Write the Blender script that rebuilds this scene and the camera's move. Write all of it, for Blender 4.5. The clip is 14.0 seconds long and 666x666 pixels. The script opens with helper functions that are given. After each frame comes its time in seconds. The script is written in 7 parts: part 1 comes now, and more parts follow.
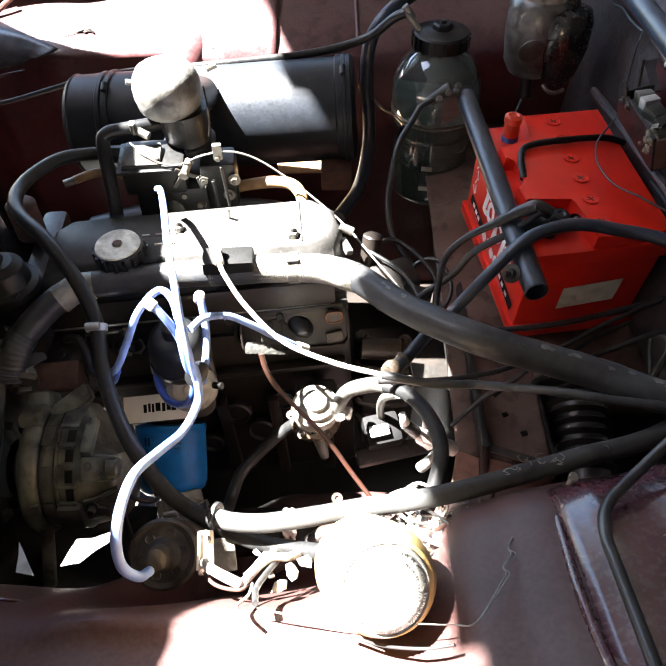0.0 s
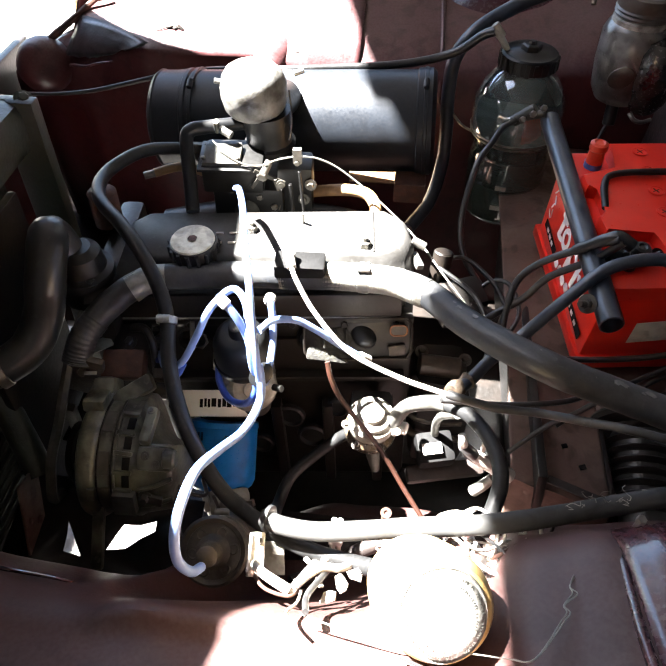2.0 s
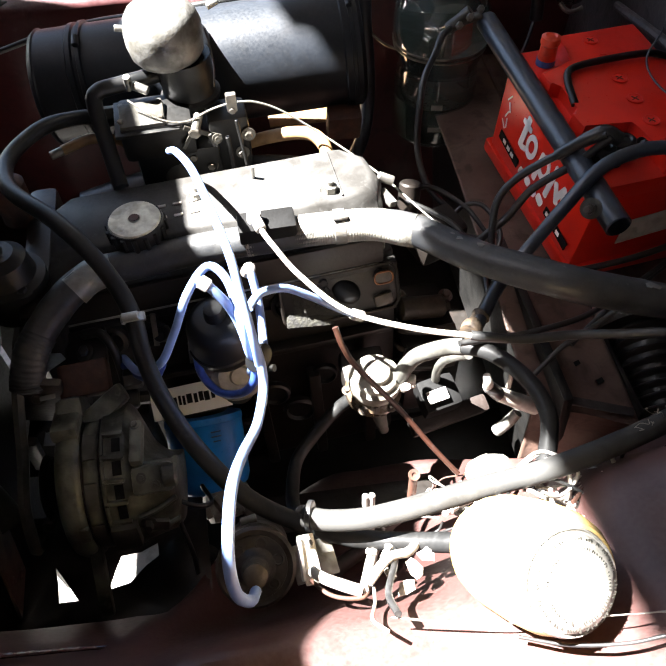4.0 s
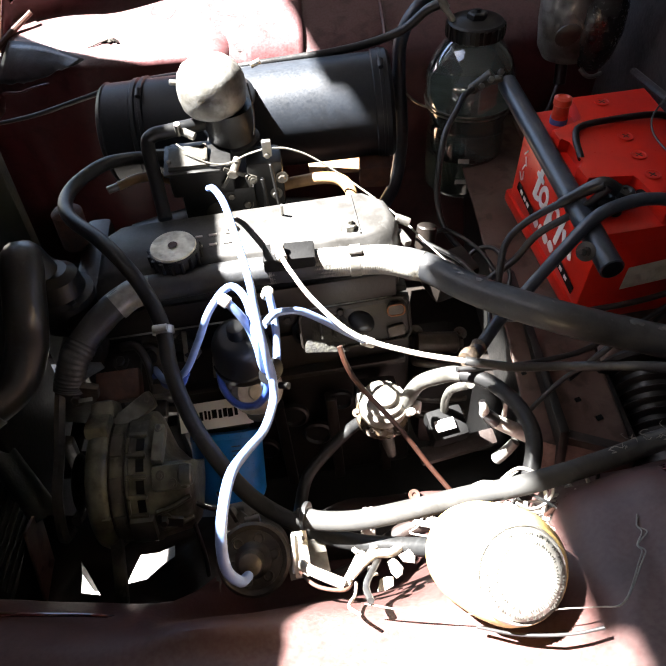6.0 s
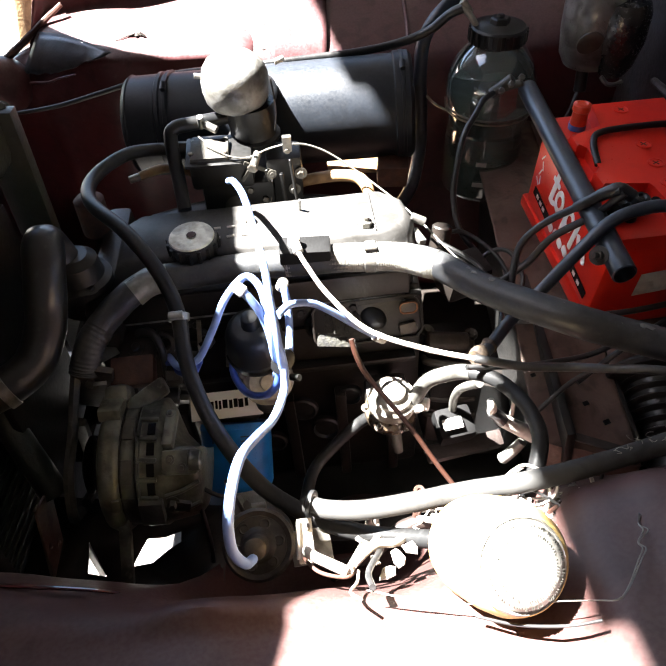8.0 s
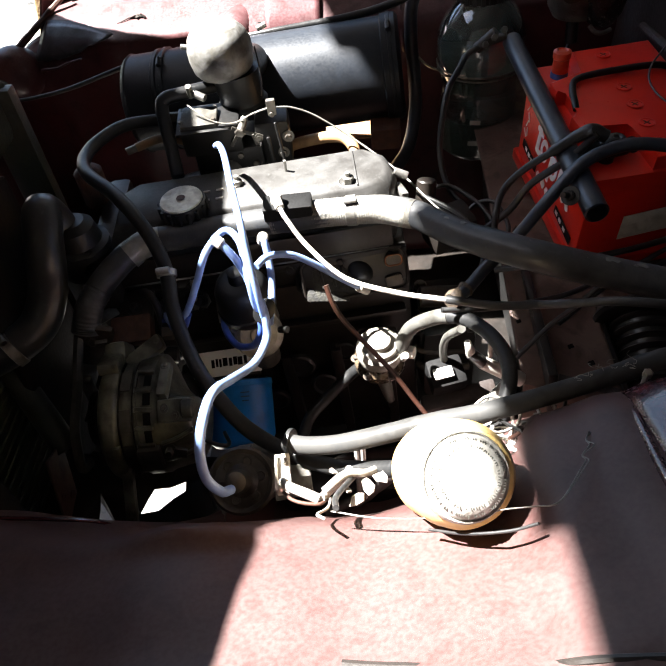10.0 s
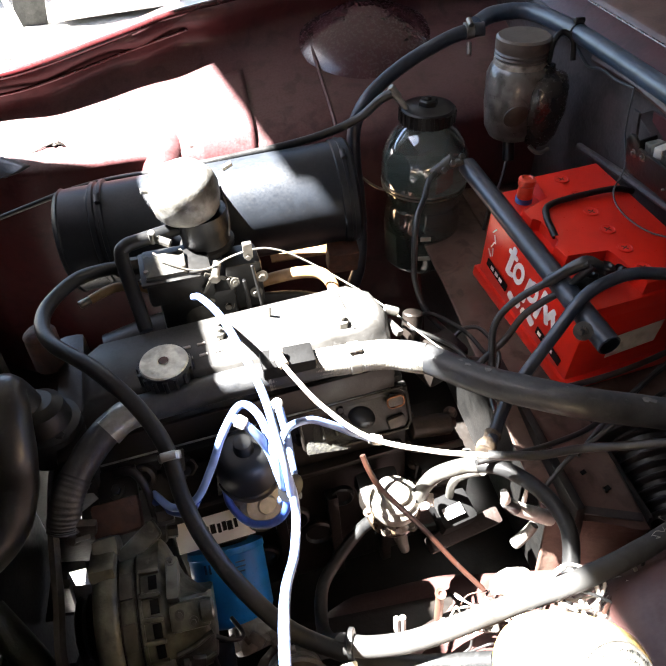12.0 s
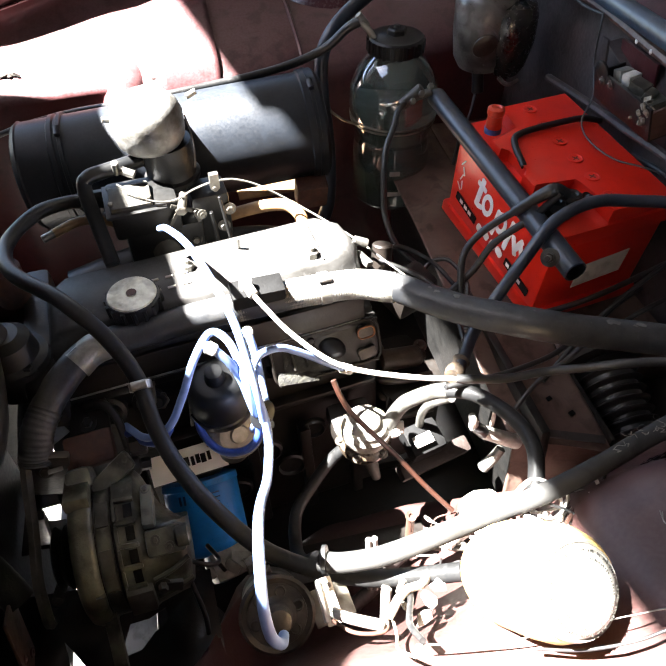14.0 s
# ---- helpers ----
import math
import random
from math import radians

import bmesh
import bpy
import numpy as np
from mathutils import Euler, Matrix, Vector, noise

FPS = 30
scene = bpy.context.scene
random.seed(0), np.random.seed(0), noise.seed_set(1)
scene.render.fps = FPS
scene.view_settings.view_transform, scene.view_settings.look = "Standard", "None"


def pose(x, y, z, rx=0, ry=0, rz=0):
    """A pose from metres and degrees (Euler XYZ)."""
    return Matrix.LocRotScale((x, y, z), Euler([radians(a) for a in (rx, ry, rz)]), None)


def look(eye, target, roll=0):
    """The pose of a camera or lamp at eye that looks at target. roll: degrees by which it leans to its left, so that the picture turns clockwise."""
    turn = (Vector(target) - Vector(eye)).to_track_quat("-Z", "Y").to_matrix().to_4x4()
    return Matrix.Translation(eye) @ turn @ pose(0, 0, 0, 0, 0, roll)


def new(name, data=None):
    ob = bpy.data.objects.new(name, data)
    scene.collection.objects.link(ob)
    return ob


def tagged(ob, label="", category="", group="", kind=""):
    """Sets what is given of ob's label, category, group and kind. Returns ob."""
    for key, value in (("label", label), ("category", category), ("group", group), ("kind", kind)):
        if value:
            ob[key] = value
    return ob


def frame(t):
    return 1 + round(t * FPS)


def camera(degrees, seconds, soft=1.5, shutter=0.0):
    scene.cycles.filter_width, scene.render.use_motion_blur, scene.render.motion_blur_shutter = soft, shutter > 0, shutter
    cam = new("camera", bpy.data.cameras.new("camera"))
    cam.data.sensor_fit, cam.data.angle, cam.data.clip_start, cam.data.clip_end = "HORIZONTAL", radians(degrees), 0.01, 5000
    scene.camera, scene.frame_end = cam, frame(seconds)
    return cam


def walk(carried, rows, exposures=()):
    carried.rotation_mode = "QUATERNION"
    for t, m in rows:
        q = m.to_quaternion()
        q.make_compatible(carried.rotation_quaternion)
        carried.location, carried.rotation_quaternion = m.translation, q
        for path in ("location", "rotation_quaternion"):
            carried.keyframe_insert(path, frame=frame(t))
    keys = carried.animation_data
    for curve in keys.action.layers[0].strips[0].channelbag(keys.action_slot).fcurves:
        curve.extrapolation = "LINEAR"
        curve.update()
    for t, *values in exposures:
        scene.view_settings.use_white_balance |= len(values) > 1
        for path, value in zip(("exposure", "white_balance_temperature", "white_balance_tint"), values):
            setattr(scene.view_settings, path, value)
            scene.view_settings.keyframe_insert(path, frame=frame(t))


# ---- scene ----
cam = camera(52.0, 14.0)
PATH = [
    (0, (0.014, 0.035, 1.551), (-0.011, 1.398, 0.088), -0.9),
    (0.5, (-0.017, 0.035, 1.549), (-0.152, 1.377, 0.072), 0.4),
    (1, (-0.01, 0.05, 1.557), (-0.095, 1.424, 0.106), 0.5),
    (1.5, (-0.008, 0.047, 1.555), (-0.078, 1.44, 0.122), 0.0),
    (2, (-0.017, 0.039, 1.553), (-0.159, 1.408, 0.102), 0.9),
    (2.5, (-0.02, 0.064, 1.548), (-0.145, 1.42, 0.082), -1.3),
    (2.7, (-0.05, 0.101, 1.538), (-0.092, 1.434, 0.048), 0.3),
    (4.8, (-0.126, 0.108, 1.484), (0.051, 1.366, -0.06), -2.2),
    (5, (-0.119, 0.09, 1.49), (0.029, 1.382, -0.03), -2.7),
    (5.5, (-0.082, 0.048, 1.504), (-0.045, 1.386, 0.018), -4.1),
    (6, (-0.079, 0.032, 1.517), (-0.076, 1.431, 0.087), -3.2),
    (6.5, (-0.085, 0.039, 1.523), (-0.052, 1.446, 0.102), -2.6),
    (7, (-0.091, 0.037, 1.53), (-0.099, 1.461, 0.125), -2.6),
    (7.5, (-0.085, 0.035, 1.531), (-0.092, 1.464, 0.132), -2.2),
    (7.7, (-0.086, 0.029, 1.526), (-0.097, 1.451, 0.12), -1.9),
    (9.8, (0.018, -0.049, 1.497), (-0.205, 1.31, 0.046), -7.7),
    (10, (-0.005, -0.039, 1.503), (-0.171, 1.343, 0.067), -8.0),
    (10.5, (-0.134, 0.06, 1.518), (0.108, 1.356, 0.014), -3.5),
    (11, (-0.182, 0.095, 1.531), (0.167, 1.399, 0.055), 0.3),
    (11.5, (-0.195, 0.104, 1.54), (-0.037, 1.599, 0.22), -5.1),
    (12, (-0.168, 0.095, 1.546), (0.083, 1.575, 0.224), -2.3),
    (12.5, (-0.146, 0.076, 1.54), (0.326, 1.475, 0.192), -1.2),
    (13, (-0.165, 0.074, 1.534), (0.232, 1.45, 0.138), -1.1),
    (13.5, (-0.167, 0.074, 1.529), (0.179, 1.445, 0.116), -0.5),
    (14, (-0.171, 0.077, 1.527), (0.14, 1.446, 0.102), -0.9),
]
EXPOSURE = [(0, 3.53), (2.5, 3.57), (4.8, 2.51), (5.5, 2.67), (6.0, 2.90), (7.7, 3.22), (9.8, 2.22), (10.5, 2.27), (11.0, 2.39), (11.5, 3.06), (12.5, 3.48), (14.0, 3.40)]
walk(cam, [(t, look(eye, target, roll)) for t, eye, target, roll in PATH], EXPOSURE)

# ---- world, sun, exposure ----
SUN_DIR = Vector((0.60, -0.10, -1.0)).normalized()      # the way the light travels
world = bpy.data.worlds.new("sky")
scene.world = world
world.use_nodes = True
wn = world.node_tree.nodes
sky = wn.new("ShaderNodeTexSky")
sky.sky_type, sky.sun_disc = "NISHITA", False
sky.sun_elevation = math.asin(-SUN_DIR.z)
sky.sun_rotation = math.atan2(-SUN_DIR.x, -SUN_DIR.y)
wn["Background"].inputs["Strength"].default_value = 0.085
world.node_tree.links.new(sky.outputs["Color"], wn["Background"].inputs["Color"])
sun = new("sun", bpy.data.lights.new("sun", "SUN"))
sun.data.energy, sun.data.angle, sun.data.color = 15.0, radians(0.55), (1.0, 0.975, 0.95)
sun.matrix_world = Matrix.Translation((-3, 1, 4)) @ SUN_DIR.to_track_quat("-Z", "Y").to_matrix().to_4x4()
scene.view_settings.exposure = 4.1


# ---- materials ----
def material(name, color, rough=0.5, metal=0.0, second=None, scale=12.0, amount=0.5, bump=0.2, grain=220.0, dust=0.0,
             dust_color=(0.30, 0.26, 0.22), coat=0.0, spread=0.12, fleck=0.25, grime=0.5, spec=0.5):
    """A worn surface: two colours mixed by large stains, fine grain in colour and relief, and dust on upward faces' pattern."""
    m = bpy.data.materials.new(name)
    m.use_nodes = True
    nt = m.node_tree
    n, l = nt.nodes, nt.links
    b = n["Principled BSDF"]
    geo = n.new("ShaderNodeNewGeometry")
    big = n.new("ShaderNodeTexNoise")
    big.inputs["Scale"].default_value, big.inputs["Detail"].default_value = scale, 8
    fine = n.new("ShaderNodeTexNoise")
    fine.inputs["Scale"].default_value, fine.inputs["Detail"].default_value = grain, 4
    l.new(geo.outputs["Position"], big.inputs["Vector"])
    l.new(geo.outputs["Position"], fine.inputs["Vector"])
    ramp = n.new("ShaderNodeMapRange")
    ramp.inputs["From Min"].default_value, ramp.inputs["From Max"].default_value = 0.5 - spread, 0.5 + spread
    ramp.inputs["To Max"].default_value = amount
    l.new(big.outputs["Fac"], ramp.inputs["Value"])
    mix = n.new("ShaderNodeMix")
    mix.data_type = "RGBA"
    second = second or tuple(c * 0.55 for c in color)
    mix.inputs["A"].default_value, mix.inputs["B"].default_value = (*color, 1), (*second, 1)
    l.new(ramp.outputs["Result"], mix.inputs["Factor"])
    last = mix.outputs["Result"]
    if dust:
        sep = n.new("ShaderNodeSeparateXYZ")
        l.new(geo.outputs["Normal"], sep.inputs["Vector"])
        up = n.new("ShaderNodeMapRange")
        up.inputs["From Min"].default_value, up.inputs["From Max"].default_value = 0.0, 1.0
        up.inputs["To Max"].default_value = dust
        l.new(sep.outputs["Z"], up.inputs["Value"])
        patch = n.new("ShaderNodeMath")
        patch.operation = "MULTIPLY"
        l.new(up.outputs["Result"], patch.inputs[0])
        wide = n.new("ShaderNodeMapRange")
        wide.inputs["From Min"].default_value, wide.inputs["From Max"].default_value = 0.35, 0.62
        wide.inputs["To Min"].default_value = 0.55
        l.new(fine.outputs["Fac"], wide.inputs["Value"])
        l.new(wide.outputs["Result"], patch.inputs[1])
        dm = n.new("ShaderNodeMix")
        dm.data_type = "RGBA"
        dm.inputs["B"].default_value = (*dust_color, 1)
        l.new(last, dm.inputs["A"])
        l.new(patch.outputs["Value"], dm.inputs["Factor"])
        last = dm.outputs["Result"]
    spots = n.new("ShaderNodeTexNoise")
    spots.inputs["Scale"].default_value, spots.inputs["Detail"].default_value, spots.inputs["Distortion"].default_value = 34, 10, 0.6
    l.new(geo.outputs["Position"], spots.inputs["Vector"])
    dirt = n.new("ShaderNodeMapRange")
    dirt.inputs["From Min"].default_value, dirt.inputs["From Max"].default_value = 0.50, 0.66
    dirt.inputs["To Max"].default_value = grime
    l.new(spots.outputs["Fac"], dirt.inputs["Value"])
    gm = n.new("ShaderNodeMix")
    gm.data_type, gm.blend_type = "RGBA", "MULTIPLY"
    gm.inputs["B"].default_value = (0.34, 0.31, 0.28, 1)
    l.new(last, gm.inputs["A"])
    l.new(dirt.outputs["Result"], gm.inputs["Factor"])
    chips = n.new("ShaderNodeTexNoise")
    chips.inputs["Scale"].default_value, chips.inputs["Detail"].default_value = 115, 6
    l.new(geo.outputs["Position"], chips.inputs["Vector"])
    pale = n.new("ShaderNodeMapRange")
    pale.inputs["From Min"].default_value, pale.inputs["From Max"].default_value = 0.60, 0.70
    pale.inputs["To Max"].default_value = fleck
    l.new(chips.outputs["Fac"], pale.inputs["Value"])
    pm = n.new("ShaderNodeMix")
    pm.data_type = "RGBA"
    pm.inputs["B"].default_value = (*[0.045 + 0.85 * c for c in color], 1)
    l.new(gm.outputs["Result"], pm.inputs["A"])
    l.new(pale.outputs["Result"], pm.inputs["Factor"])
    l.new(pm.outputs["Result"], b.inputs["Base Color"])
    b.inputs["Specular IOR Level"].default_value = spec
    rr = n.new("ShaderNodeMapRange")
    rr.inputs["To Min"].default_value, rr.inputs["To Max"].default_value = max(0.03, rough - 0.13), min(1.0, rough + 0.13)
    l.new(fine.outputs["Fac"], rr.inputs["Value"])
    l.new(rr.outputs["Result"], b.inputs["Roughness"])
    b.inputs["Metallic"].default_value = metal
    b.inputs["Coat Weight"].default_value = coat
    if bump:
        bp = n.new("ShaderNodeBump")
        bp.inputs["Strength"].default_value, bp.inputs["Distance"].default_value = bump, 0.002
        l.new(fine.outputs["Fac"], bp.inputs["Height"])
        l.new(bp.outputs["Normal"], b.inputs["Normal"])
    return m


MAROON = material("maroon_paint", (0.056, 0.009, 0.010), 0.40, 0, (0.060, 0.019, 0.021), 9, 0.7, 0.08, 260, 0.20, (0.25, 0.20, 0.20), 0.1, spec=0.35, grime=0.5)
PURPLE = material("faded_maroon_paint", (0.050, 0.012, 0.018), 0.26, 0, (0.056, 0.022, 0.026), 14, 0.6, 0.08, 200, 0.06, (0.20, 0.155, 0.165), 0.35)
DUSTY = material("dusty_maroon_paint", (0.088, 0.044, 0.034), 0.5, 0, (0.135, 0.088, 0.068), 14, 0.9, 0.35, 160, 0.18, (0.20, 0.15, 0.11), grime=0.75)
COWLPAINT = material("cowl_paint", (0.060, 0.018, 0.018), 0.42, 0, (0.085, 0.050, 0.044), 20, 0.7, 0.1, 300, 0.15, (0.22, 0.17, 0.15), 0.1)
RUBBER = material("black_rubber", (0.010, 0.011, 0.012), 0.36, 0, (0.024, 0.023, 0.022), 40, 0.5, 0.06, 300, 0.10, (0.12, 0.11, 0.10), fleck=0.4)
GREYHOSE = material("grey_dusty_hose", (0.020, 0.022, 0.025), 0.44, 0, (0.042, 0.042, 0.041), 60, 0.6, 0.1, 420, 0.16, (0.14, 0.135, 0.125), fleck=0.5, spec=0.4)
DUSTHOSE = material("dust_grey_hose", (0.014, 0.0145, 0.015), 0.46, 0, (0.022, 0.0215, 0.021), 40, 0.5, 0.05, 320, 0.06, (0.14, 0.135, 0.125), fleck=0.2, spec=0.22)
BLUEBLACK = material("blue_black_hose", (0.015, 0.023, 0.037), 0.34, 0, (0.030, 0.038, 0.050), 45, 0.45, 0.06, 260, 0.07, (0.14, 0.145, 0.155), fleck=0.3)
BRAID = material("sleeved_hose", (0.15, 0.147, 0.132), 0.6, 0, (0.24, 0.23, 0.20), 70, 0.6, 0.3, 500)
DRUM = material("black_drum_paint", (0.0065, 0.0085, 0.0125), 0.42, 0.0, (0.012, 0.015, 0.020), 25, 0.5, 0.05, 260, 0.085, (0.13, 0.14, 0.145), grime=0.3, fleck=0.10, spec=0.28)
ALU = material("cast_aluminium", (0.22, 0.218, 0.205), 0.48, 0.4, (0.11, 0.103, 0.085), 55, 0.8, 0.2, 240, grime=0.8)
DIRTYALU = material("grimy_aluminium", (0.080, 0.077, 0.064), 0.48, 0.15, (0.032, 0.029, 0.023), 35, 0.8, 0.25, 220, grime=0.7)
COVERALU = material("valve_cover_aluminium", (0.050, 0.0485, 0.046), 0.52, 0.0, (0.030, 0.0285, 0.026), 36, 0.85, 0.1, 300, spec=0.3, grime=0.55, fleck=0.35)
BLOCK = material("oily_iron_and_shade_black", (0.0100, 0.0086, 0.0074), 0.40, 0.0, (0.021, 0.016, 0.013), 28, 0.6, 0.15, 180, spec=0.35, fleck=0.10)
SOOT = material("dark_paint_and_shade", (0.007, 0.007, 0.0067), 0.42, 0.0, (0.015, 0.014, 0.0125), 40, 0.6, 0.15, 200, spec=0.4, fleck=0.1)
STEEL = material("worn_steel", (0.24, 0.23, 0.205), 0.38, 0.8, (0.09, 0.07, 0.05), 60, 0.6, 0.2, 300)
ZINC = material("bright_zinc", (0.34, 0.335, 0.315), 0.38, 0.8, (0.17, 0.16, 0.135), 80, 0.6, 0.2, 400)
RUST = material("rusty_steel", (0.085, 0.034, 0.020), 0.7, 0.1, (0.045, 0.022, 0.016), 50, 0.8, 0.35, 260)
REDPLASTIC = material("red_battery_plastic", (0.70, 0.021, 0.009), 0.33, 0, (0.60, 0.019, 0.009), 9, 0.6, 0.0, 260, 0.0, grime=0.10, fleck=0.0)
REDCAP = material("orange_red_plastic", (0.62, 0.05, 0.02), 0.35, 0, None, 30, 0.3, 0.05)
BLUEPLASTIC = material("blue_plastic", (0.05, 0.14, 0.40), 0.4)
LEAD = material("pale_blue_silicone", (0.17, 0.255, 0.48), 0.34, 0, (0.12, 0.18, 0.38), 60, 0.5, 0.05, 300, grime=0.3)
DEEPBLUE = material("blue_silicone", (0.035, 0.075, 0.29), 0.36, 0, (0.02, 0.04, 0.17), 60, 0.5, 0.05, 300)
WHITECABLE = material("off_white_cable", (0.46, 0.44, 0.40), 0.5, 0, (0.26, 0.23, 0.19), 70, 0.6, 0.1, 300, grime=0.7)
BAKELITE = material("brown_bakelite", (0.026, 0.019, 0.014), 0.38, 0, (0.06, 0.047, 0.035), 60, 0.7, 0.2, 260, 0.2, (0.2, 0.17, 0.13))
COILGREY = material("grimy_coil_top", (0.060, 0.050, 0.040), 0.46, 0.2, (0.022, 0.018, 0.014), 60, 0.85, 0.3, 260, grime=0.8)
FILTERBLUE = material("blue_filter_paint", (0.012, 0.21, 0.62), 0.32, 0, (0.010, 0.145, 0.46), 40, 0.5, 0.04, 300, fleck=0.05, grime=0.25)
FILTERPRINT = material("dark_blue_print", (0.006, 0.04, 0.13), 0.4)
YELLOW = material("yellow_tank_paint", (0.66, 0.48, 0.20), 0.4, 0, (0.54, 0.30, 0.07), 40, 0.55, 0.08, 240, grime=0.3)
TIN = material("tarnished_tin", (0.26, 0.255, 0.225), 0.4, 0.4, (0.15, 0.14, 0.115), 90, 0.6, 0.2, 260, grime=0.45)
TINEND = material("tarnished_tin_end", (0.40, 0.39, 0.36), 0.40, 0.2, (0.24, 0.23, 0.20), 120, 0.8, 0.25, 300, grime=0.5)
PUMPLID = material("stained_off_white_lid", (0.30, 0.285, 0.25), 0.5, 0, (0.13, 0.115, 0.09), 60, 0.8, 0.2, 260, grime=0.8)
REGGREEN = material("grey_green_lacquer", (0.105, 0.112, 0.094), 0.55, 0, (0.060, 0.062, 0.050), 60, 0.8, 0.3, 240, grime=0.8)
CORROSION = material("pale_corrosion", (0.23, 0.21, 0.165), 0.8, 0, (0.10, 0.085, 0.06), 160, 0.9, 0.5, 300, grime=0.7)
BULKBLUE = material("blue_grey_hose", (0.030, 0.052, 0.082), 0.36, 0, (0.044, 0.062, 0.088), 45, 0.45, 0.06, 260, 0.06, (0.14, 0.145, 0.155), fleck=0.25)
BELT = material("worn_brown_grey_belt", (0.034, 0.030, 0.026), 0.55, 0, (0.062, 0.056, 0.048), 70, 0.8, 0.3, 260, 0.15, (0.13, 0.12, 0.10), grime=0.8, fleck=0.4)
PALELABEL = material("stained_paper_label", (0.74, 0.72, 0.66), 0.5, 0, (0.52, 0.49, 0.43), 50, 0.6, 0.05, grime=0.5)
TINMARK = material("dark_tin_marks", (0.085, 0.083, 0.072), 0.5, 0.4, (0.05, 0.048, 0.04), 120, 0.6, 0.1, 300)
TAN = material("tan_rubber_hose", (0.34, 0.20, 0.085), 0.55, 0, (0.20, 0.105, 0.05), 35, 0.6, 0.15, 240)
BROWNWIRE = material("brown_pipe", (0.034, 0.012, 0.007), 0.4, 0.1, (0.020, 0.009, 0.006), 60, 0.6, 0.1, 260)
WHITEPLASTIC = material("white_plastic", (0.62, 0.60, 0.56), 0.5, 0, (0.40, 0.36, 0.30), 70, 0.6, 0.2, 260)
AMBER = material("dirty_amber_bowl", (0.085, 0.060, 0.034), 0.28, 0, (0.035, 0.026, 0.018), 60, 0.8, 0.2, 200, 0, (0, 0, 0), 0.4, grime=0.8)
PAPER = material("white_sticker", (0.90, 0.89, 0.87), 0.45, 0, (0.84, 0.82, 0.78), 60, 0.5, 0.0, fleck=0.0, grime=0.05)
GREYSTICKER = material("grubby_label", (0.46, 0.43, 0.38), 0.5, 0, (0.30, 0.26, 0.22), 50, 0.6, 0.05)
INK = material("black_ink", (0.006, 0.006, 0.006), 0.7, fleck=0.0, spec=0.15)
WHITEPRINT = material("white_print", (0.88, 0.86, 0.84), 0.4, 0, (0.74, 0.70, 0.68), 70, 0.4, 0.0, fleck=0.0, grime=0.1)
CAPBLACK = material("black_plastic", (0.0065, 0.007, 0.0075), 0.42, 0, (0.010, 0.0097, 0.0093), 30, 0.5, 0.0, 20, 0.0, (0.12, 0.11, 0.10), fleck=0.0, spec=0.32, grime=0.0)
JARPLASTIC = material("grimy_translucent_plastic", (0.150, 0.143, 0.130), 0.32, 0, (0.055, 0.050, 0.044), 30, 0.9, 0.2, 240, 0.15, (0.25, 0.23, 0.20), 0.3, grime=0.8)
JARDARK = material("oily_dark_plastic", (0.018, 0.017, 0.016), 0.24, 0, (0.034, 0.031, 0.028), 30, 0.8, 0.2, 240, 0.1, (0.15, 0.13, 0.11), 0.3)
GREENGREY = material("grey_green_plastic", (0.22, 0.25, 0.20), 0.5, 0, (0.12, 0.13, 0.10), 30, 0.6, 0.2)
GREENBLACK = material("dark_green_radiator_paint", (0.030, 0.037, 0.027), 0.42, 0, (0.046, 0.042, 0.032), 25, 0.7, 0.3, 200, spec=0.45)
FIREGREY = material("grey_sound_deadening", (0.040, 0.034, 0.034), 0.6, 0, (0.062, 0.045, 0.043), 14, 0.8, 0.5, 160, grime=0.7)
GROUND = material("pale_dry_ground", (0.28, 0.265, 0.245), 0.9, 0, (0.14, 0.13, 0.118), 3, 0.8, 0.9, 60)
ROOFWOOD = material("weathered_roof_boards", (0.21, 0.195, 0.18), 0.8, 0, (0.125, 0.115, 0.105), 6, 0.7, 0.5, 80)
WOODPALE = material("pale_weathered_wood", (0.48, 0.34, 0.17), 0.75, 0, (0.28, 0.18, 0.09), 14, 0.7, 0.5, 120)
WHITEPAINT = material("white_weathered_paint", (0.75, 0.74, 0.71), 0.6, 0, (0.55, 0.53, 0.48), 8, 0.6, 0.3, 150)
CAPTOP = material("pale_tarnished_disc", (0.80, 0.78, 0.64), 0.42, 0.0, (0.46, 0.42, 0.29), 90, 0.8, 0.15, 260, grime=0.6)
ALTCAST = material("oily_alternator_casting", (0.130, 0.131, 0.100), 0.38, 0.1, (0.036, 0.036, 0.026), 34, 0.9, 0.3, 220, grime=0.9, fleck=0.4)
LIPPAINT = material("glossy_dark_red_paint", (0.060, 0.007, 0.009), 0.16, 0, (0.045, 0.010, 0.011), 9, 0.6, 0.03, 200, 0.05, (0.25, 0.19, 0.18), 0.8, fleck=0.1, grime=0.3)
DARKBROWN = material("dark_brown_dirt_and_shade", (0.020, 0.012, 0.009), 0.6, 0, (0.010, 0.007, 0.006), 30, 0.7, 0.3, 200)
JARLID = material("dusty_brown_lid", (0.075, 0.062, 0.052), 0.45, 0, (0.04, 0.032, 0.027), 40, 0.7, 0.15, 240, 0.25, (0.2, 0.18, 0.16))
LIPDARK = material("dark_maroon_lip", (0.045, 0.007, 0.013), 0.5, 0, (0.040, 0.012, 0.016), 12, 0.6, 0.08, 220, spec=0.3)
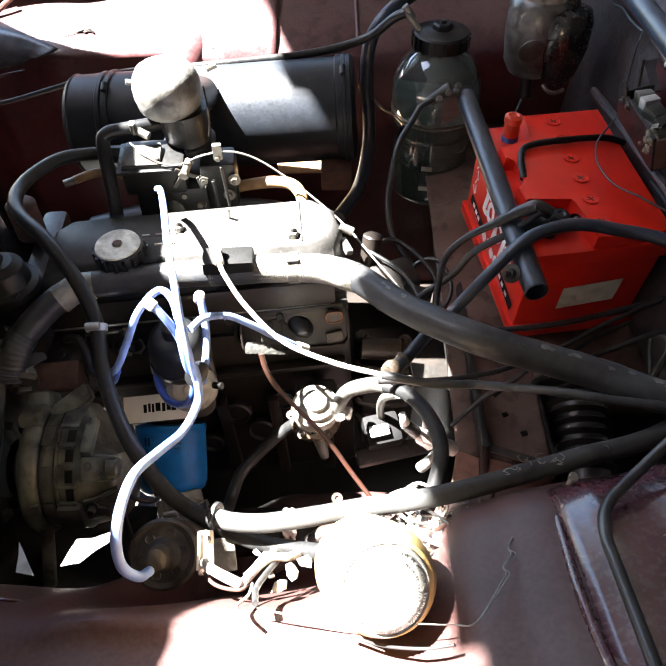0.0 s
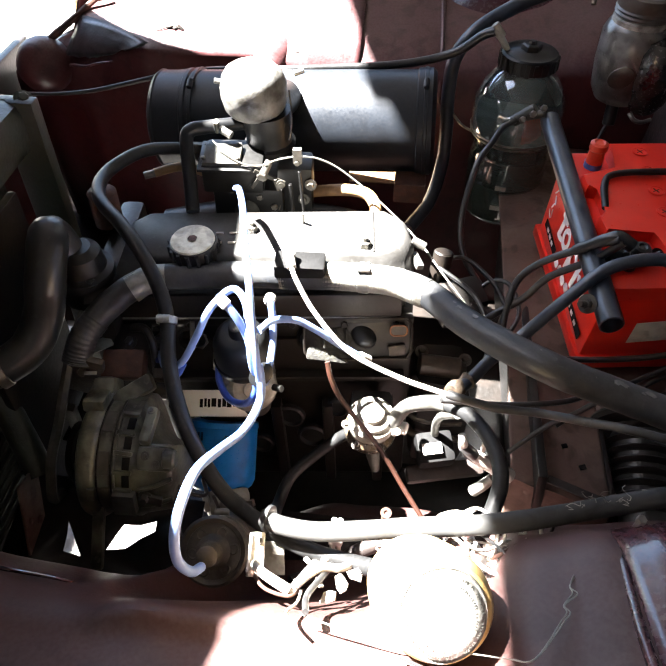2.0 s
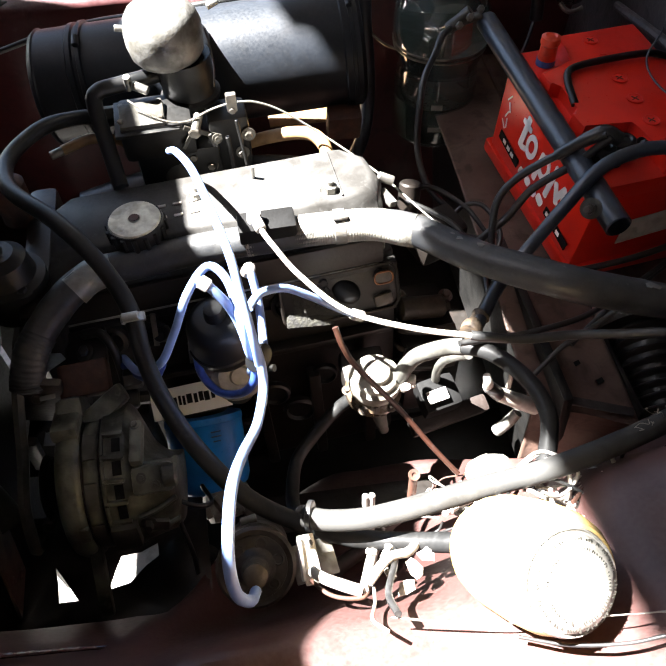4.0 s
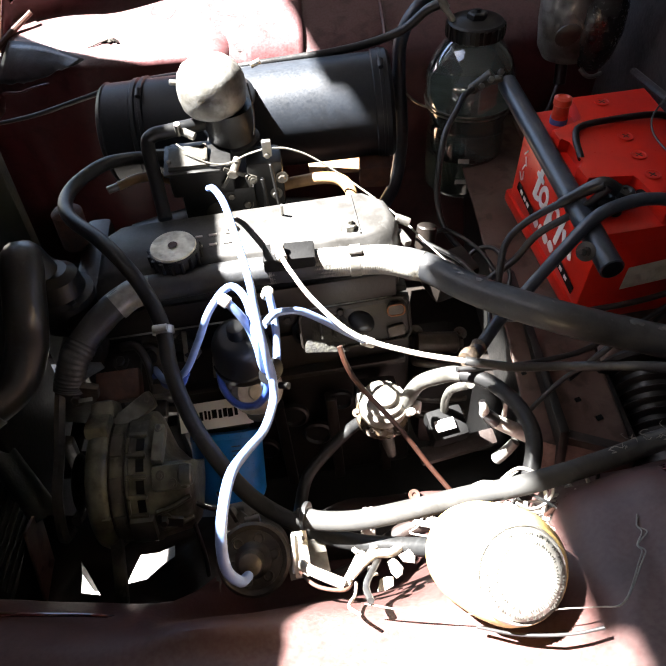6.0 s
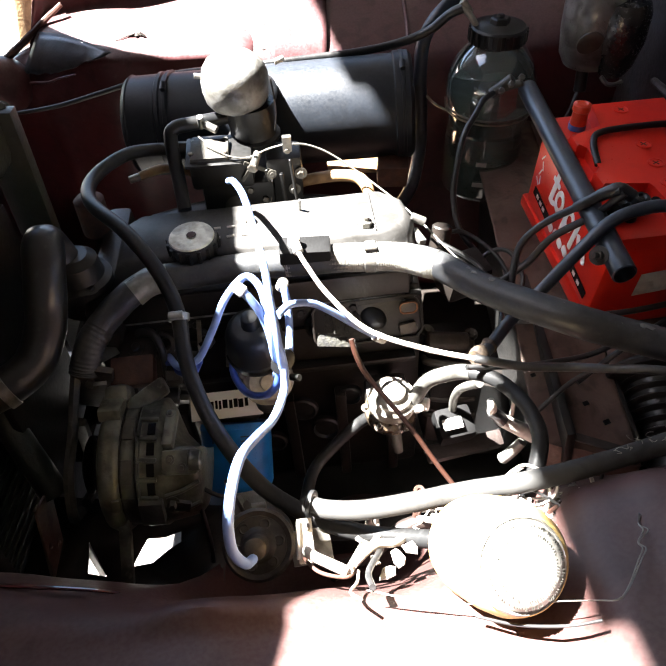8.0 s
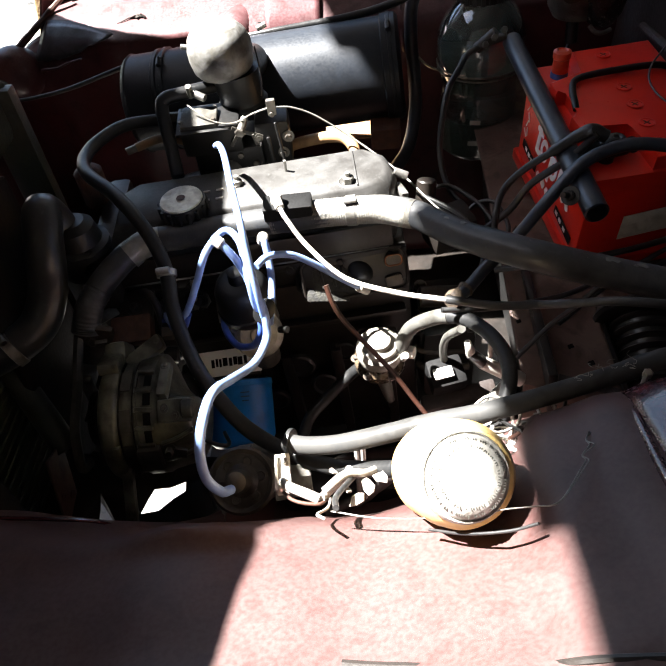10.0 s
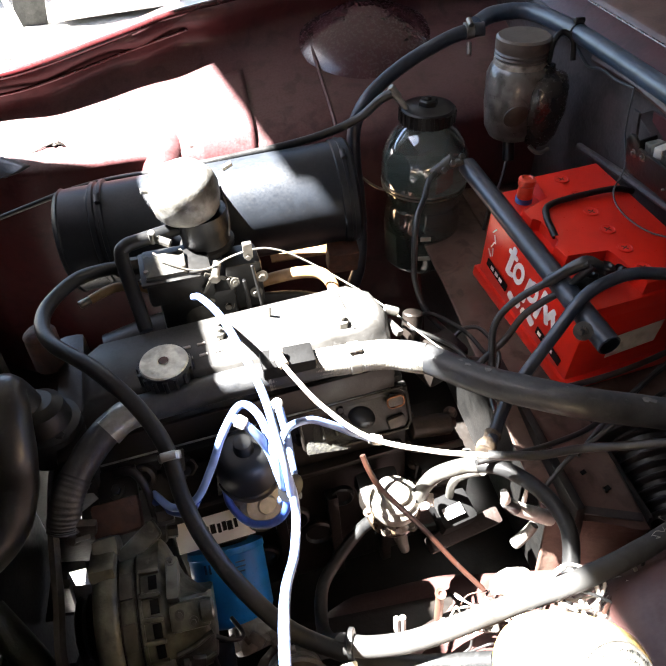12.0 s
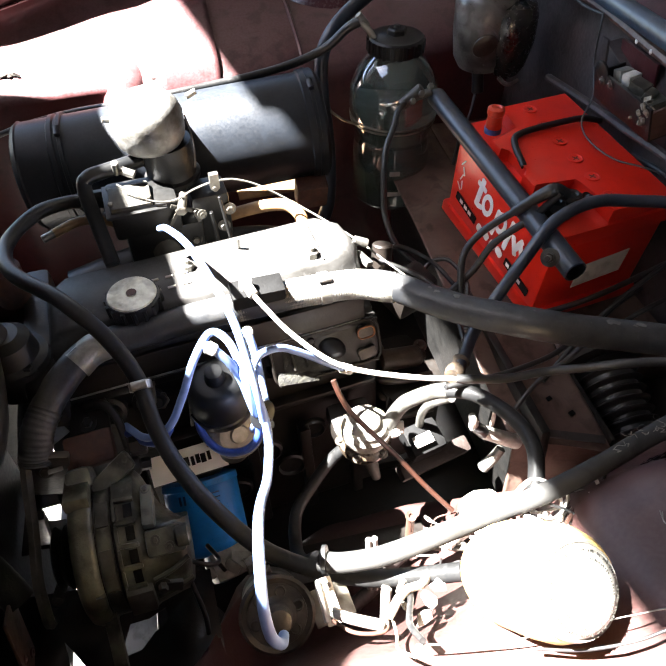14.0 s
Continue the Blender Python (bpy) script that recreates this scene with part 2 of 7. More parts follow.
NEARPAINT = material("streaked_maroon_paint", (0.055, 0.019, 0.0165), 0.46, 0, (0.043, 0.019, 0.0165), 7, 0.9, 0.05, 240, 0.24, (0.18, 0.150, 0.145), 0.0, 0.16, spec=0.25, grime=0.25, fleck=0.05)
PALERUBBER = material("sunlit_pale_rubber", (0.040, 0.040, 0.039), 0.5, 0, (0.055, 0.053, 0.049), 40, 0.5, 0.05, 320, 0, fleck=0.2, spec=0.12)
DARKHOSE = material("shade_dark_hose", (0.010, 0.0105, 0.011), 0.42, 0, (0.018, 0.0175, 0.017), 40, 0.5, 0.05, 320, 0.05, (0.12, 0.115, 0.105), fleck=0.25, spec=0.25)
TAPE = material("dirty_tan_tape", (0.095, 0.068, 0.043), 0.7, 0, (0.035, 0.025, 0.018), 120, 0.9, 0.5, 260, grime=0.9)
CRUST = material("green_grey_crust", (0.021, 0.020, 0.0135), 0.75, 0, (0.005, 0.0044, 0.0034), 190, 0.98, 0.6, 340, grime=0.9)
ORANGERUST = material("orange_rust", (0.30, 0.115, 0.035), 0.7, 0, (0.16, 0.06, 0.025), 90, 0.7, 0.3, 260)
PALEHOSE = material("pale_dusty_sunlit_hose", (0.075, 0.074, 0.066), 0.55, 0, (0.045, 0.043, 0.038), 50, 0.6, 0.1, 300, grime=0.6, spec=0.25)
SPLASH = material("pale_paint_splash", (0.15, 0.145, 0.133), 0.6, 0, (0.07, 0.068, 0.062), 120, 0.6, 0.1, 300)
FLAPPAINT = material("blue_black_bare_panel", (0.050, 0.058, 0.066), 0.36, 0.2, (0.028, 0.025, 0.024), 18, 0.7, 0.2, 220)
SCRAP = material("dirty_white_scrap", (0.34, 0.32, 0.28), 0.7, 0, (0.14, 0.12, 0.10), 60, 0.8, 0.4, 260, grime=0.8)
DRYGRASS = material("grey_dry_grass", (0.030, 0.030, 0.026), 0.9, 0, (0.012, 0.012, 0.010), 14, 0.8, 0.6, 90)
LEAF = material("dry_leaf", (0.016, 0.011, 0.007), 0.8, fleck=0.0)


def glass(name, color, rough, thin):
    m = bpy.data.materials.new(name)
    m.use_nodes = True
    b = m.node_tree.nodes["Principled BSDF"]
    b.inputs["Base Color"].default_value = (*color, 1)
    b.inputs["Roughness"].default_value = rough
    b.inputs["Transmission Weight"].default_value = thin
    b.inputs["IOR"].default_value = 1.45
    b.inputs["Coat Weight"].default_value = 1.0
    b.inputs["Coat IOR"].default_value = 1.85
    b.inputs["Coat Roughness"].default_value = 0.04
    n, l = m.node_tree.nodes, m.node_tree.links
    t = n.new("ShaderNodeTexNoise")
    t.inputs["Scale"].default_value, t.inputs["Detail"].default_value = 30, 6
    geo = n.new("ShaderNodeNewGeometry")
    l.new(geo.outputs["Position"], t.inputs["Vector"])
    r = n.new("ShaderNodeMapRange")
    r.inputs["To Min"].default_value, r.inputs["To Max"].default_value = rough * 0.5, rough * 1.8
    l.new(t.outputs["Fac"], r.inputs["Value"])
    l.new(r.outputs["Result"], b.inputs["Roughness"])
    return m


BOTTLE = glass("smoked_green_bottle", (0.20, 0.28, 0.27), 0.05, 0.78)

# ---- builders ----
ORIGIN = {}


def finish(bm, name, mat, at, sharp=38):
    bm.normal_update()
    bm.transform(Matrix.Translation(-Vector(at)))
    limit = radians(sharp)
    for f in bm.faces:
        f.smooth = True
    for e in bm.edges:
        e.smooth = not (len(e.link_faces) == 2 and e.calc_face_angle(0) > limit)
    me = bpy.data.meshes.new(name)
    bm.to_mesh(me)
    bm.free()
    me.materials.append(mat)
    return me


def part(name, bm, mat, parent, label="", sharp=38):
    """Links a bmesh, built in world metres, as one mesh under its thing."""
    at = ORIGIN[parent]
    ob = new(name, finish(bm, name, mat, at, sharp))
    ob.parent = parent
    ORIGIN[ob] = at
    return tagged(ob, label) if label else ob


def thing(name, at, label, category, group="", kind=""):
    ob = new(name)
    ob.location = at
    ob.empty_display_size = 0.02
    ORIGIN[ob] = Vector(at)
    return tagged(ob, label, category, group, kind)


def single(name, bm, mat, label, category, group="", kind="", sharp=38):
    """A thing that is one mesh."""
    bm.verts.ensure_lookup_table()
    lo = Vector([min(v.co[i] for v in bm.verts) for i in range(3)])
    hi = Vector([max(v.co[i] for v in bm.verts) for i in range(3)])
    at = Vector(((lo.x + hi.x) / 2, (lo.y + hi.y) / 2, lo.z))
    ob = new(name, finish(bm, name, mat, at, sharp))
    ob.location = at
    ORIGIN[ob] = at
    return tagged(ob, label, category, group, kind)


def smooth_line(pts, res=6):
    """Catmull-Rom points through pts."""
    p = [Vector(q) for q in pts]
    if len(p) == 2:
        return [p[0].lerp(p[1], i / res) for i in range(res + 1)]
    out = []
    for i in range(len(p) - 1):
        a = p[i - 1] if i else p[0] * 2 - p[1]
        b, c = p[i], p[i + 1]
        d = p[i + 2] if i + 2 < len(p) else c * 2 - b
        for k in range(res):
            t = k / res
            out.append(0.5 * (2 * b + (c - a) * t + (2 * a - 5 * b + 4 * c - d) * t * t + (3 * b - a - 3 * c + d) * t ** 3))
    out.append(p[-1])
    return out


def tube(bm, pts, r, seg=12, res=6, wobble=0.0, ribs=0, ripple=0.03):
    """A round hose along pts; r is one radius or one for each end; ribs: a bellows ripple of so many rings."""
    line = smooth_line(pts, res)
    n = len(line)
    side = None
    rings = []
    for i, q in enumerate(line):
        d = (line[min(i + 1, n - 1)] - line[max(i - 1, 0)]).normalized()
        if side is None:
            side = d.orthogonal().normalized()
        side = (side - d * side.dot(d)).normalized()
        up = d.cross(side)
        k = i / (n - 1)
        rad = r if not isinstance(r, tuple) else r[0] + (r[1] - r[0]) * k
        rad *= 1 + wobble * (noise.noise(q * 60) if wobble else 0)
        if ribs:
            rad *= 1 + ripple * math.cos(k * ribs * math.tau)
        rings.append([bm.verts.new(q + rad * (math.cos(a) * side + math.sin(a) * up)) for a in [math.tau * j / seg for j in range(seg)]])
    for a, b in zip(rings, rings[1:]):
        for j in range(seg):
            bm.faces.new((a[j], a[(j + 1) % seg], b[(j + 1) % seg], b[j]))
    bm.faces.new(rings[0][::-1])
    bm.faces.new(rings[-1])
    return bm


def lathe(bm, base, axis, profile, seg=28, squash=1.0):
    """Turns a profile of (height, radius) round an axis through base."""
    d = Vector(axis).normalized()
    side = d.orthogonal().normalized() if abs(d.z) < 0.9 else (Vector((1, 0, 0)) - d * d.x).normalized()
    up = d.cross(side)
    rings = []
    for h, r in profile:
        c = Vector(base) + d * h
        if r <= 1e-6:
            rings.append([bm.verts.new(c)])
        else:
            rings.append([bm.verts.new(c + r * (math.cos(a) * side + squash * math.sin(a) * up)) for a in [math.tau * j / seg for j in range(seg)]])
    for a, b in zip(rings, rings[1:]):
        for j in range(seg):
            k = (j + 1) % seg
            if len(a) == 1 and len(b) == 1:
                continue
            if len(a) == 1:
                bm.faces.new((a[0], b[k], b[j]))
            elif len(b) == 1:
                bm.faces.new((a[j], a[k], b[0]))
            else:
                bm.faces.new((a[j], a[k], b[k], b[j]))
    if len(rings[0]) > 1:
        bm.faces.new(rings[0][::-1])
    if len(rings[-1]) > 1:
        bm.faces.new(rings[-1])
    return bm


def rod(bm, p0, p1, r, seg=16, bevel=0.15):
    d = Vector(p1) - Vector(p0)
    h, b = d.length, r * bevel
    return lathe(bm, p0, d, [(0, r - b), (b, r), (h - b, r), (h, r - b)], seg)


def turn(rx=0, ry=0, rz=0):
    return Euler([radians(a) for a in (rx, ry, rz)]).to_matrix().to_4x4()


def box(bm, c, size, rot=(0, 0, 0), bevel=0.003, taper=1.0):
    """A box with rounded edges; taper: the size of its bottom against its top."""
    m = Matrix.Translation(c) @ (rot if isinstance(rot, Matrix) else turn(*rot)) @ Matrix.Diagonal((*size, 1))
    vs = bmesh.ops.create_cube(bm, size=1.0)["verts"]
    for v in vs:
        if v.co.z < 0:
            v.co.x *= taper
            v.co.y *= taper
        v.co = m @ v.co
    if bevel:
        es = list({e for v in vs for e in v.link_edges})
        bmesh.ops.bevel(bm, geom=es, offset=bevel, segments=2, profile=0.6, affect="EDGES")
    return bm


def prism(bm, outline, m, depth, bevel=0.0):
    """An outline in x, y, raised by depth along z, placed by m."""
    lo = [bm.verts.new(m @ Vector((x, y, 0))) for x, y in outline]
    hi = [bm.verts.new(m @ Vector((x, y, depth))) for x, y in outline]
    n = len(outline)
    faces = [bm.faces.new(lo[::-1]), bm.faces.new(hi)]
    for i in range(n):
        faces.append(bm.faces.new((lo[i], lo[(i + 1) % n], hi[(i + 1) % n], hi[i])))
    if bevel:
        es = [e for e in faces[1].edges]
        bmesh.ops.bevel(bm, geom=es, offset=bevel, segments=2, profile=0.6, affect="EDGES")
    return bm


def loft(bm, sections, nx=60, fine=4, dents=0.0, seed=0.0):
    """A sheet through cross-sections (x, [(y, z), ...])."""
    xs = [s[0] for s in sections]
    lines = [smooth_line([(0, y, z) for y, z in s[1]], fine) for s in sections]
    cols = []
    for i in range(nx + 1):
        x = xs[0] + (xs[-1] - xs[0]) * i / nx
        k = max(j for j in range(len(xs) - 1) if xs[j] <= x + 1e-9)
        t = (x - xs[k]) / (xs[k + 1] - xs[k])
        t = t * t * (3 - 2 * t)
        col = []
        for a, b in zip(lines[k], lines[k + 1]):
            q = a.lerp(b, t)
            w = Vector((x, q.y, q.z))
            if dents:
                w += Vector((0, 0.4, 1)) * dents * noise.noise(w * 9 + Vector((seed, 0, 0))) + Vector((0, 0.3, 0.6)) * dents * 0.4 * noise.noise(w * 31)
            col.append(bm.verts.new(w))
        cols.append(col)
    for a, b in zip(cols, cols[1:]):
        for j in range(len(a) - 1):
            bm.faces.new((a[j], b[j], b[j + 1], a[j + 1]))
    return bm


def hose(name, pts, r, mat, label, category="hose", seg=12, res=6, wobble=0.03, group=""):
    return single(name, tube(bmesh.new(), pts, r, seg, res, wobble), mat, label, category, group, sharp=60)


def clamp(bm, p, d, r, width=0.010, thick=0.0015):
    """A worm-drive band with its screw housing."""
    d = Vector(d).normalized()
    p = Vector(p)
    lathe(bm, p - d * width / 2, d, [(0, r), (0.0006, r + thick), (width - 0.0006, r + thick), (width, r)], 24)
    s = d.orthogonal().normalized()
    up = Vector((0, -0.4, 1))
    up = (up - d * up.dot(d)).normalized()
    s = d.cross(up)
    rod(bm, p + up * (r + 0.004) - s * 0.008, p + up * (r + 0.004) + s * 0.008, 0.0045, 10)
    return bm


def bolt(bm, p, d, r=0.006, h=0.005, washer=True):
    d = Vector(d).normalized()
    if washer:
        lathe(bm, p, d, [(0, r * 1.7), (0.0015, r * 1.7)], 20)
    lathe(bm, Vector(p) + d * 0.0015, d, [(0, r), (h * 0.8, r), (h, r * 0.82)], 6)
    return bm


# ---- the setting: ground, yard, unseen shading roof and walls, car body ----
bm = bmesh.new()
bmesh.ops.create_grid(bm, x_segments=40, y_segments=40, size=60)
for v in bm.verts:
    v.co.z = 0.02 * noise.noise(v.co * 0.8)
single("ground", bm, GROUND, "pale dry trodden ground of a sunny yard", "ground", kind="structure")

roof = thing("shade_roof", (1.7, 1.5, 2.96), "unseen board roof added to shade the car", "roof", kind="structure")
edge0, edge1 = Vector((-0.647, -2.0)), Vector((-1.78, 4.4))
for i in range(16):
    y0, y1 = -2.0 + 0.4 * i, -2.0 + 0.4 * (i + 1) + 0.03
    xa = edge0.x + (edge1.x - edge0.x) * (y0 + 2.0) / 6.4
    xb = edge0.x + (edge1.x - edge0.x) * (y1 + 2.0) / 6.4
    if y1 < 0.05:
        xa = xb = -2.9
    bm = bmesh.new()
    z0 = 2.96 + 0.043 * (i % 2)
    prism(bm, [(xa, y0), (3.1, y0), (3.1, y1), (xb, y1)], Matrix.Translation((0, 0, z0)), 0.04)
    part("roof_board", bm, ROOFWOOD, roof)

bm = bmesh.new()
box(bm, (-3.0, -0.3, 1.9), (0.06, 5.8, 3.8), (0, 0, 0), 0.004)
single("shade_fence", bm, ROOFWOOD, "unseen tall board fence added to block sky in front of the car", "fence", kind="structure")
bm = bmesh.new()
box(bm, (0.22, -1.36, 1.47), (5.74, 0.08, 2.94), (0, 0, 0), 0.004)
single("shade_wall_side", bm, ROOFWOOD, "unseen board wall added to block light from the near side", "wall", kind="structure")
bm = bmesh.new()
box(bm, (3.14, 1.54, 1.47), (0.08, 5.72, 2.94), (0, 0, 0), 0.004)
single("shade_wall_back", bm, ROOFWOOD, "unseen board wall added to block sky light from behind", "wall", kind="structure")

bm = bmesh.new()
box(bm, (1.75, 4.36, 1.47), (2.70, 0.08, 2.94), (0, 0, 0), 0.004)
single("shade_wall_far", bm, ROOFWOOD, "unseen board wall added to block light from the far side", "wall", kind="structure")

APRON_FAR = [
    (-0.80, [(1.36, 0.45), (1.31, 0.80), (1.29, 0.87), (1.29, 0.90), (1.295, 0.91), (1.30, 0.905), (1.30, 0.90), (1.36, 0.88), (1.40, 0.80), (1.42, 0.35)]),
    (-0.665, [(1.30, 0.45), (1.255, 0.85), (1.240, 0.935), (1.262, 0.962), (1.290, 0.985), (1.300, 0.990), (1.315, 0.990), (1.40, 0.97), (1.46, 0.86), (1.48, 0.35)]),
    (-0.625, [(1.28, 0.45), (1.235, 0.85), (1.232, 0.955), (1.283, 1.028), (1.355, 1.044), (1.350, 1.100), (1.365, 1.112), (1.46, 1.07), (1.52, 0.88), (1.54, 0.35)]),
    (-0.473, [(1.24, 0.45), (1.200, 0.85), (1.190, 0.985), (1.207, 1.024), (1.345, 1.062), (1.338, 1.120), (1.355, 1.132), (1.46, 1.10), (1.54, 0.90), (1.56, 0.35)]),
    (-0.30, [(1.16, 0.45), (1.19, 0.85), (1.205, 0.985), (1.228, 1.024), (1.395, 1.086), (1.388, 1.145), (1.410, 1.158), (1.54, 1.125), (1.62, 0.90), (1.64, 0.35)]),
    (-0.19, [(1.16, 0.45), (1.19, 0.85), (1.20, 0.968), (1.235, 1.018), (1.435, 1.095), (1.428, 1.160), (1.450, 1.175), (1.58, 1.135), (1.66, 0.90), (1.68, 0.35)]),
    (0.05, [(1.16, 0.45), (1.19, 0.85), (1.20, 0.965), (1.24, 1.022), (1.46, 1.112), (1.460, 1.180), (1.485, 1.195), (1.62, 1.145), (1.70, 0.90), (1.72, 0.35)]),
    (0.60, [(1.16, 0.45), (1.19, 0.85), (1.20, 1.000), (1.23, 1.070), (1.48, 1.130), (1.485, 1.195), (1.51, 1.210), (1.64, 1.155), (1.72, 0.90), (1.74, 0.35)]),
]
apron = single("inner_fender_far", loft(bmesh.new(), APRON_FAR, 90, 5, 0.0018, 1.0), MAROON,
               "dusty dark maroon inner fender with a sunlit ledge", "fender", kind="structure", sharp=60)
apron.modifiers.new("thickness", "SOLIDIFY").thickness = 0.002

APRON_NEAR = [
    (-1.05, [(0.43, 0.45), (0.39, 0.80), (0.36, 0.87), (0.325, 0.91), (0.27, 0.93), (0.20, 0.95), (0.15, 0.96), (0.08, 0.92), (0.04, 0.35)]),
    (-0.45, [(0.37, 0.45), (0.33, 0.83), (0.297, 0.915), (0.258, 0.945), (0.200, 0.960), (0.13, 0.982), (0.07, 1.000), (-0.01, 0.965), (-0.07, 0.35)]),
    (-0.27, [(0.39, 0.45), (0.36, 0.74), (0.310, 0.870), (0.255, 0.940), (0.210, 0.955), (0.13, 0.985), (0.075, 1.003), (-0.01, 0.967), (-0.07, 0.35)]),
    (-0.20, [(0.56, 0.40), (0.550, 0.555), (0.405, 0.585), (0.270, 0.930), (0.225, 0.955), (0.13, 0.990), (0.08, 1.010), (-0.01, 0.97), (-0.07, 0.35)]),
    (-0.05, [(0.602, 0.40), (0.592, 0.570), (0.445, 0.600), (0.300, 0.890), (0.225, 0.955), (0.12, 1.005), (0.075, 1.030), (-0.02, 0.99), (-0.08, 0.35)]),
    (0.07, [(0.600, 0.42), (0.590, 0.580), (0.460, 0.660), (0.295, 0.935), (0.225, 0.978), (0.13, 1.030), (0.075, 1.060), (-0.03, 1.01), (-0.09, 0.35)]),
    (0.135, [(0.49, 0.55), (0.45, 0.81), (0.380, 0.925), (0.335, 0.985), (0.275, 1.014), (0.16, 1.050), (0.075, 1.085), (-0.03, 1.03), (-0.09, 0.35)]),
    (0.19, [(0.49, 0.55), (0.44, 0.83), (0.380, 0.940), (0.346, 1.004), (0.285, 1.034), (0.16, 1.075), (0.075, 1.110), (-0.03, 1.05), (-0.09, 0.35)]),
    (0.30, [(0.49, 0.55), (0.45, 0.84), (0.390, 0.948), (0.358, 1.018), (0.285, 1.055), (0.16, 1.105), (0.075, 1.150), (-0.03, 1.09), (-0.09, 0.35)]),
    (0.75, [(0.49, 0.55), (0.47, 0.86), (0.42, 0.98), (0.385, 1.050), (0.30, 1.085), (0.16, 1.125), (0.075, 1.170), (-0.03, 1.10), (-0.09, 0.35)]),
]
apron = single("inner_fender_near", loft(bmesh.new(), APRON_NEAR, 110, 5, 0.006, 7.0), NEARPAINT,
               "dark maroon inner fender, dusty, with a swelling suspension tower", "fender", kind="structure", sharp=60)
apron.modifiers.new("thickness", "SOLIDIFY").thickness = 0.002

bm = loft(bmesh.new(), [(x, [(y, z + 0.004) for y, z in pts]) for x, pts in ((0.196, [(0.378, 0.938), (0.343, 1.003), (0.285, 1.032), (0.16, 1.072), (0.075, 1.105), (0.00, 1.085)]),
          (0.228, [(0.383, 0.945), (0.349, 1.014), (0.287, 1.045), (0.16, 1.086), (0.075, 1.120), (0.00, 1.10)]), (0.26, [(0.386, 0.948), (0.353, 1.014), (0.287, 1.047), (0.16, 1.090), (0.075, 1.130), (0.00, 1.11)]),
          (0.30, [(0.391, 0.951), (0.359, 1.021), (0.286, 1.058), (0.16, 1.107), (0.075, 1.152), (0.00, 1.13)]), (0.75, [(0.42, 0.982), (0.385, 1.052), (0.30, 1.087), (0.16, 1.127), (0.075, 1.172), (0.00, 1.15)]))], 60, 6, 0.007, 4.0)
skin = single("tower_skin", bm, PURPLE, "dented purple-maroon skin of the suspension tower", "panel", kind="structure", sharp=60)
skin.modifiers.new("thickness", "SOLIDIFY").thickness = 0.002

# battery shelf and bulkhead
shelf = single("bulkhead_shelf", loft(bmesh.new(), [
    (0.160, [(0.50, 0.60), (0.515, 0.79), (0.53, 0.815), (0.62, 0.825), (0.68, 0.838), (0.80, 0.850), (1.00, 0.868), (1.20, 0.876)]),
    (0.19, [(0.49, 0.60), (0.505, 0.79), (0.52, 0.815), (0.62, 0.827), (0.68, 0.840), (0.80, 0.852), (1.00, 0.872), (1.20, 0.880)]),
    (0.275, [(0.47, 0.60), (0.480, 0.79), (0.49, 0.815), (0.62, 0.827), (0.68, 0.840), (0.80, 0.852), (1.00, 0.872), (1.20, 0.880)]),
], 30, 4, 0.005, 3.0), DUSTY, "dusty brown sheet-metal shelf beside the engine", "shelf", kind="structure", sharp=60)
rear = single("bulkhead_shelf_rear", loft(bmesh.new(), [
    (0.275, [(0.615, 0.74), (0.62, 0.825), (0.68, 0.840), (0.80, 0.852), (1.00, 0.872), (1.20, 0.880)]),
    (0.60, [(0.615, 0.74), (0.62, 0.825), (0.68, 0.840), (0.80, 0.852), (1.00, 0.872), (1.20, 0.880)]),
], 24, 4, 0.004, 3.0), DUSTY, "dusty brown shelf under the battery", "shelf", kind="structure", sharp=60)
rear.modifiers.new("thickness", "SOLIDIFY").thickness = 0.003
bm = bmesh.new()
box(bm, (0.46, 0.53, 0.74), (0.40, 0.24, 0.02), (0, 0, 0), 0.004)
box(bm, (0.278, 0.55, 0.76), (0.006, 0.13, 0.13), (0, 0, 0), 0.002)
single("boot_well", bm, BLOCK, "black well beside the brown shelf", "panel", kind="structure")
shelf.modifiers.new("thickness", "SOLIDIFY").thickness = 0.003
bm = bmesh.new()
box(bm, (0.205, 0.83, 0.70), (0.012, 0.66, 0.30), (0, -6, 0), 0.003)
single("bulkhead_lower", bm, SOOT, "lower bulkhead panel, coloured near-black in place of shade", "panel", kind="structure")
bm = bmesh.new()
loft(bm, [(0.0, [(0.462, 0.86), (0.470, 0.95), (0.474, 1.06), (0.478, 1.125), (0.470, 1.150), (0.492, 1.166), (0.498, 1.172), (0.506, 1.1735)]),
          (1.3, [(0.462, 0.86), (0.470, 0.95), (0.474, 1.06), (0.478, 1.125), (0.470, 1.150), (0.492, 1.166), (0.498, 1.172), (0.506, 1.1735)])], 50, 4, 0.002, 5.0)
bm.transform(Matrix(((0, 1, 0, -0.046), (1, 0, 0, 0.30), (0, 0, 1.09, -0.076), (0, 0, 0, 1))))
bulk = single("bulkhead", bm, FIREGREY, "grey-brown bulkhead behind the engine bay", "bulkhead", kind="structure", sharp=60)
bulk.modifiers.new("thickness", "SOLIDIFY").thickness = 0.003
bm = bmesh.new()
tube(bm, [(0.455, 0.30, 1.208), (0.455, 0.90, 1.208), (0.455, 1.56, 1.206)], 0.0028, 8, 20)
single("cowl_edge", bm, PURPLE, "rolled dark maroon edge of the cowl", "trim", kind="structure")

bm = bmesh.new()
box(bm, (0.436, 0.95, 1.1965), (0.040, 1.30, 0.002), (0, -36, 0), 0.0005)
single("cowl_lip", bm, LIPDARK, "dark maroon turned-down lip of the cowl", "trim", kind="structure")

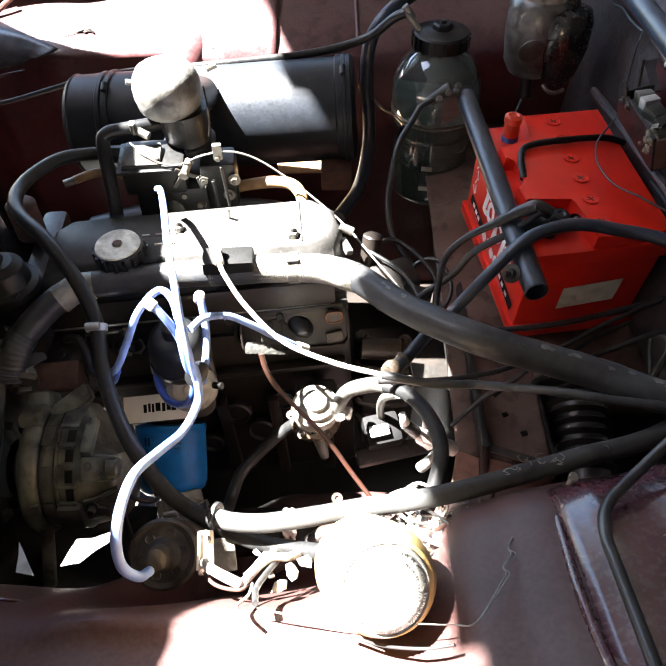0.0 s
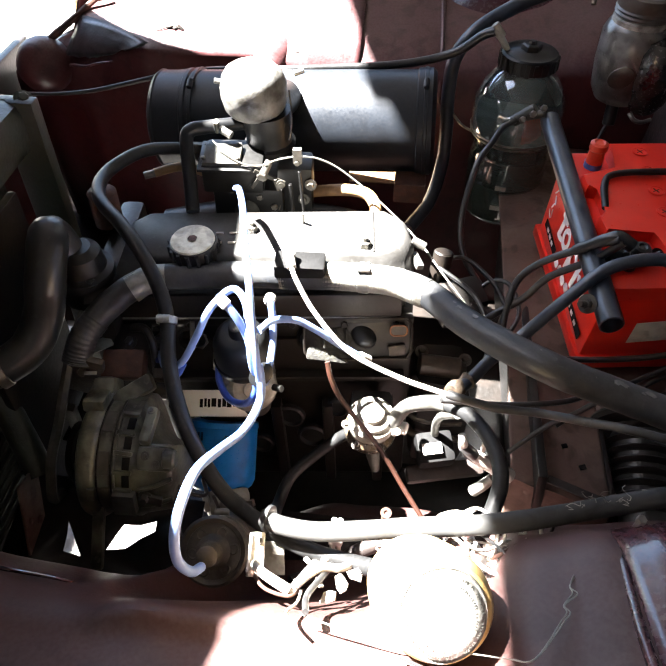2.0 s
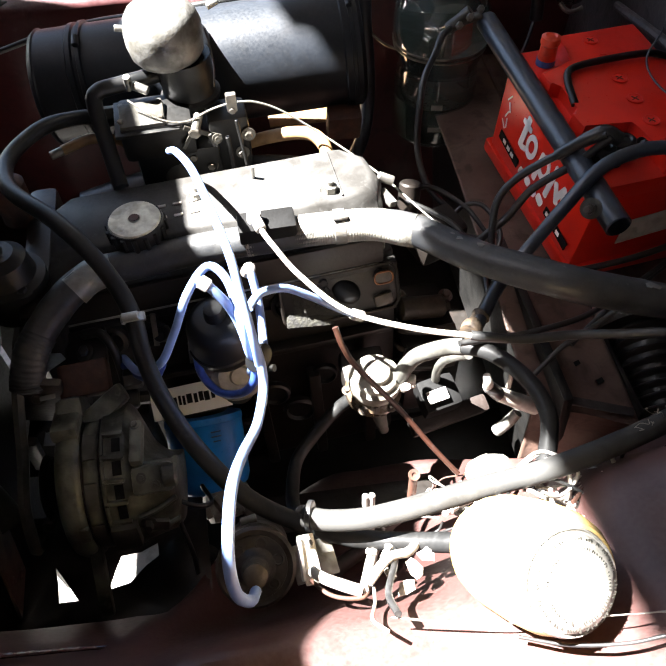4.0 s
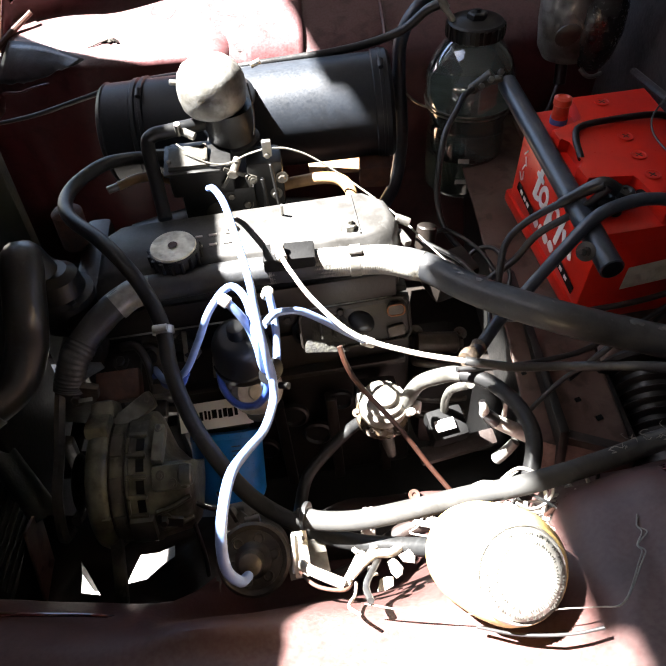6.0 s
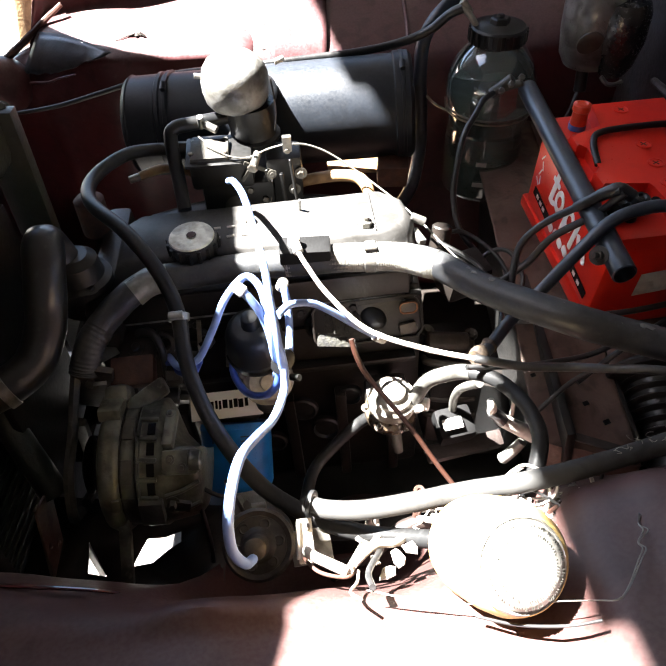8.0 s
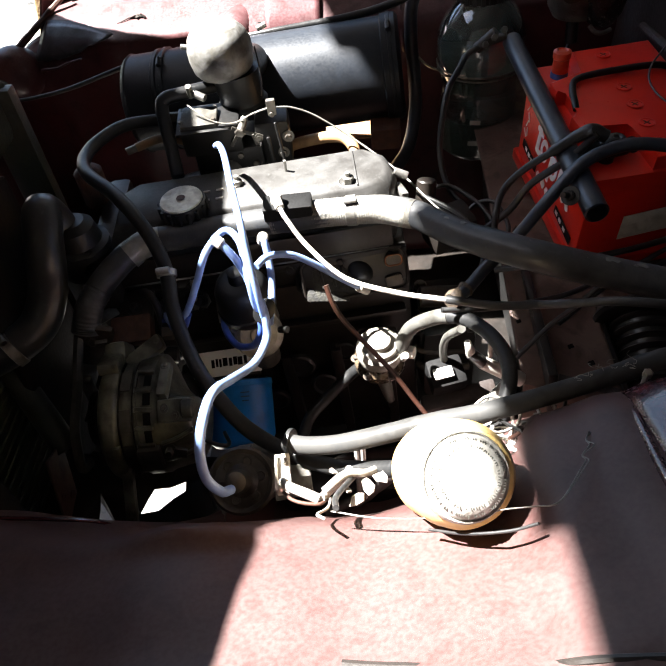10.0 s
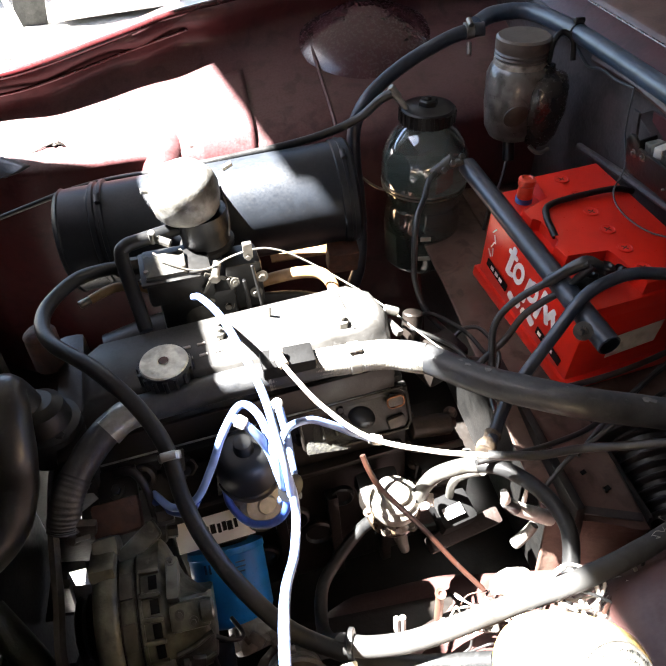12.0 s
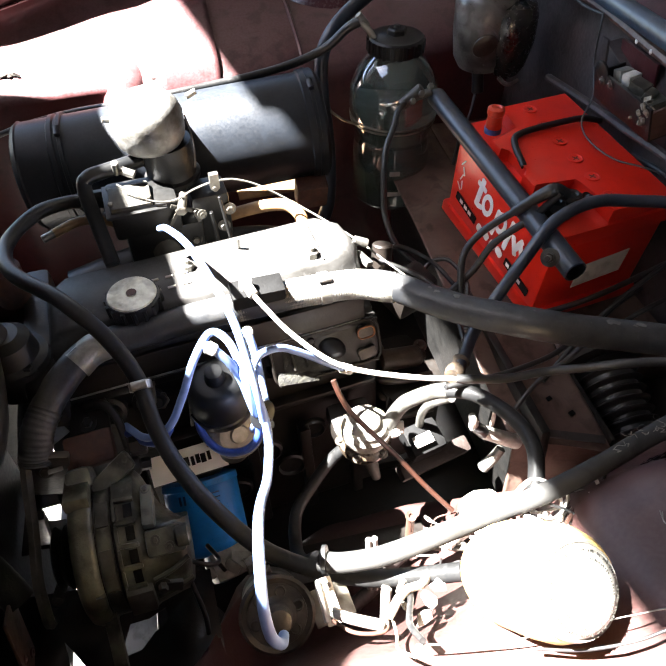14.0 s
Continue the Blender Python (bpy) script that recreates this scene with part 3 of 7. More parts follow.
cowl = thing("cowl_panel", (0.8, 0.9, 1.18), "dusty maroon cowl panel with air intake slots", "cowl", kind="structure")
bm = bmesh.new()
loft(bm, [(0.30, [(0.460, 1.206), (0.50, 1.220), (0.75, 1.262), (1.05, 1.300)]), (1.62, [(0.460, 1.206), (0.50, 1.220), (0.75, 1.262), (1.05, 1.300)])], 40, 5, 0.0015, 2.0)
bm.transform(Matrix(((0, 1, 0, 0), (1, 0, 0, 0), (0, 0, 1, 0), (0, 0, 0, 1))))
skin = part("skin", bm, COWLPAINT, cowl, sharp=60)
skin.modifiers.new("thickness", "SOLIDIFY").thickness = 0.002
for i in range(9):
    bm = bmesh.new()
    box(bm, (0.590 + 0.004 * (i % 2), 0.800 + 0.017 * i, 1.2385), (0.055, 0.0085, 0.005), (0, -9.5, 0), 0.0015)
    part("slot", bm, INK, cowl)

# raised bonnet, hinged at the front, and the front panel below it
bonnet = thing("bonnet", (-0.99, 0.7, 0.99), "dark maroon bonnet hinged at the front and raised", "bonnet")
bm = bmesh.new()
ha, hb = Vector((-1.00, 0.66, 0.99)), Vector((-0.710, 0.66, 1.85))
hl = Vector((-0.13, 0.9915, 0.0))
hd = (hb - ha).normalized()
prism(bm, [(-0.62, 0.0), (0.74, 0.0), (0.74, 0.46), (0.715, 0.54), (0.64, 0.66), (0.62, 0.73), (0.62, 0.875), (0.56, 0.906), (-0.56, 0.906), (-0.62, 0.875)],
      Matrix.Translation(ha) @ Matrix(((hl.x, hd.x, -hd.z, 0), (hl.y, 0, 0, 0), (0, hd.z, hd.x, 0), (0, 0, 0, 1))), 0.012)
part("outer_skin", bm, MAROON, bonnet)
for s in (-0.5, 0.0, 0.5):
    bm = bmesh.new()
    box(bm, (-0.846 - 0.13 * s, 0.66 + s, 1.42), (0.018, 0.05, 0.80), (0, 18.3, 0), 0.004)
    part("stiffener", bm, MAROON, bonnet)
bm = bmesh.new()
box(bm, (-1.04, 0.70, 0.955), (0.05, 1.20, 0.05), (0, 0, 0), 0.006)
single("front_panel", bm, MAROON, "dark maroon front cross panel under the bonnet hinge", "panel", kind="structure")

# far suspension tower with its nut
tower = thing("suspension_tower", (0.15, 1.50, 1.06), "maroon pressed-steel suspension tower with a centre nut", "suspension tower", kind="structure")
bm = bmesh.new()
lathe(bm, (0.15, 1.50, 1.05), (0.0, -0.15, 1), [(0, 0.19), (0.045, 0.165), (0.075, 0.12), (0.095, 0.07), (0.105, 0.045), (0.11, 0.03)], 36)
part("dome", bm, PURPLE, tower, sharp=60)
bm = bmesh.new()
lathe(bm, (0.15, 1.485, 1.155), (0, 0, 1), [(0, 0.022), (0.012, 0.022), (0.014, 0.014), (0.035, 0.013), (0.038, 0.008)], 12)
part("nut", bm, BLOCK, tower)

# ---- engine ----
ENG = Matrix.Translation((-0.17, 0.655, 0.95)) @ turn(0, -2.2, 5.4) @ Matrix.Translation((0, 0, -0.95))


def eng(x, y, z):
    """A place on the engine: along it from the middle of its near edge, across, and height."""
    return ENG @ Vector((x, y, z))


def engbox(bm, c, size, rot=(0, 0, 0), bevel=0.004):
    return box(bm, eng(*c), size, ENG.to_3x3().to_4x4() @ turn(*rot), bevel)


engine = thing("engine", (-0.17, 0.72, 0.55), "grimy four-cylinder car engine with a cast aluminium valve cover", "engine")
bm = bmesh.new()
engbox(bm, (0.005, 0.105, 0.70), (0.38, 0.20, 0.34), bevel=0.012)
block = part("block", bm, BLOCK, engine)
for i in range(5):
    bm = bmesh.new()
    engbox(bm, (-0.15 + 0.075 * i, -0.017, 0.66), (0.016, 0.02, 0.20), bevel=0.004)
    part("rib", bm, BLOCK, block)
bm = bmesh.new()
engbox(bm, (0.02, -0.004, 0.805), (0.33, 0.016, 0.010), bevel=0.003)
part("flange", bm, BLOCK, block)
for i, (x, z, rr) in enumerate(((-0.10, 0.74, 0.02), (0.02, 0.73, 0.022), (0.09, 0.75, 0.018), (0.05, 0.68, 0.024), (-0.03, 0.66, 0.02))):
    bm = bmesh.new()
    lathe(bm, eng(x, -0.016, z), (0, -1, 0.1), [(0, rr), (0.006, rr * 0.96), (0.008, rr * 0.8), (0.003, rr * 0.7), (0.003, 0)], 22)
    part("core_plug", bm, SOOT, block)
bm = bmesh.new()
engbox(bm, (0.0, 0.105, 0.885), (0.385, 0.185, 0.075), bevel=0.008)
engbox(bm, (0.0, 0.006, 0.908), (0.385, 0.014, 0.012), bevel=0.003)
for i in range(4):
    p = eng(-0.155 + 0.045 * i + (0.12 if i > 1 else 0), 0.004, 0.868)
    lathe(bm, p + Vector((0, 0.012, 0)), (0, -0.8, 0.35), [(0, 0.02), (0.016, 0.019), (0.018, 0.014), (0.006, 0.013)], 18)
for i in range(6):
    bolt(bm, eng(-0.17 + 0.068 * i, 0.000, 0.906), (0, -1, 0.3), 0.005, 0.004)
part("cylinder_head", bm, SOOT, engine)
bm = bmesh.new()
# valve cover: a rounded lid with sloping near side
outline = [(-0.195, 0.034), (0.150, 0.034), (0.182, 0.044), (0.196, 0.075), (0.190, 0.115), (0.165, 0.14), (-0.175, 0.14), (-0.195, 0.12)]
levels = [(0.915, 1.0, -0.027), (0.945, 0.998, -0.024), (0.962, 0.985, -0.012), (0.975, 0.97, 0.0), (0.986, 0.90, 0.0), (0.990, 0.82, 0.0)]
rings = []
for z, k, out in levels:
    rings.append([bm.verts.new(eng(x * (0.5 + 0.5 * k) if abs(x) > 0.1 else x * k, 0.087 + (y - 0.087) * k + (out if y < 0.05 else 0), z)) for x, y in outline])
for a, b in zip(rings, rings[1:]):
    for j in range(len(a)):
        k = (j + 1) % len(a)
        bm.faces.new((a[j], a[k], b[k], b[j]))
bm.faces.new(rings[-1])
bm.faces.new(rings[0][::-1])
bmesh.ops.subdivide_edges(bm, edges=[e for e in bm.edges if e.calc_length() > 0.1], cuts=3, use_grid_fill=True)
cover = part("valve_cover", bm, COVERALU, engine, "sunlit cast aluminium valve cover", sharp=50)
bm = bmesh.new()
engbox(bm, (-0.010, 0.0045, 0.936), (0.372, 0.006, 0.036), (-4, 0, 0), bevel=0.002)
part("cover_shade_strip", bm, BLOCK, engine, "black strip standing in for shade on the valve cover's near wall")
bm = bmesh.new()
engbox(bm, (0.140, 0.087, 0.9905), (0.002, 0.085, 0.003), bevel=0.0008)
part("seam", bm, COVERALU, cover)
for i in range(6):
    bm = bmesh.new()
    engbox(bm, (-0.062 + 0.018 * (i % 3), 0.085 - 0.020 * (i // 3), 0.991), (0.010, 0.003, 0.002), bevel=0.0006)
    part("raised_mark", bm, GREYSTICKER, cover)
for (x, y, z, r) in ((-0.049, 0.724, 0.992, 0.0085), (-0.200, 0.744, 0.986, 0.0078)):
    bm = bmesh.new()
    lathe(bm, (x, y, z), (0.03, -0.03, 1), [(0, r * 1.7), (0.002, r * 1.7), (0.0035, r * 1.45), (0.002, r * 1.2)], 28)
    lathe(bm, (x, y, z + 0.002), (0.03, -0.03, 1), [(0, r), (0.009, r * 0.95), (0.010, r * 0.7)], 6)
    lathe(bm, (x, y, z + 0.011), (0, 0, 1), [(0, r * 0.45), (0.006, r * 0.45)], 10)
    part("cover_nut", bm, ZINC, engine)
bm = bmesh.new()
lathe(bm, (-0.265, 0.697, 0.976), (-0.03, -0.04, 1), [(0, 0.024), (0.004, 0.029), (0.018, 0.031), (0.024, 0.031), (0.028, 0.030)], 40)
oil = part("filler_cap", bm, CAPBLACK, engine, "black oil filler cap with a dull metal top")
bm = bmesh.new()
lathe(bm, (-0.2659, 0.6958, 1.004), (-0.03, -0.04, 1), [(0, 0.0285), (0.0022, 0.0275), (0.0022, 0.007), (0.001, 0.0055), (0.004, 0.004), (0.004, 0.0)], 36)
part("cap_top", bm, CAPTOP, oil)
bm = bmesh.new()
lathe(bm, (-0.2659, 0.6958, 1.0074), (-0.03, -0.04, 1), [(0, 0.006), (0.0006, 0.0055), (0.0007, 0.0)], 14)
part("cap_rivet", bm, RUST, oil, "rusty centre rivet")
for i in range(16):
    a = math.tau * i / 16
    bm = bmesh.new()
    rod(bm, (-0.265 + 0.0305 * math.cos(a), 0.697 + 0.0305 * math.sin(a), 0.983), (-0.266 + 0.0305 * math.cos(a), 0.696 + 0.0305 * math.sin(a), 1.001), 0.003, 8)
    part("grip_rib", bm, CAPBLACK, oil)
# black block standing for a small bracket and its shadow, with its pale lead
bm = bmesh.new()
box(bm, (-0.125, 0.672, 0.998), (0.062, 0.030, 0.020), (4, 0, 3), 0.003)
sensor = part("bracket_shadow_block", bm, INK, engine)
bm = bmesh.new()
rod(bm, (-0.138, 0.672, 1.004), (-0.137, 0.668, 1.022), 0.0075, 14)
rod(bm, (-0.137, 0.668, 1.016), (-0.131, 0.648, 1.014), 0.006, 14)
part("plug", bm, WHITECABLE, sensor)
for dz, rr in ((0.001, 0.0012), (-0.006, 0.0009)):
    bm = bmesh.new()
    tube(bm, [eng(-0.19, 0.0, 0.9165 + dz), eng(0.0, 0.0, 0.9165 + dz), eng(0.17, 0.0, 0.9165 + dz)], rr, 6)
    part("gasket_edge", bm, ZINC, engine)
bm = bmesh.new()
box(bm, (-0.266, 0.634, 0.892), (0.006, 0.003, 0.050), (-5, 6, 5), 0.0008)
part("head_strip", bm, STEEL, engine, "bare steel strip")
# thermostat housing, front pulley side
bm = bmesh.new()
lathe(bm, (-0.405, 0.66, 0.93), (0, 0, 1), [(0, 0.034), (0.03, 0.034), (0.034, 0.040), (0.044, 0.040), (0.048, 0.032), (0.07, 0.028), (0.078, 0.018)], 26)
bolt(bm, (-0.385, 0.635, 0.972), (0, 0, 1), 0.006)
bolt(bm, (-0.43, 0.68, 0.972), (0, 0, 1), 0.006)
part("thermostat_housing", bm, SOOT, engine)
bm = bmesh.new()
box(bm, (-0.385, 0.72, 0.82), (0.035, 0.22, 0.28), (0, 0, 5), 0.010)
part("timing_cover", bm, BLOCK, engine)
# oily casting on the flank of the head: rimmed tray, bosses and a rust-ringed plug
TRAY = Matrix.Translation((-0.048, 0.656, 0.892)) @ turn(0, -3, 5) @ turn(70, 0, 0)


def rounded(w, h, r, n=5):
    pts = []
    for sx, sy, a0 in ((1, 1, 0), (-1, 1, 90), (-1, -1, 180), (1, -1, 270)):
        for k in range(n):
            a = radians(a0 + 90 * k / (n - 1))
            pts.append((sx * (w / 2 - r) + r * math.cos(a), sy * (h / 2 - r) + r * math.sin(a)))
    return pts


bm = bmesh.new()
prism(bm, rounded(0.142, 0.060, 0.014), TRAY @ Matrix.Translation((0, 0, -0.010)), 0.008, 0.002)
port = part("port_plate", bm, SOOT, engine, "oily dark casting")
bm = bmesh.new()
line = [TRAY @ Vector((x, y, 0.0)) for x, y in rounded(0.142, 0.060, 0.014)]
tube(bm, line + line[:1], 0.0022, 8, 2)
part("rim", bm, BLOCK, port, "grimy raised rim")
bm = bmesh.new()
prism(bm, [(-0.058, -0.018), (-0.012, -0.020), (-0.006, 0.002), (-0.016, 0.018), (-0.056, 0.014)], TRAY @ Matrix.Translation((0, 0, -0.003)), 0.003, 0.001)
part("oily_face", bm, CRUST, port, "bare oily mottled face")
for x in (-0.046, -0.030, -0.016):
    bm = bmesh.new()
    rod(bm, TRAY @ Vector((x, 0.016, 0.001)), TRAY @ Vector((x + 0.002, -0.012, 0.002)), 0.0022, 8, 0.3)
    part("cast_rib", bm, CRUST, port)
bm = bmesh.new()
lathe(bm, TRAY @ Vector((0.008, 0.002, -0.004)), TRAY.to_3x3() @ Vector((0, 0.5, 1)), [(0, 0.0145), (0.006, 0.0140), (0.010, 0.0115), (0.012, 0.008), (0.0125, 0)], 22, 1.3)
part("stud_boss", bm, CAPBLACK, port)
bm = bmesh.new()
prism(bm, rounded(0.022, 0.015, 0.006), TRAY @ Matrix.Translation((0.054, 0.014, 0.0)), 0.005, 0.001)
part("rusty_plug", bm, BAKELITE, port, "rust-brown plug")
bm = bmesh.new()
line = [TRAY @ Vector((0.054 + x, 0.014 + y, 0.0050)) for x, y in rounded(0.022, 0.015, 0.006)]
tube(bm, line + line[:1], 0.0012, 6, 2)
part("plug_ring", bm, ORANGERUST, port, "orange rust ring")
bm = bmesh.new()
box(bm, TRAY @ Vector((0.052, -0.016, 0.001)), (0.024, 0.016, 0.008), TRAY.to_3x3().to_4x4() @ turn(0, 0, 8), 0.004)
part("rusty_lug", bm, BAKELITE, port, "rusty lug")
# crusted gasket plate and plug boots on the flank of the head
bm = bmesh.new()
box(bm, (-0.086, 0.646, 0.868), (0.058, 0.004, 0.020), (-48, 8, 5), 0.002)
part("crusted_plate", bm, CRUST, engine, "mottled greenish crusted plate")
for q in (Vector((-0.316, 0.648, 0.862)), Vector((-0.262, 0.650, 0.866))):
    bm = bmesh.new()
    lathe(bm, q, (-0.05, -0.72, 0.62), [(0, 0.0115), (0.004, 0.0115), (0.005, 0.009)], 6)
    ring = part("plug_hex", bm, STEEL, engine)
    bm = bmesh.new()
    lathe(bm, q + Vector((0, -0.003, 0.003)), (-0.05, -0.72, 0.62), [(0, 0.0085), (0.016, 0.0078), (0.020, 0.0060), (0.021, 0)], 16)
    part("plug_boot", bm, CAPBLACK, ring)
# ribbed gearbox housing behind the block
bm = bmesh.new()
box(bm, (0.078, 0.72, 0.692), (0.085, 0.13, 0.15), (0, 0, 5), 0.020)
box(bm, (0.070, 0.690, 0.720), (0.070, 0.05, 0.09), (0, 0, 5), 0.014)
housing = part("clutch_housing", bm, BLOCK, engine)
for i in range(4):
    bm = bmesh.new()
    tube(bm, [(0.036, 0.698 - 0.011 * i, 0.773 - 0.026 * i), (0.042, 0.683 - 0.011 * i, 0.780 - 0.026 * i), (0.075, 0.677 - 0.011 * i, 0.780 - 0.026 * i), (0.112, 0.683 - 0.011 * i, 0.776 - 0.026 * i)], 0.0055, 10)
    part("rib", bm, BAKELITE, housing)
bm = bmesh.new()
lathe(bm, (0.040, 0.708, 0.795), (1, 0.05, -0.10), [(0, 0.012), (0.003, 0.016), (0.060, 0.016), (0.064, 0.012)], 20)
lathe(bm, (0.104, 0.711, 0.789), (1, 0.05, -0.10), [(0, 0.008), (0.006, 0.008), (0.006, 0.004)], 6)
part("release_cylinder", bm, BAKELITE, housing)
for p in ((0.045, 0.735, 0.792), (0.110, 0.73, 0.788), (0.112, 0.66, 0.775)):
    bm = bmesh.new()
    bolt(bm, p, (0.1, -0.3, 1), 0.006, 0.006)
    part("housing_bolt", bm, STEEL, housing)
# number tag on the block
tag = bmesh.new()
tm = Matrix.Translation((-0.246, 0.620, 0.768)) @ turn(34, 0, 7)
box(tag, tm.translation, (0.100, 0.038, 0.0016), tm.to_3x3().to_4x4(), 0.0005)
tagob = part("number_tag", tag, PAPER, engine, "white number tag")
for i, (x, w) in enumerate(((-0.020, 0.004), (-0.014, 0.003), (-0.009, 0.003), (-0.002, 0.006), (0.006, 0.004), (0.013, 0.005), (0.020, 0.006), (0.028, 0.004))):
    bm = bmesh.new()
    box(bm, tm @ Vector((x, 0.001 * (i % 2), 0.0011)), (w * 1.15, 0.012, 0.0006), tm.to_3x3().to_4x4(), 0)
    part("mark", bm, INK, tagob)

# big sleeved hose over the cover
heater = hose("heater_hose", [(-0.394, 0.565, 0.905), (-0.385, 0.585, 0.930), (-0.362, 0.621, 0.949), (-0.321, 0.655, 0.966), (-0.261, 0.668, 0.968), (-0.19, 0.674, 0.974),
                     (-0.127, 0.672, 0.980), (-0.065, 0.674, 0.984), (-0.01, 0.668, 0.988), (0.030, 0.647, 0.994), (0.085, 0.582, 1.006), (0.155, 0.522, 1.020),
                     (0.215, 0.508, 1.008), (0.285, 0.487, 1.000), (0.34, 0.458, 1.000), (0.44, 0.44, 0.99)], 0.0172, GREYHOSE,
     "thick dusty grey coolant hose laid over the engine", seg=18)
bm = bmesh.new()
tube(bm, [(-0.150, 0.6735, 0.978), (-0.10, 0.6745, 0.982), (-0.065, 0.674, 0.984), (-0.01, 0.668, 0.988), (0.022, 0.650, 0.9925), (0.034, 0.643, 0.9948)], 0.0180, 18, 60, 0.0, 90, 0.014)
part("sleeve", bm, BRAID, heater, "ribbed sleeve coloured pale along the sunlit stretch", sharp=60)
bm = bmesh.new()
tube(bm, [(-0.338, 0.642, 0.960), (-0.318, 0.656, 0.9665), (-0.296, 0.662, 0.9675)], 0.0182, 18, 4, 0.05)
part("tape_wrap", bm, TIN, heater, "crinkled foil tape", sharp=60)
bm = bmesh.new()
tube(bm, [(-0.3945, 0.563, 0.902), (-0.392, 0.570, 0.912), (-0.385, 0.585, 0.930), (-0.375, 0.602, 0.940)], 0.0178, 18, 14, 0.0, 12, 0.03)
part("ribbed_end", bm, GREYHOSE, heater, sharp=60)
bm = bmesh.new()
lathe(bm, (-0.052, 0.674, 0.9845), (1, -0.05, 0.06), [(0, 0.0183), (0.001, 0.0196), (0.013, 0.0196), (0.014, 0.0183)], 24)
box(bm, (-0.046, 0.668, 1.0045), (0.016, 0.012, 0.004), (-15, 0, 0), 0.001)
part("clip", bm, ALU, heater)

# dried splashes of pale paint on the hose
random.seed(21)
run = [Vector(p) for p in ((0.050, 0.623, 0.998), (0.085, 0.582, 1.006), (0.120, 0.551, 1.013), (0.155, 0.522, 1.020), (0.215, 0.508, 1.008), (0.285, 0.487, 1.000), (0.34, 0.458, 1.000))]
for i in range(16):
    k = random.random() * (len(run) - 1.01)
    q = run[int(k)].lerp(run[int(k) + 1], k - int(k))
    along = (run[int(k) + 1] - run[int(k)]).normalized()
    up = Vector((0, -0.35 + 0.5 * random.random(), 1))
    up = (up - along * up.dot(along)).normalized()
    m = Matrix((along, up.cross(along), up)).transposed().to_4x4()
    w = 0.0020 + 0.0035 * random.random()
    pts = [((w * (0.6 + 0.8 * random.random())) * math.cos(math.tau * j / 9), 0.6 * w * (0.6 + 0.8 * random.random()) * math.sin(math.tau * j / 9)) for j in range(9)]
    bm = bmesh.new()
    prism(bm, pts, Matrix.Translation(q + up * 0.0170) @ m, 0.0006)
    part("paint_splash", bm, SPLASH, heater)

# ---- ignition: distributor, coil, leads ----
dist = thing("distributor", (-0.165, 0.60, 0.80), "black-capped ignition distributor clipped to the engine block", "distributor")
AX = Vector((-0.03, -0.16, 0.98)).normalized()
dc = Vector((-0.184, 0.620, 0.775))
bm = bmesh.new()
lathe(bm, dc, AX, [(0, 0.020), (0.06, 0.022), (0.072, 0.034), (0.112, 0.036), (0.115, 0.031), (0.109, 0.030)], 32)
part("body", bm, DIRTYALU, dist)
bm = bmesh.new()
lathe(bm, dc + AX * 0.122, AX, [(0, 0.0370), (0.004, 0.0385), (0.012, 0.0385), (0.014, 0.0365), (0.040, 0.0345), (0.052, 0.030), (0.058, 0.022), (0.059, 0.0)], 40)
dcap = part("distributor_cap", bm, CAPBLACK, dist, "glossy black distributor cap")
bm = bmesh.new()
lathe(bm, dc + AX * 0.178, AX, [(0, 0.012), (0.018, 0.010), (0.020, 0.007)], 16)
part("tower", bm, CAPBLACK, dcap)
for s in (-1, 1):
    bm = bmesh.new()
    box(bm, dc + AX * 0.126 + Vector((0.036 * s, -0.008, 0)), (0.004, 0.010, 0.034), (0, -6 * s, 0), 0.001)
    part("cap_clip", bm, STEEL, dcap)
bm = bmesh.new()
lathe(bm, (-0.176, 0.575, 0.872), (0.22, -0.75, 0.45), [(0, 0.031), (0.004, 0.033), (0.007, 0.031), (0.008, 0.026), (0.010, 0.024), (0.011, 0.012), (0.013, 0.010), (0.013, 0.0)], 36)
part("vacuum_canister", bm, TIN, dist, "tarnished vacuum advance capsule")
bm = bmesh.new()
rod(bm, (-0.146, 0.568, 0.884), (-0.134, 0.562, 0.889), 0.0045, 12)
part("vacuum_nipple", bm, SOOT, dist)
bm = bmesh.new()
lathe(bm, (-0.203, 0.576, 0.884), (-0.1, -0.85, 0.5), [(0, 0.013), (0.006, 0.013), (0.007, 0.011), (0.003, 0.010), (0.003, 0.006), (0.009, 0.005), (0.009, 0)], 24)
part("oiler", bm, STEEL, dist, "brassy oiler ring")
bm = bmesh.new()
tube(bm, [(-0.220, 0.584, 0.896), (-0.213, 0.576, 0.888), (-0.217, 0.573, 0.878), (-0.209, 0.570, 0.872), (-0.212, 0.568, 0.864)], 0.0022, 8)
part("cap_spring", bm, WOODPALE, dist, "yellowed spring clip")

coil = thing("ignition_coil", (-0.166, 0.37, 0.80), "grimy round ignition coil clamped to the inner fender", "ignition coil")
CX = Vector((0.03, -0.56, 0.83)).normalized()
c0 = Vector((-0.168, 0.343, 0.890))
bm = bmesh.new()
lathe(bm, c0 - CX * 0.10, CX, [(0, 0.027), (0.004, 0.031), (0.092, 0.031), (0.094, 0.035), (0.1, 0.0360), (0.103, 0.033), (0.101, 0.030)], 36)
part("canister", bm, COILGREY, coil)
bm = bmesh.new()
lathe(bm, c0 - CX * 0.001, CX, [(0, 0.029), (0.003, 0.028), (0.004, 0.018), (0.008, 0.014), (0.016, 0.012), (0.036, 0.0105), (0.038, 0.007)], 30)
top = part("coil_top", bm, COILGREY, coil, "grimy round moulded coil top")
CR = CX.orthogonal().normalized()
for i in range(6):
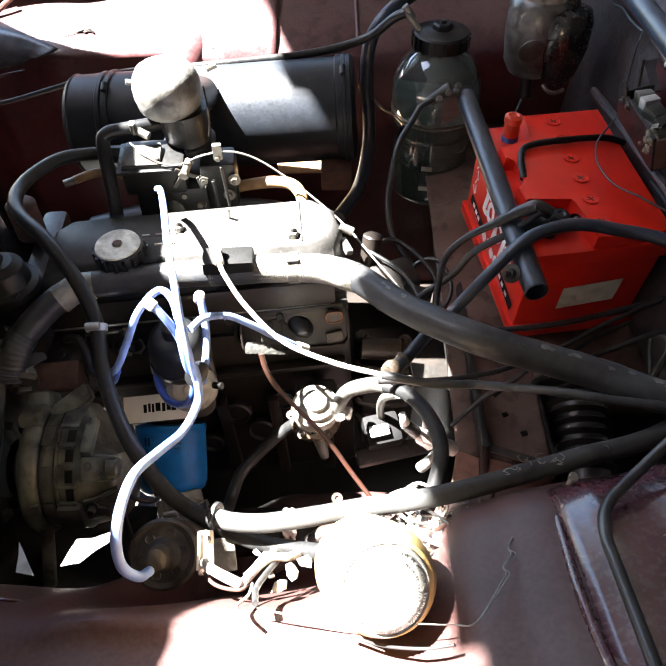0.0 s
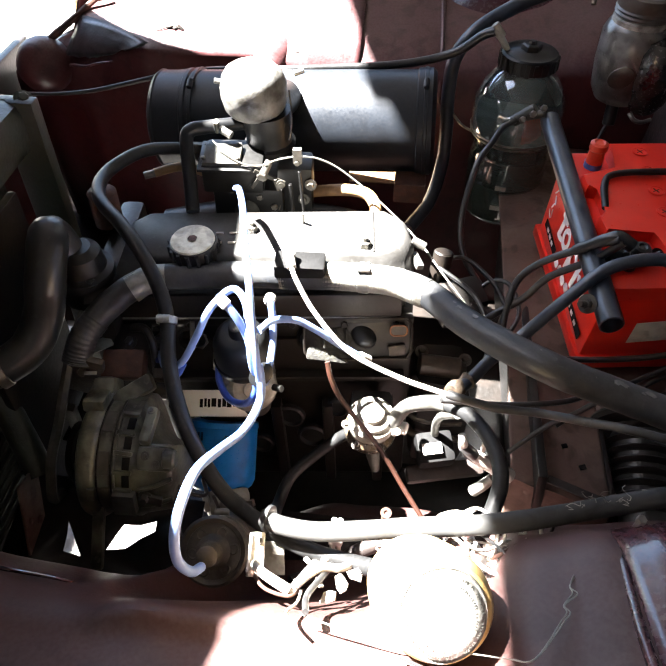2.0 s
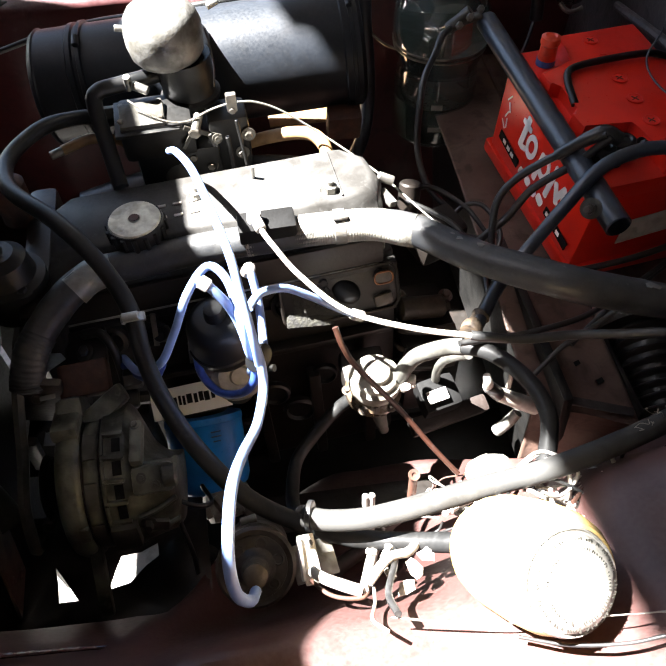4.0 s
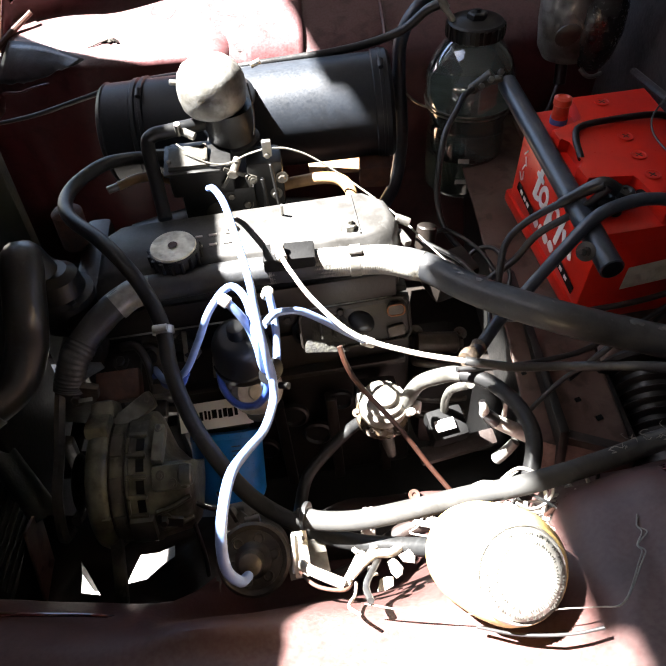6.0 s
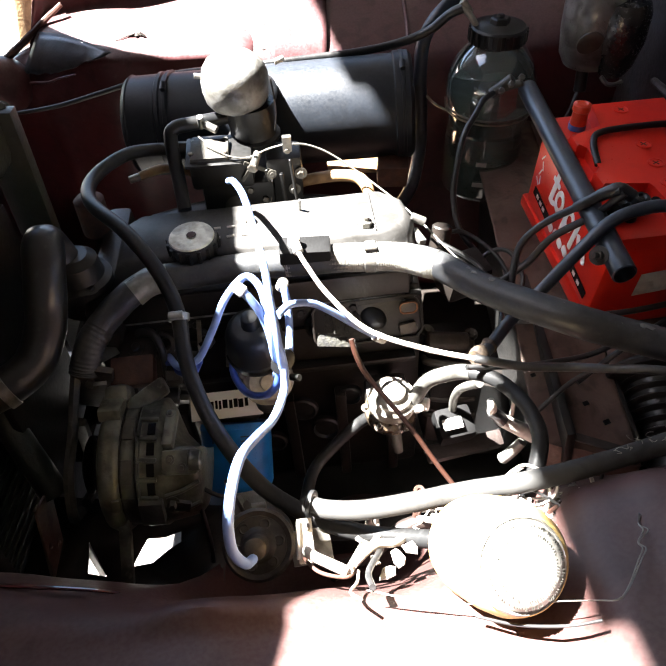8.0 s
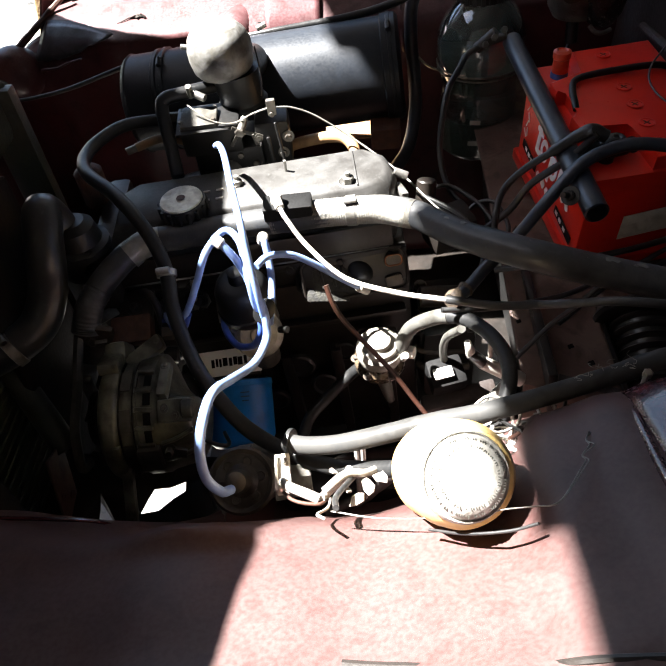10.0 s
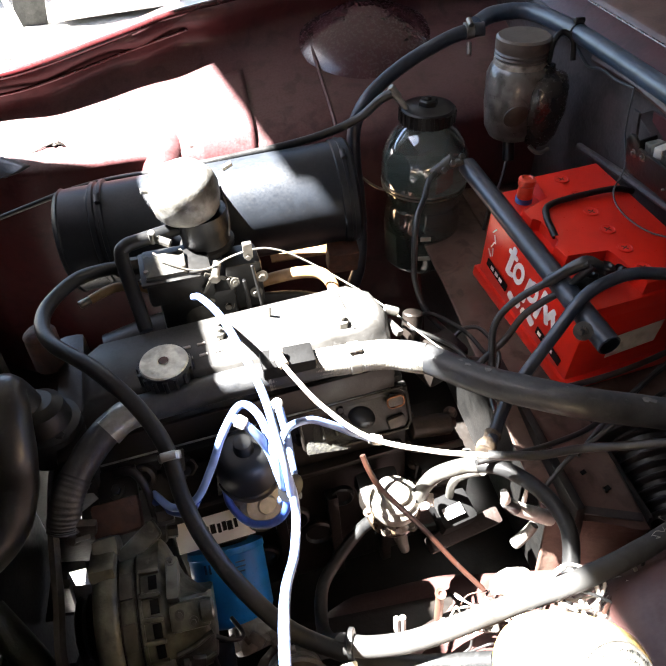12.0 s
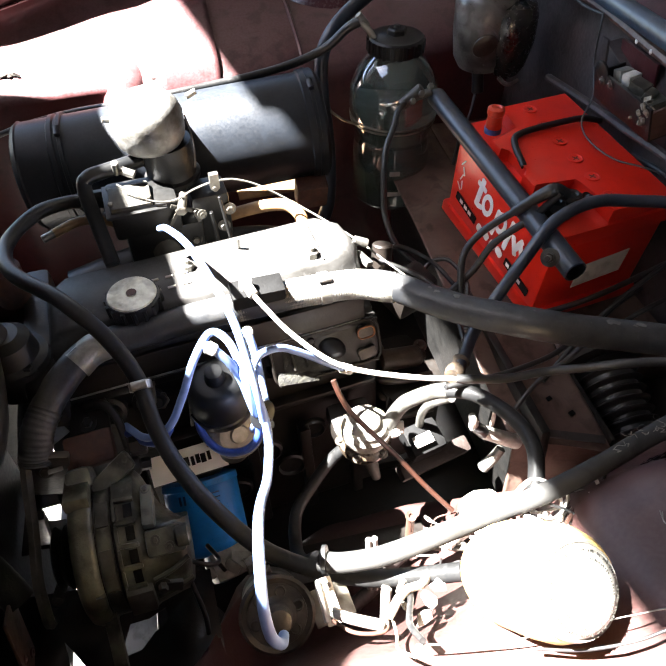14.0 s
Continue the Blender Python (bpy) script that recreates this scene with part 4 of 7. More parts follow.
    a = math.tau * i / 6 + 0.4
    o = (math.cos(a) * CR + math.sin(a) * CX.cross(CR)) * 0.021
    bm = bmesh.new()
    lathe(bm, c0 + CX * 0.002 + o, CX, [(0, 0.0060), (0.0010, 0.0055), (0.0016, 0.0045), (0.0006, 0.0035)], 14)
    part("moulded_boss", bm, COILGREY, top)
bm = bmesh.new()
clamp(bm, c0 - CX * 0.05, CX, 0.0302, 0.018)
box(bm, c0 + Vector((0.052, 0.004, -0.012)), (0.040, 0.034, 0.004), (22, 0, 10), 0.001)
part("bracket", bm, STEEL, coil)
resist = thing("ballast_resistor", (-0.118, 0.345, 0.89), "small pale ceramic connector block beside the coil", "connector")
bm = bmesh.new()
box(bm, (-0.120, 0.335, 0.912), (0.015, 0.042, 0.005), (18, 0, 6), 0.0015)
box(bm, (-0.127, 0.334, 0.916), (0.003, 0.036, 0.008), (18, 10, 6), 0.001)
part("block", bm, WHITEPLASTIC, resist)
for s in (0.012, -0.012):
    bm = bmesh.new()
    rod(bm, (-0.119, 0.334 + s, 0.912 + 0.3 * s), (-0.119, 0.333 + s, 0.919 + 0.3 * s), 0.0035, 10)
    part("terminal", bm, STEEL, resist)


def lead(name, pts, r, mat, label, seg=12):
    return hose(name, pts, r, mat, label, "ignition lead", seg, 7, 0.0, "ignition leads")


lead("ignition_lead", [(-0.224, 0.772, 1.034), (-0.214, 0.752, 1.046), (-0.192, 0.680, 1.072), (-0.172, 0.600, 1.080), (-0.160, 0.556, 1.068), (-0.154, 0.530, 1.040),
                       (-0.149, 0.514, 1.005), (-0.147, 0.510, 0.966)], 0.0042, LEAD, "pale blue ignition lead arching over the engine")
lead("ignition_lead", [(-0.148, 0.516, 0.985), (-0.145, 0.509, 0.964), (-0.146, 0.494, 0.945), (-0.154, 0.451, 0.953), (-0.166, 0.404, 0.984), (-0.172, 0.357, 1.020),
                       (-0.176, 0.322, 1.022), (-0.178, 0.300, 1.008), (-0.176, 0.288, 0.984), (-0.169, 0.292, 0.954), (-0.166, 0.306, 0.934)], 0.0048, LEAD, "pale blue ignition lead running down to the coil")
lead("ignition_lead", [(-0.150, 0.524, 0.955), (-0.155, 0.517, 0.979), (-0.158, 0.526, 1.014), (-0.167, 0.560, 1.035), (-0.184, 0.572, 1.043), (-0.204, 0.549, 1.033),
                       (-0.222, 0.537, 0.997), (-0.243, 0.533, 0.957), (-0.272, 0.550, 0.925), (-0.300, 0.600, 0.890)], 0.0042, LEAD, "pale blue ignition lead looping to the front cylinder")
lead("ignition_lead", [(-0.192, 0.545, 1.055), (-0.182, 0.540, 1.049), (-0.170, 0.536, 1.031), (-0.162, 0.535, 1.006), (-0.157, 0.528, 0.981), (-0.153, 0.521, 0.957), (-0.158, 0.530, 0.930)], 0.0045, LEAD,
     "pale blue ignition lead in the bundle")
lead("ignition_lead", [(-0.150, 0.600, 1.005), (-0.146, 0.590, 1.013), (-0.142, 0.576, 0.990), (-0.141, 0.557, 0.968), (-0.142, 0.529, 0.955), (-0.150, 0.545, 0.920)], 0.0045, LEAD,
     "pale blue ignition lead with a bent boot")
lead("ignition_lead", [(-0.150, 0.540, 1.015), (-0.138, 0.560, 1.012), (-0.115, 0.577, 0.998), (-0.092, 0.583, 0.978), (-0.064, 0.590, 0.948), (-0.034, 0.603, 0.912)], 0.0042, LEAD,
     "pale blue ignition lead reaching to the rear cylinder")
lead("ignition_lead", [(-0.150, 0.516, 0.960), (-0.156, 0.512, 0.935), (-0.172, 0.522, 0.905), (-0.196, 0.540, 0.888), (-0.214, 0.566, 0.890), (-0.218, 0.590, 0.905)], 0.0045, DEEPBLUE,
     "deep blue ignition lead looped round the distributor")
lead("ignition_lead", [(-0.243, 0.535, 0.952), (-0.256, 0.541, 0.925), (-0.276, 0.560, 0.905), (-0.300, 0.590, 0.890)], 0.0046, DEEPBLUE, "deep blue ignition lead end at the front plug")
for p, q in (((-0.030, 0.606, 0.908), (-0.042, 0.599, 0.922)), ((-0.150, 0.598, 1.004), (-0.146, 0.590, 1.018)), ((-0.190, 0.544, 1.054), (-0.181, 0.540, 1.048))):
    bm = bmesh.new()
    rod(bm, p, q, 0.0065, 14, 0.3)
    single("lead_boot", bm, WHITECABLE, "pale rubber boot on an ignition lead", "lead boot", "lead boots")
bm = bmesh.new()
lathe(bm, (-0.147, 0.520, 0.966), (0.1, -0.75, 0.5), [(0, 0.014), (0.0005, 0.0155), (0.0045, 0.0155), (0.005, 0.014)], 20, 0.75)
single("cable_tie", bm, CAPBLACK, "black tie round the bundle of ignition leads", "cable tie")

hose("cover_cable", [(-0.131, 0.648, 1.014), (-0.122, 0.628, 1.012), (-0.097, 0.600, 0.990), (-0.053, 0.566, 0.966), (0.007, 0.525, 0.976), (0.063, 0.500, 0.984)],
     0.0030, WHITECABLE, "off-white cable from the block on the cover", "cable", 10)
hose("dark_cable", [(0.058, 0.503, 0.983), (0.075, 0.498, 0.983), (0.112, 0.496, 0.976), (0.158, 0.498, 0.972), (0.194, 0.479, 0.990), (0.228, 0.462, 1.006), (0.29, 0.448, 1.008), (0.40, 0.44, 1.00)], 0.0048, GREYHOSE, "dusty black cable sleeve crossing the bay", "cable", 10)
hose("thin_dark_cable", [(0.055, 0.520, 0.950), (0.116, 0.531, 0.938), (0.158, 0.535, 0.940), (0.205, 0.549, 0.937), (0.26, 0.58, 0.935)], 0.0034, RUBBER, "thin black cable crossing the bay", "cable", 8)

# ---- hoses of the near side ----
brake = hose("brake_hose", [(-0.120, 0.375, 0.912), (-0.100, 0.366, 0.916), (-0.062, 0.358, 0.928), (-0.013, 0.357, 0.944), (0.033, 0.359, 0.957), (0.076, 0.361, 0.965), (0.120, 0.366, 0.974),
                    (0.165, 0.376, 0.979), (0.20, 0.386, 0.981), (0.25, 0.396, 0.992), (0.29, 0.408, 0.989), (0.34, 0.430, 0.985), (0.45, 0.48, 1.00)], 0.0098, PALERUBBER, "long black hose along the inner fender, sunlit at one end", seg=16)
bm = bmesh.new()
lathe(bm, (-0.118, 0.375, 0.9125), (1, -0.3, 0.12), [(0, 0.0112), (0.001, 0.014), (0.005, 0.014), (0.006, 0.0112)], 20)
part("rubber_ring", bm, RUBBER, brake)
fuel = hose("fuel_hose", [(0.008, 0.560, 0.846), (0.014, 0.558, 0.870), (0.026, 0.554, 0.893), (0.052, 0.542, 0.917), (0.082, 0.522, 0.932), (0.103, 0.492, 0.940), (0.115, 0.458, 0.945),
                   (0.117, 0.425, 0.945), (0.108, 0.395, 0.930), (0.097, 0.375, 0.905)], 0.0085, DUSTHOSE, "black fuel hose bent in a loop", seg=14)
bm = bmesh.new()
tube(bm, [(0.0079, 0.560, 0.843), (0.014, 0.558, 0.870), (0.026, 0.554, 0.893), (0.052, 0.542, 0.917), (0.066, 0.534, 0.925)], 0.0093, 14, 6, 0.02)
part("pale_sleeve", bm, PALEHOSE, fuel, "pale dusty sleeve with sunlight in its tint", sharp=60)
hose("breather_hose", [(0.070, 0.607, 0.755), (0.067, 0.600, 0.795), (0.069, 0.589, 0.828), (0.075, 0.577, 0.850), (0.081, 0.566, 0.866), (0.084, 0.556, 0.880)], 0.0056, PALEHOSE, "short grey breather hose", seg=12)
crank = hose("crankcase_hose", [(-0.305, 0.870, 1.022), (-0.335, 0.862, 1.030), (-0.370, 0.830, 1.040), (-0.398, 0.775, 1.040), (-0.385, 0.715, 1.045), (-0.335, 0.660, 1.045), (-0.298, 0.620, 1.030),
                        (-0.275, 0.590, 1.008), (-0.263, 0.563, 0.990), (-0.256, 0.530, 0.968), (-0.240, 0.492, 0.946), (-0.212, 0.446, 0.930), (-0.172, 0.405, 0.905), (-0.130, 0.384, 0.885),
                        (-0.097, 0.367, 0.885), (-0.059, 0.352, 0.892), (-0.020, 0.336, 0.913), (0.004, 0.325, 0.930)], 0.0088, DARKHOSE, "long black rubber hose winding past the engine", seg=16)
bm = bmesh.new()
clamp(bm, (-0.2635, 0.565, 0.9915), (0.08, -0.75, -0.55), 0.0105, 0.009)
part("hose_clip", bm, ZINC, crank, "small bright steel clip")
bm = bmesh.new()
rod(bm, (-0.290, 0.876, 1.020), (-0.322, 0.866, 1.026), 0.0125, 6, 0.1)
single("pipe_union", bm, DIRTYALU, "grimy hexagonal pipe union", "pipe union")
hose("copper_pipe", [(-0.36, 0.842, 1.000), (-0.33, 0.858, 1.002), (-0.30, 0.862, 0.996), (-0.265, 0.855, 0.982)], 0.0065, TAN, "dull brown pipe end by the carburettor", "pipe", 12)
bm = bmesh.new()
rod(bm, (-0.374, 0.836, 0.998), (-0.357, 0.844, 1.000), 0.0055, 12)
single("pipe_end", bm, STEEL, "worn steel pipe nipple", "pipe fitting")
hose("tan_hose", [(-0.185, 0.880, 0.955), (-0.150, 0.876, 0.962), (-0.115, 0.872, 0.972), (-0.080, 0.862, 0.982), (-0.055, 0.850, 0.985), (-0.042, 0.832, 0.978), (-0.040, 0.812, 0.962)],
     0.0085, TAN, "tan rubber hose glowing in the sun", seg=14)
hose("brown_pipe", [(-0.072, 0.515, 1.003), (-0.066, 0.505, 0.985), (-0.052, 0.500, 0.955), (-0.007, 0.495, 0.880), (0.026, 0.470, 0.838), (0.052, 0.445, 0.815)], 0.0030, BROWNWIRE,
     "thin brown pipe slanting down to the fender rail", "pipe", 10)
hose("pump_hose", [(-0.045, 0.568, 0.806), (-0.066, 0.566, 0.785), (-0.098, 0.545, 0.765), (-0.122, 0.518, 0.755), (-0.131, 0.472, 0.758), (-0.128, 0.430, 0.805), (-0.121, 0.388, 0.890)], 0.0080, DARKHOSE,
     "black hose dropping from the fuel pump", seg=12)
radhose = hose("radiator_hose", [(-0.415, 0.660, 0.985), (-0.428, 0.655, 1.028), (-0.424, 0.628, 1.022), (-0.425, 0.603, 0.990), (-0.432, 0.588, 0.955), (-0.447, 0.562, 0.925), (-0.474, 0.535, 0.914), (-0.520, 0.51, 0.905)],
     0.024, RUBBER, "thick black radiator hose bent in an S", seg=18)
bm = bmesh.new()
clamp(bm, (-0.478, 0.532, 0.913), (0.7, 0.6, 0.2), 0.0245, 0.013)
part("hose_clip", bm, STEEL, radhose, "rusty worm-drive clip")
hose("radiator_pipe", [(-0.52, 0.56, 0.86), (-0.49, 0.525, 0.82), (-0.462, 0.495, 0.785), (-0.448, 0.478, 0.765)], 0.018, GREENBLACK, "dark pipe slanting down beside the radiator", "pipe", 16)

# ---- radiator ----
rad = thing("radiator", (-0.535, 0.68, 0.50), "dark green-black radiator at the front of the bay", "radiator")
bm = bmesh.new()
box(bm, (-0.545, 0.55, 0.80), (0.045, 0.38, 0.54), (0, 0, 0), 0.004)
core = part("core", bm, GREENBLACK, rad)
for i in range(30):
    bm = bmesh.new()
    box(bm, (-0.5215, 0.55, 0.57 + 0.016 * i), (0.004, 0.36, 0.0018), (0, 0, 0), 0)
    part("fin", bm, GREENBLACK, core)
bm = bmesh.new()
box(bm, (-0.535, 0.58, 1.095), (0.085, 0.45, 0.070), (0, 0, 0), 0.018)
part("top_tank", bm, GREENBLACK, rad)
bm = bmesh.new()
box(bm, (-0.500, 0.79, 0.86), (0.05, 0.02, 0.54), (0, 0, 0), 0.003)
bolt(bm, (-0.492, 0.795, 1.128), (0.4, -0.3, 0.8), 0.007)
part("side_bracket", bm, GREENBLACK, rad)
bm = bmesh.new()
box(bm, (-0.50, 0.375, 0.72), (0.05, 0.03, 0.36), (0, 0, 0), 0.004)
part("lower_bracket", bm, BLOCK, rad)
bm = bmesh.new()
box(bm, (-0.485, 0.61, 0.75), (0.012, 0.17, 0.62), (0, 0, 0), 0.004)
part("fan_shroud", bm, BLOCK, rad)
bm = bmesh.new()
lathe(bm, (-0.415, 0.78, 0.955), (0, 0, 1), [(0, 0.02), (0.05, 0.02), (0.055, 0.015), (0.057, 0)], 20)
single("temperature_sender", bm, RUST, "rust-brown capped sender on the engine front", "sender")

# ---- alternator ----
alt = thing("alternator", (-0.315, 0.49, 0.72), "grimy cast aluminium alternator on a rusty bracket", "alternator")
AA = Vector((1, 0.06, -0.02)).normalized()
a0 = Vector((-0.385, 0.490, 0.792))
VIEW = Vector((0.25, -0.55, 0.80)).normalized()
side = (VIEW - AA * VIEW.dot(AA)).normalized()
cross = AA.cross(side)


def onalt(u, v, r):
    """A place on the alternator: along its axis, down its visible flank, at a radius; and the turn that lies flat there."""
    w = math.sqrt(max(1e-6, r * r - v * v))
    d = (side * w + cross * v).normalized()
    return a0 + AA * u + cross * v + side * w, Matrix((AA, d.cross(AA), d)).transposed().to_4x4()


def altbox(bm, u, v, r, size, spin=0, bevel=0.002):
    p, rot = onalt(u, v, r)
    return box(bm, p, size, rot @ turn(0, 0, spin), bevel)


bm = bmesh.new()
lathe(bm, a0, AA, [(0, 0.045), (0.002, 0.074), (0.007, 0.082), (0.014, 0.085), (0.028, 0.0855), (0.033, 0.083), (0.035, 0.079)], 48)
altbox(bm, 0.018, -0.070, 0.086, (0.034, 0.050, 0.018), 0, 0.006)
altbox(bm, 0.030, 0.050, 0.084, (0.012, 0.018, 0.008), 0, 0.002)
part("front_bracket", bm, ALTCAST, alt)
bm = bmesh.new()
lathe(bm, a0 + AA * 0.036, AA, [(0, 0.077), (0.002, 0.0785), (0.018, 0.0785), (0.020, 0.077)], 44)
stator = part("stator", bm, ALTCAST, alt)
for v in (-0.040, 0.012, 0.050):
    bm = bmesh.new()
    altbox(bm, 0.046, v, 0.0792, (0.017, 0.030 if v < 0.04 else 0.018, 0.0022), 0, 0.0008)
    part("stator_pad", bm, DIRTYALU, stator)
for k in (0.0345, 0.0560):
    bm = bmesh.new()
    lathe(bm, a0 + AA * k, AA, [(0, 0.076), (0.0004, 0.0800), (0.0016, 0.0800), (0.002, 0.076)], 44)
    part("joint_ring", bm, BLOCK, alt)
bm = bmesh.new()
lathe(bm, a0 + AA * 0.058, AA, [(0, 0.078), (0.003, 0.0815), (0.030, 0.081), (0.036, 0.0775), (0.055, 0.074), (0.078, 0.070), (0.086, 0.062), (0.090, 0.044), (0.091, 0.0)], 48)
for v in bm.verts:                                       # the far shoulder of the rear bracket falls away
    q = v.co - a0
    v.co += cross * 0.055 * min(1, max(0, (q.dot(AA) - 0.092) / 0.03)) * min(1, max(0, (-0.015 - q.dot(cross)) / 0.05))
back = part("rear_bracket", bm, ALTCAST, alt)
for v in (-0.038, -0.014, 0.011, 0.033):
    bm = bmesh.new()
    altbox(bm, 0.080, v, 0.0808, (0.011, 0.0155, 0.0030), 0, 0.0006)
    part("cooling_slot", bm, INK, back)
for v in (-0.0500, -0.0260, -0.0015, 0.0220, 0.0440):
    bm = bmesh.new()
    altbox(bm, 0.076, v, 0.0830, (0.026, 0.0050, 0.0060), -4, 0.0018)
    part("slot_rib", bm, ALTCAST, back)
bm = bmesh.new()
for v in (-0.038, -0.014, 0.011, 0.033):
    altbox(bm, 0.0625, v, 0.0822, (0.0045, 0.0200, 0.0045), 0, 0.0012)
part("slot_frame", bm, ALTCAST, back)
bm = bmesh.new()
altbox(bm, 0.106, -0.036, 0.0800, (0.017, 0.050, 0.018), -4, 0.006)
altbox(bm, 0.122, 0.003, 0.0780, (0.050, 0.030, 0.020), 0, 0.005)
p, rot = onalt(0.134, 0.002, 0.084)
rod(bm, p, p + AA * 0.020, 0.0125, 18, 0.25)
brush = part("brush_holder", bm, ALTCAST, alt)
for u, v in ((0.106, -0.055), (0.110, 0.000), (0.126, 0.010)):
    bm = bmesh.new()
    p, rot = onalt(u, v, 0.0885)
    bolt(bm, p, rot.to_3x3() @ Vector((0, 0, 1)), 0.0036, 0.003)
    part("screw", bm, DIRTYALU, brush)
for v0, v1 in ((0.043, 0.027), (0.064, 0.052)):
    bm = bmesh.new()
    tube(bm, [onalt(0.097, v0, 0.0785)[0], onalt(0.122, 0.5 * (v0 + v1) + 0.002, 0.0770)[0], onalt(0.146, v1, 0.0735)[0]], 0.0030, 8, 6)
    part("cast_ridge", bm, ALTCAST, back)
bm = bmesh.new()
altbox(bm, 0.078, 0.060, 0.0850, (0.034, 0.036, 0.012), 0, 0.003)
part("terminal_cover", bm, DIRTYALU, alt, "dull grey terminal cover")
bm = bmesh.new()
p, rot = onalt(0.106, 0.051, 0.0770)
bolt(bm, p, rot.to_3x3() @ Vector((0, 0, 1)), 0.0062, 0.008)
altbox(bm, 0.116, 0.055, 0.0765, (0.030, 0.016, 0.006), -14, 0.002)
part("through_bolt", bm, DIRTYALU, alt)
bm = bmesh.new()
p = a0 + AA * 0.062 - cross * 0.080 + side * 0.030
box(bm, p, (0.066, 0.024, 0.022), Matrix((AA, side.cross(AA), side)).transposed().to_4x4() @ turn(0, 0, 30), 0.006)
part("upper_arm", bm, ALTCAST, alt)
bm = bmesh.new()
box(bm, (-0.366, 0.545, 0.862), (0.036, 0.026, 0.050), (35, 0, 8), 0.010)
part("top_lug", bm, ALTCAST, alt)
bm = bmesh.new()
box(bm, (-0.352, 0.580, 0.868), (0.066, 0.040, 0.026), (30, 0, 6), 0.005)
arm = part("mounting_bracket", bm, RUST, alt, "rusty alternator mounting bracket")
bm = bmesh.new()
tube(bm, [(-0.352, 0.628, 0.892), (-0.325, 0.618, 0.902), (-0.308, 0.600, 0.890), (-0.302, 0.580, 0.86)], 0.006, 10)
box(bm, (-0.350, 0.615, 0.880), (0.056, 0.050, 0.010), (10, 0, 6), 0.003)
bolt(bm, (-0.350, 0.606, 0.886), (0, -0.3, 1), 0.007)
rod(bm, (-0.296, 0.565, 0.878), (-0.272, 0.567, 0.877), 0.012, 6)
part("bracket_strap", bm, BLOCK, arm)
bm = bmesh.new()
lathe(bm, a0 - AA * 0.034, AA, [(0, 0.030), (0.004, 0.038), (0.010, 0.030), (0.018, 0.038), (0.022, 0.030), (0.03, 0.018)], 32)
part("pulley", bm, BLOCK, alt)
bm = bmesh.new()
box(bm, (-0.350, 0.396, 0.756), (0.018, 0.012, 0.105), (-45, 0, 4), 0.004)
part("lower_ear", bm, ALTCAST, alt)
alt.scale = (0.80, 0.95, 0.95)
alt.location = (-0.312, 0.495, 0.743)
belt = [(0.455, 0.768), (0.437, 0.782), (0.446, 0.806), (0.466, 0.832), (0.507, 0.854), (0.548, 0.883), (0.584, 0.903), (0.640, 0.915), (0.72, 0.89), (0.76, 0.80), (0.74, 0.68), (0.68, 0.64), (0.60, 0.68), (0.50, 0.745), (0.470, 0.762)]
bm = bmesh.new()
tube(bm, [(-0.408, y, z) for y, z in belt], 0.0068, 6, 6)
belt = single("fan_belt", bm, BELT, "worn grey-black fan belt on its pulleys", "belt", sharp=30)
bm = bmesh.new()
tube(bm, [(-0.4045, y - 0.0015, z + 0.001) for y, z in ((0.446, 0.806), (0.466, 0.832), (0.507, 0.854), (0.548, 0.883), (0.584, 0.903))], 0.0021, 8, 6, 0.3)
part("frayed_edge", bm, PALEHOSE, belt, "frayed grey edge")
pulley = thing("crank_pulley", (-0.41, 0.69, 0.69), "oily black crank pulley low behind the belt", "pulley")
bm = bmesh.new()
lathe(bm, (-0.430, 0.690, 0.690), (1, 0, 0), [(0, 0.020), (0.001, 0.050), (0.006, 0.054), (0.014, 0.046), (0.022, 0.054), (0.028, 0.050), (0.032, 0.020)], 40)
part("rim", bm, SOOT, pulley)
bm = bmesh.new()
bolt(bm, (-0.431, 0.690, 0.690), (-1, 0, 0), 0.012, 0.008)
part("bolt", bm, DIRTYALU, pulley)
bm = bmesh.new()
box(bm, (-0.452, 0.440, 0.735), (0.004, 0.055, 0.110), (-25, 0, 6), 0.0015)
box(bm, (-0.445, 0.425, 0.690), (0.020, 0.045, 0.004), (-20, 0, 6), 0.001)
for y, z in ((0.425, 0.735), (0.440, 0.715)):
    lathe(bm, (-0.449, y, z), (1, 0, 0), [(0, 0.006), (0.002, 0.006), (0.002, 0.003), (0.0005, 0.0025)], 12)
single("radiator_bracket", bm, DUSTY, "dirty brown bracket plate beside the radiator", "bracket")
hose("alternator_wire", [(-0.262, 0.46, 0.82), (-0.235, 0.455, 0.80), (-0.222, 0.47, 0.775), (-0.235, 0.50, 0.76)], 0.0028, RUBBER, "black wire from the alternator", "wire", 8)
hose("alternator_wire", [(-0.255, 0.445, 0.79), (-0.248, 0.425, 0.74), (-0.252, 0.42, 0.68), (-0.258, 0.42, 0.62)], 0.003, RUBBER, "black wire hanging below the alternator", "wire", 8)

bm = bmesh.new()
box(bm, (-0.392, 0.568, 0.872), (0.050, 0.010, 0.088), (8, 14, 0), 0.004)
box(bm, (-0.418, 0.545, 0.800), (0.016, 0.012, 0.100), (14, 12, 0), 0.004)
bolt(bm, (-0.388, 0.560, 0.890), (0, -1, 0.3), 0.006)
single("adjusting_arm", bm, BAKELITE, "dark brown adjusting arm beside the alternator", "bracket")
bm = bmesh.new()
rod(bm, (-0.318, 0.592, 0.822), (-0.298, 0.594, 0.819), 0.012, 16, 0.2)
rod(bm, (-0.298, 0.594, 0.819), (-0.286, 0.595, 0.817), 0.008, 6, 0.1)
single("bracket_bolt", bm, SOOT, "greasy bolt through the alternator bracket", "bolt")

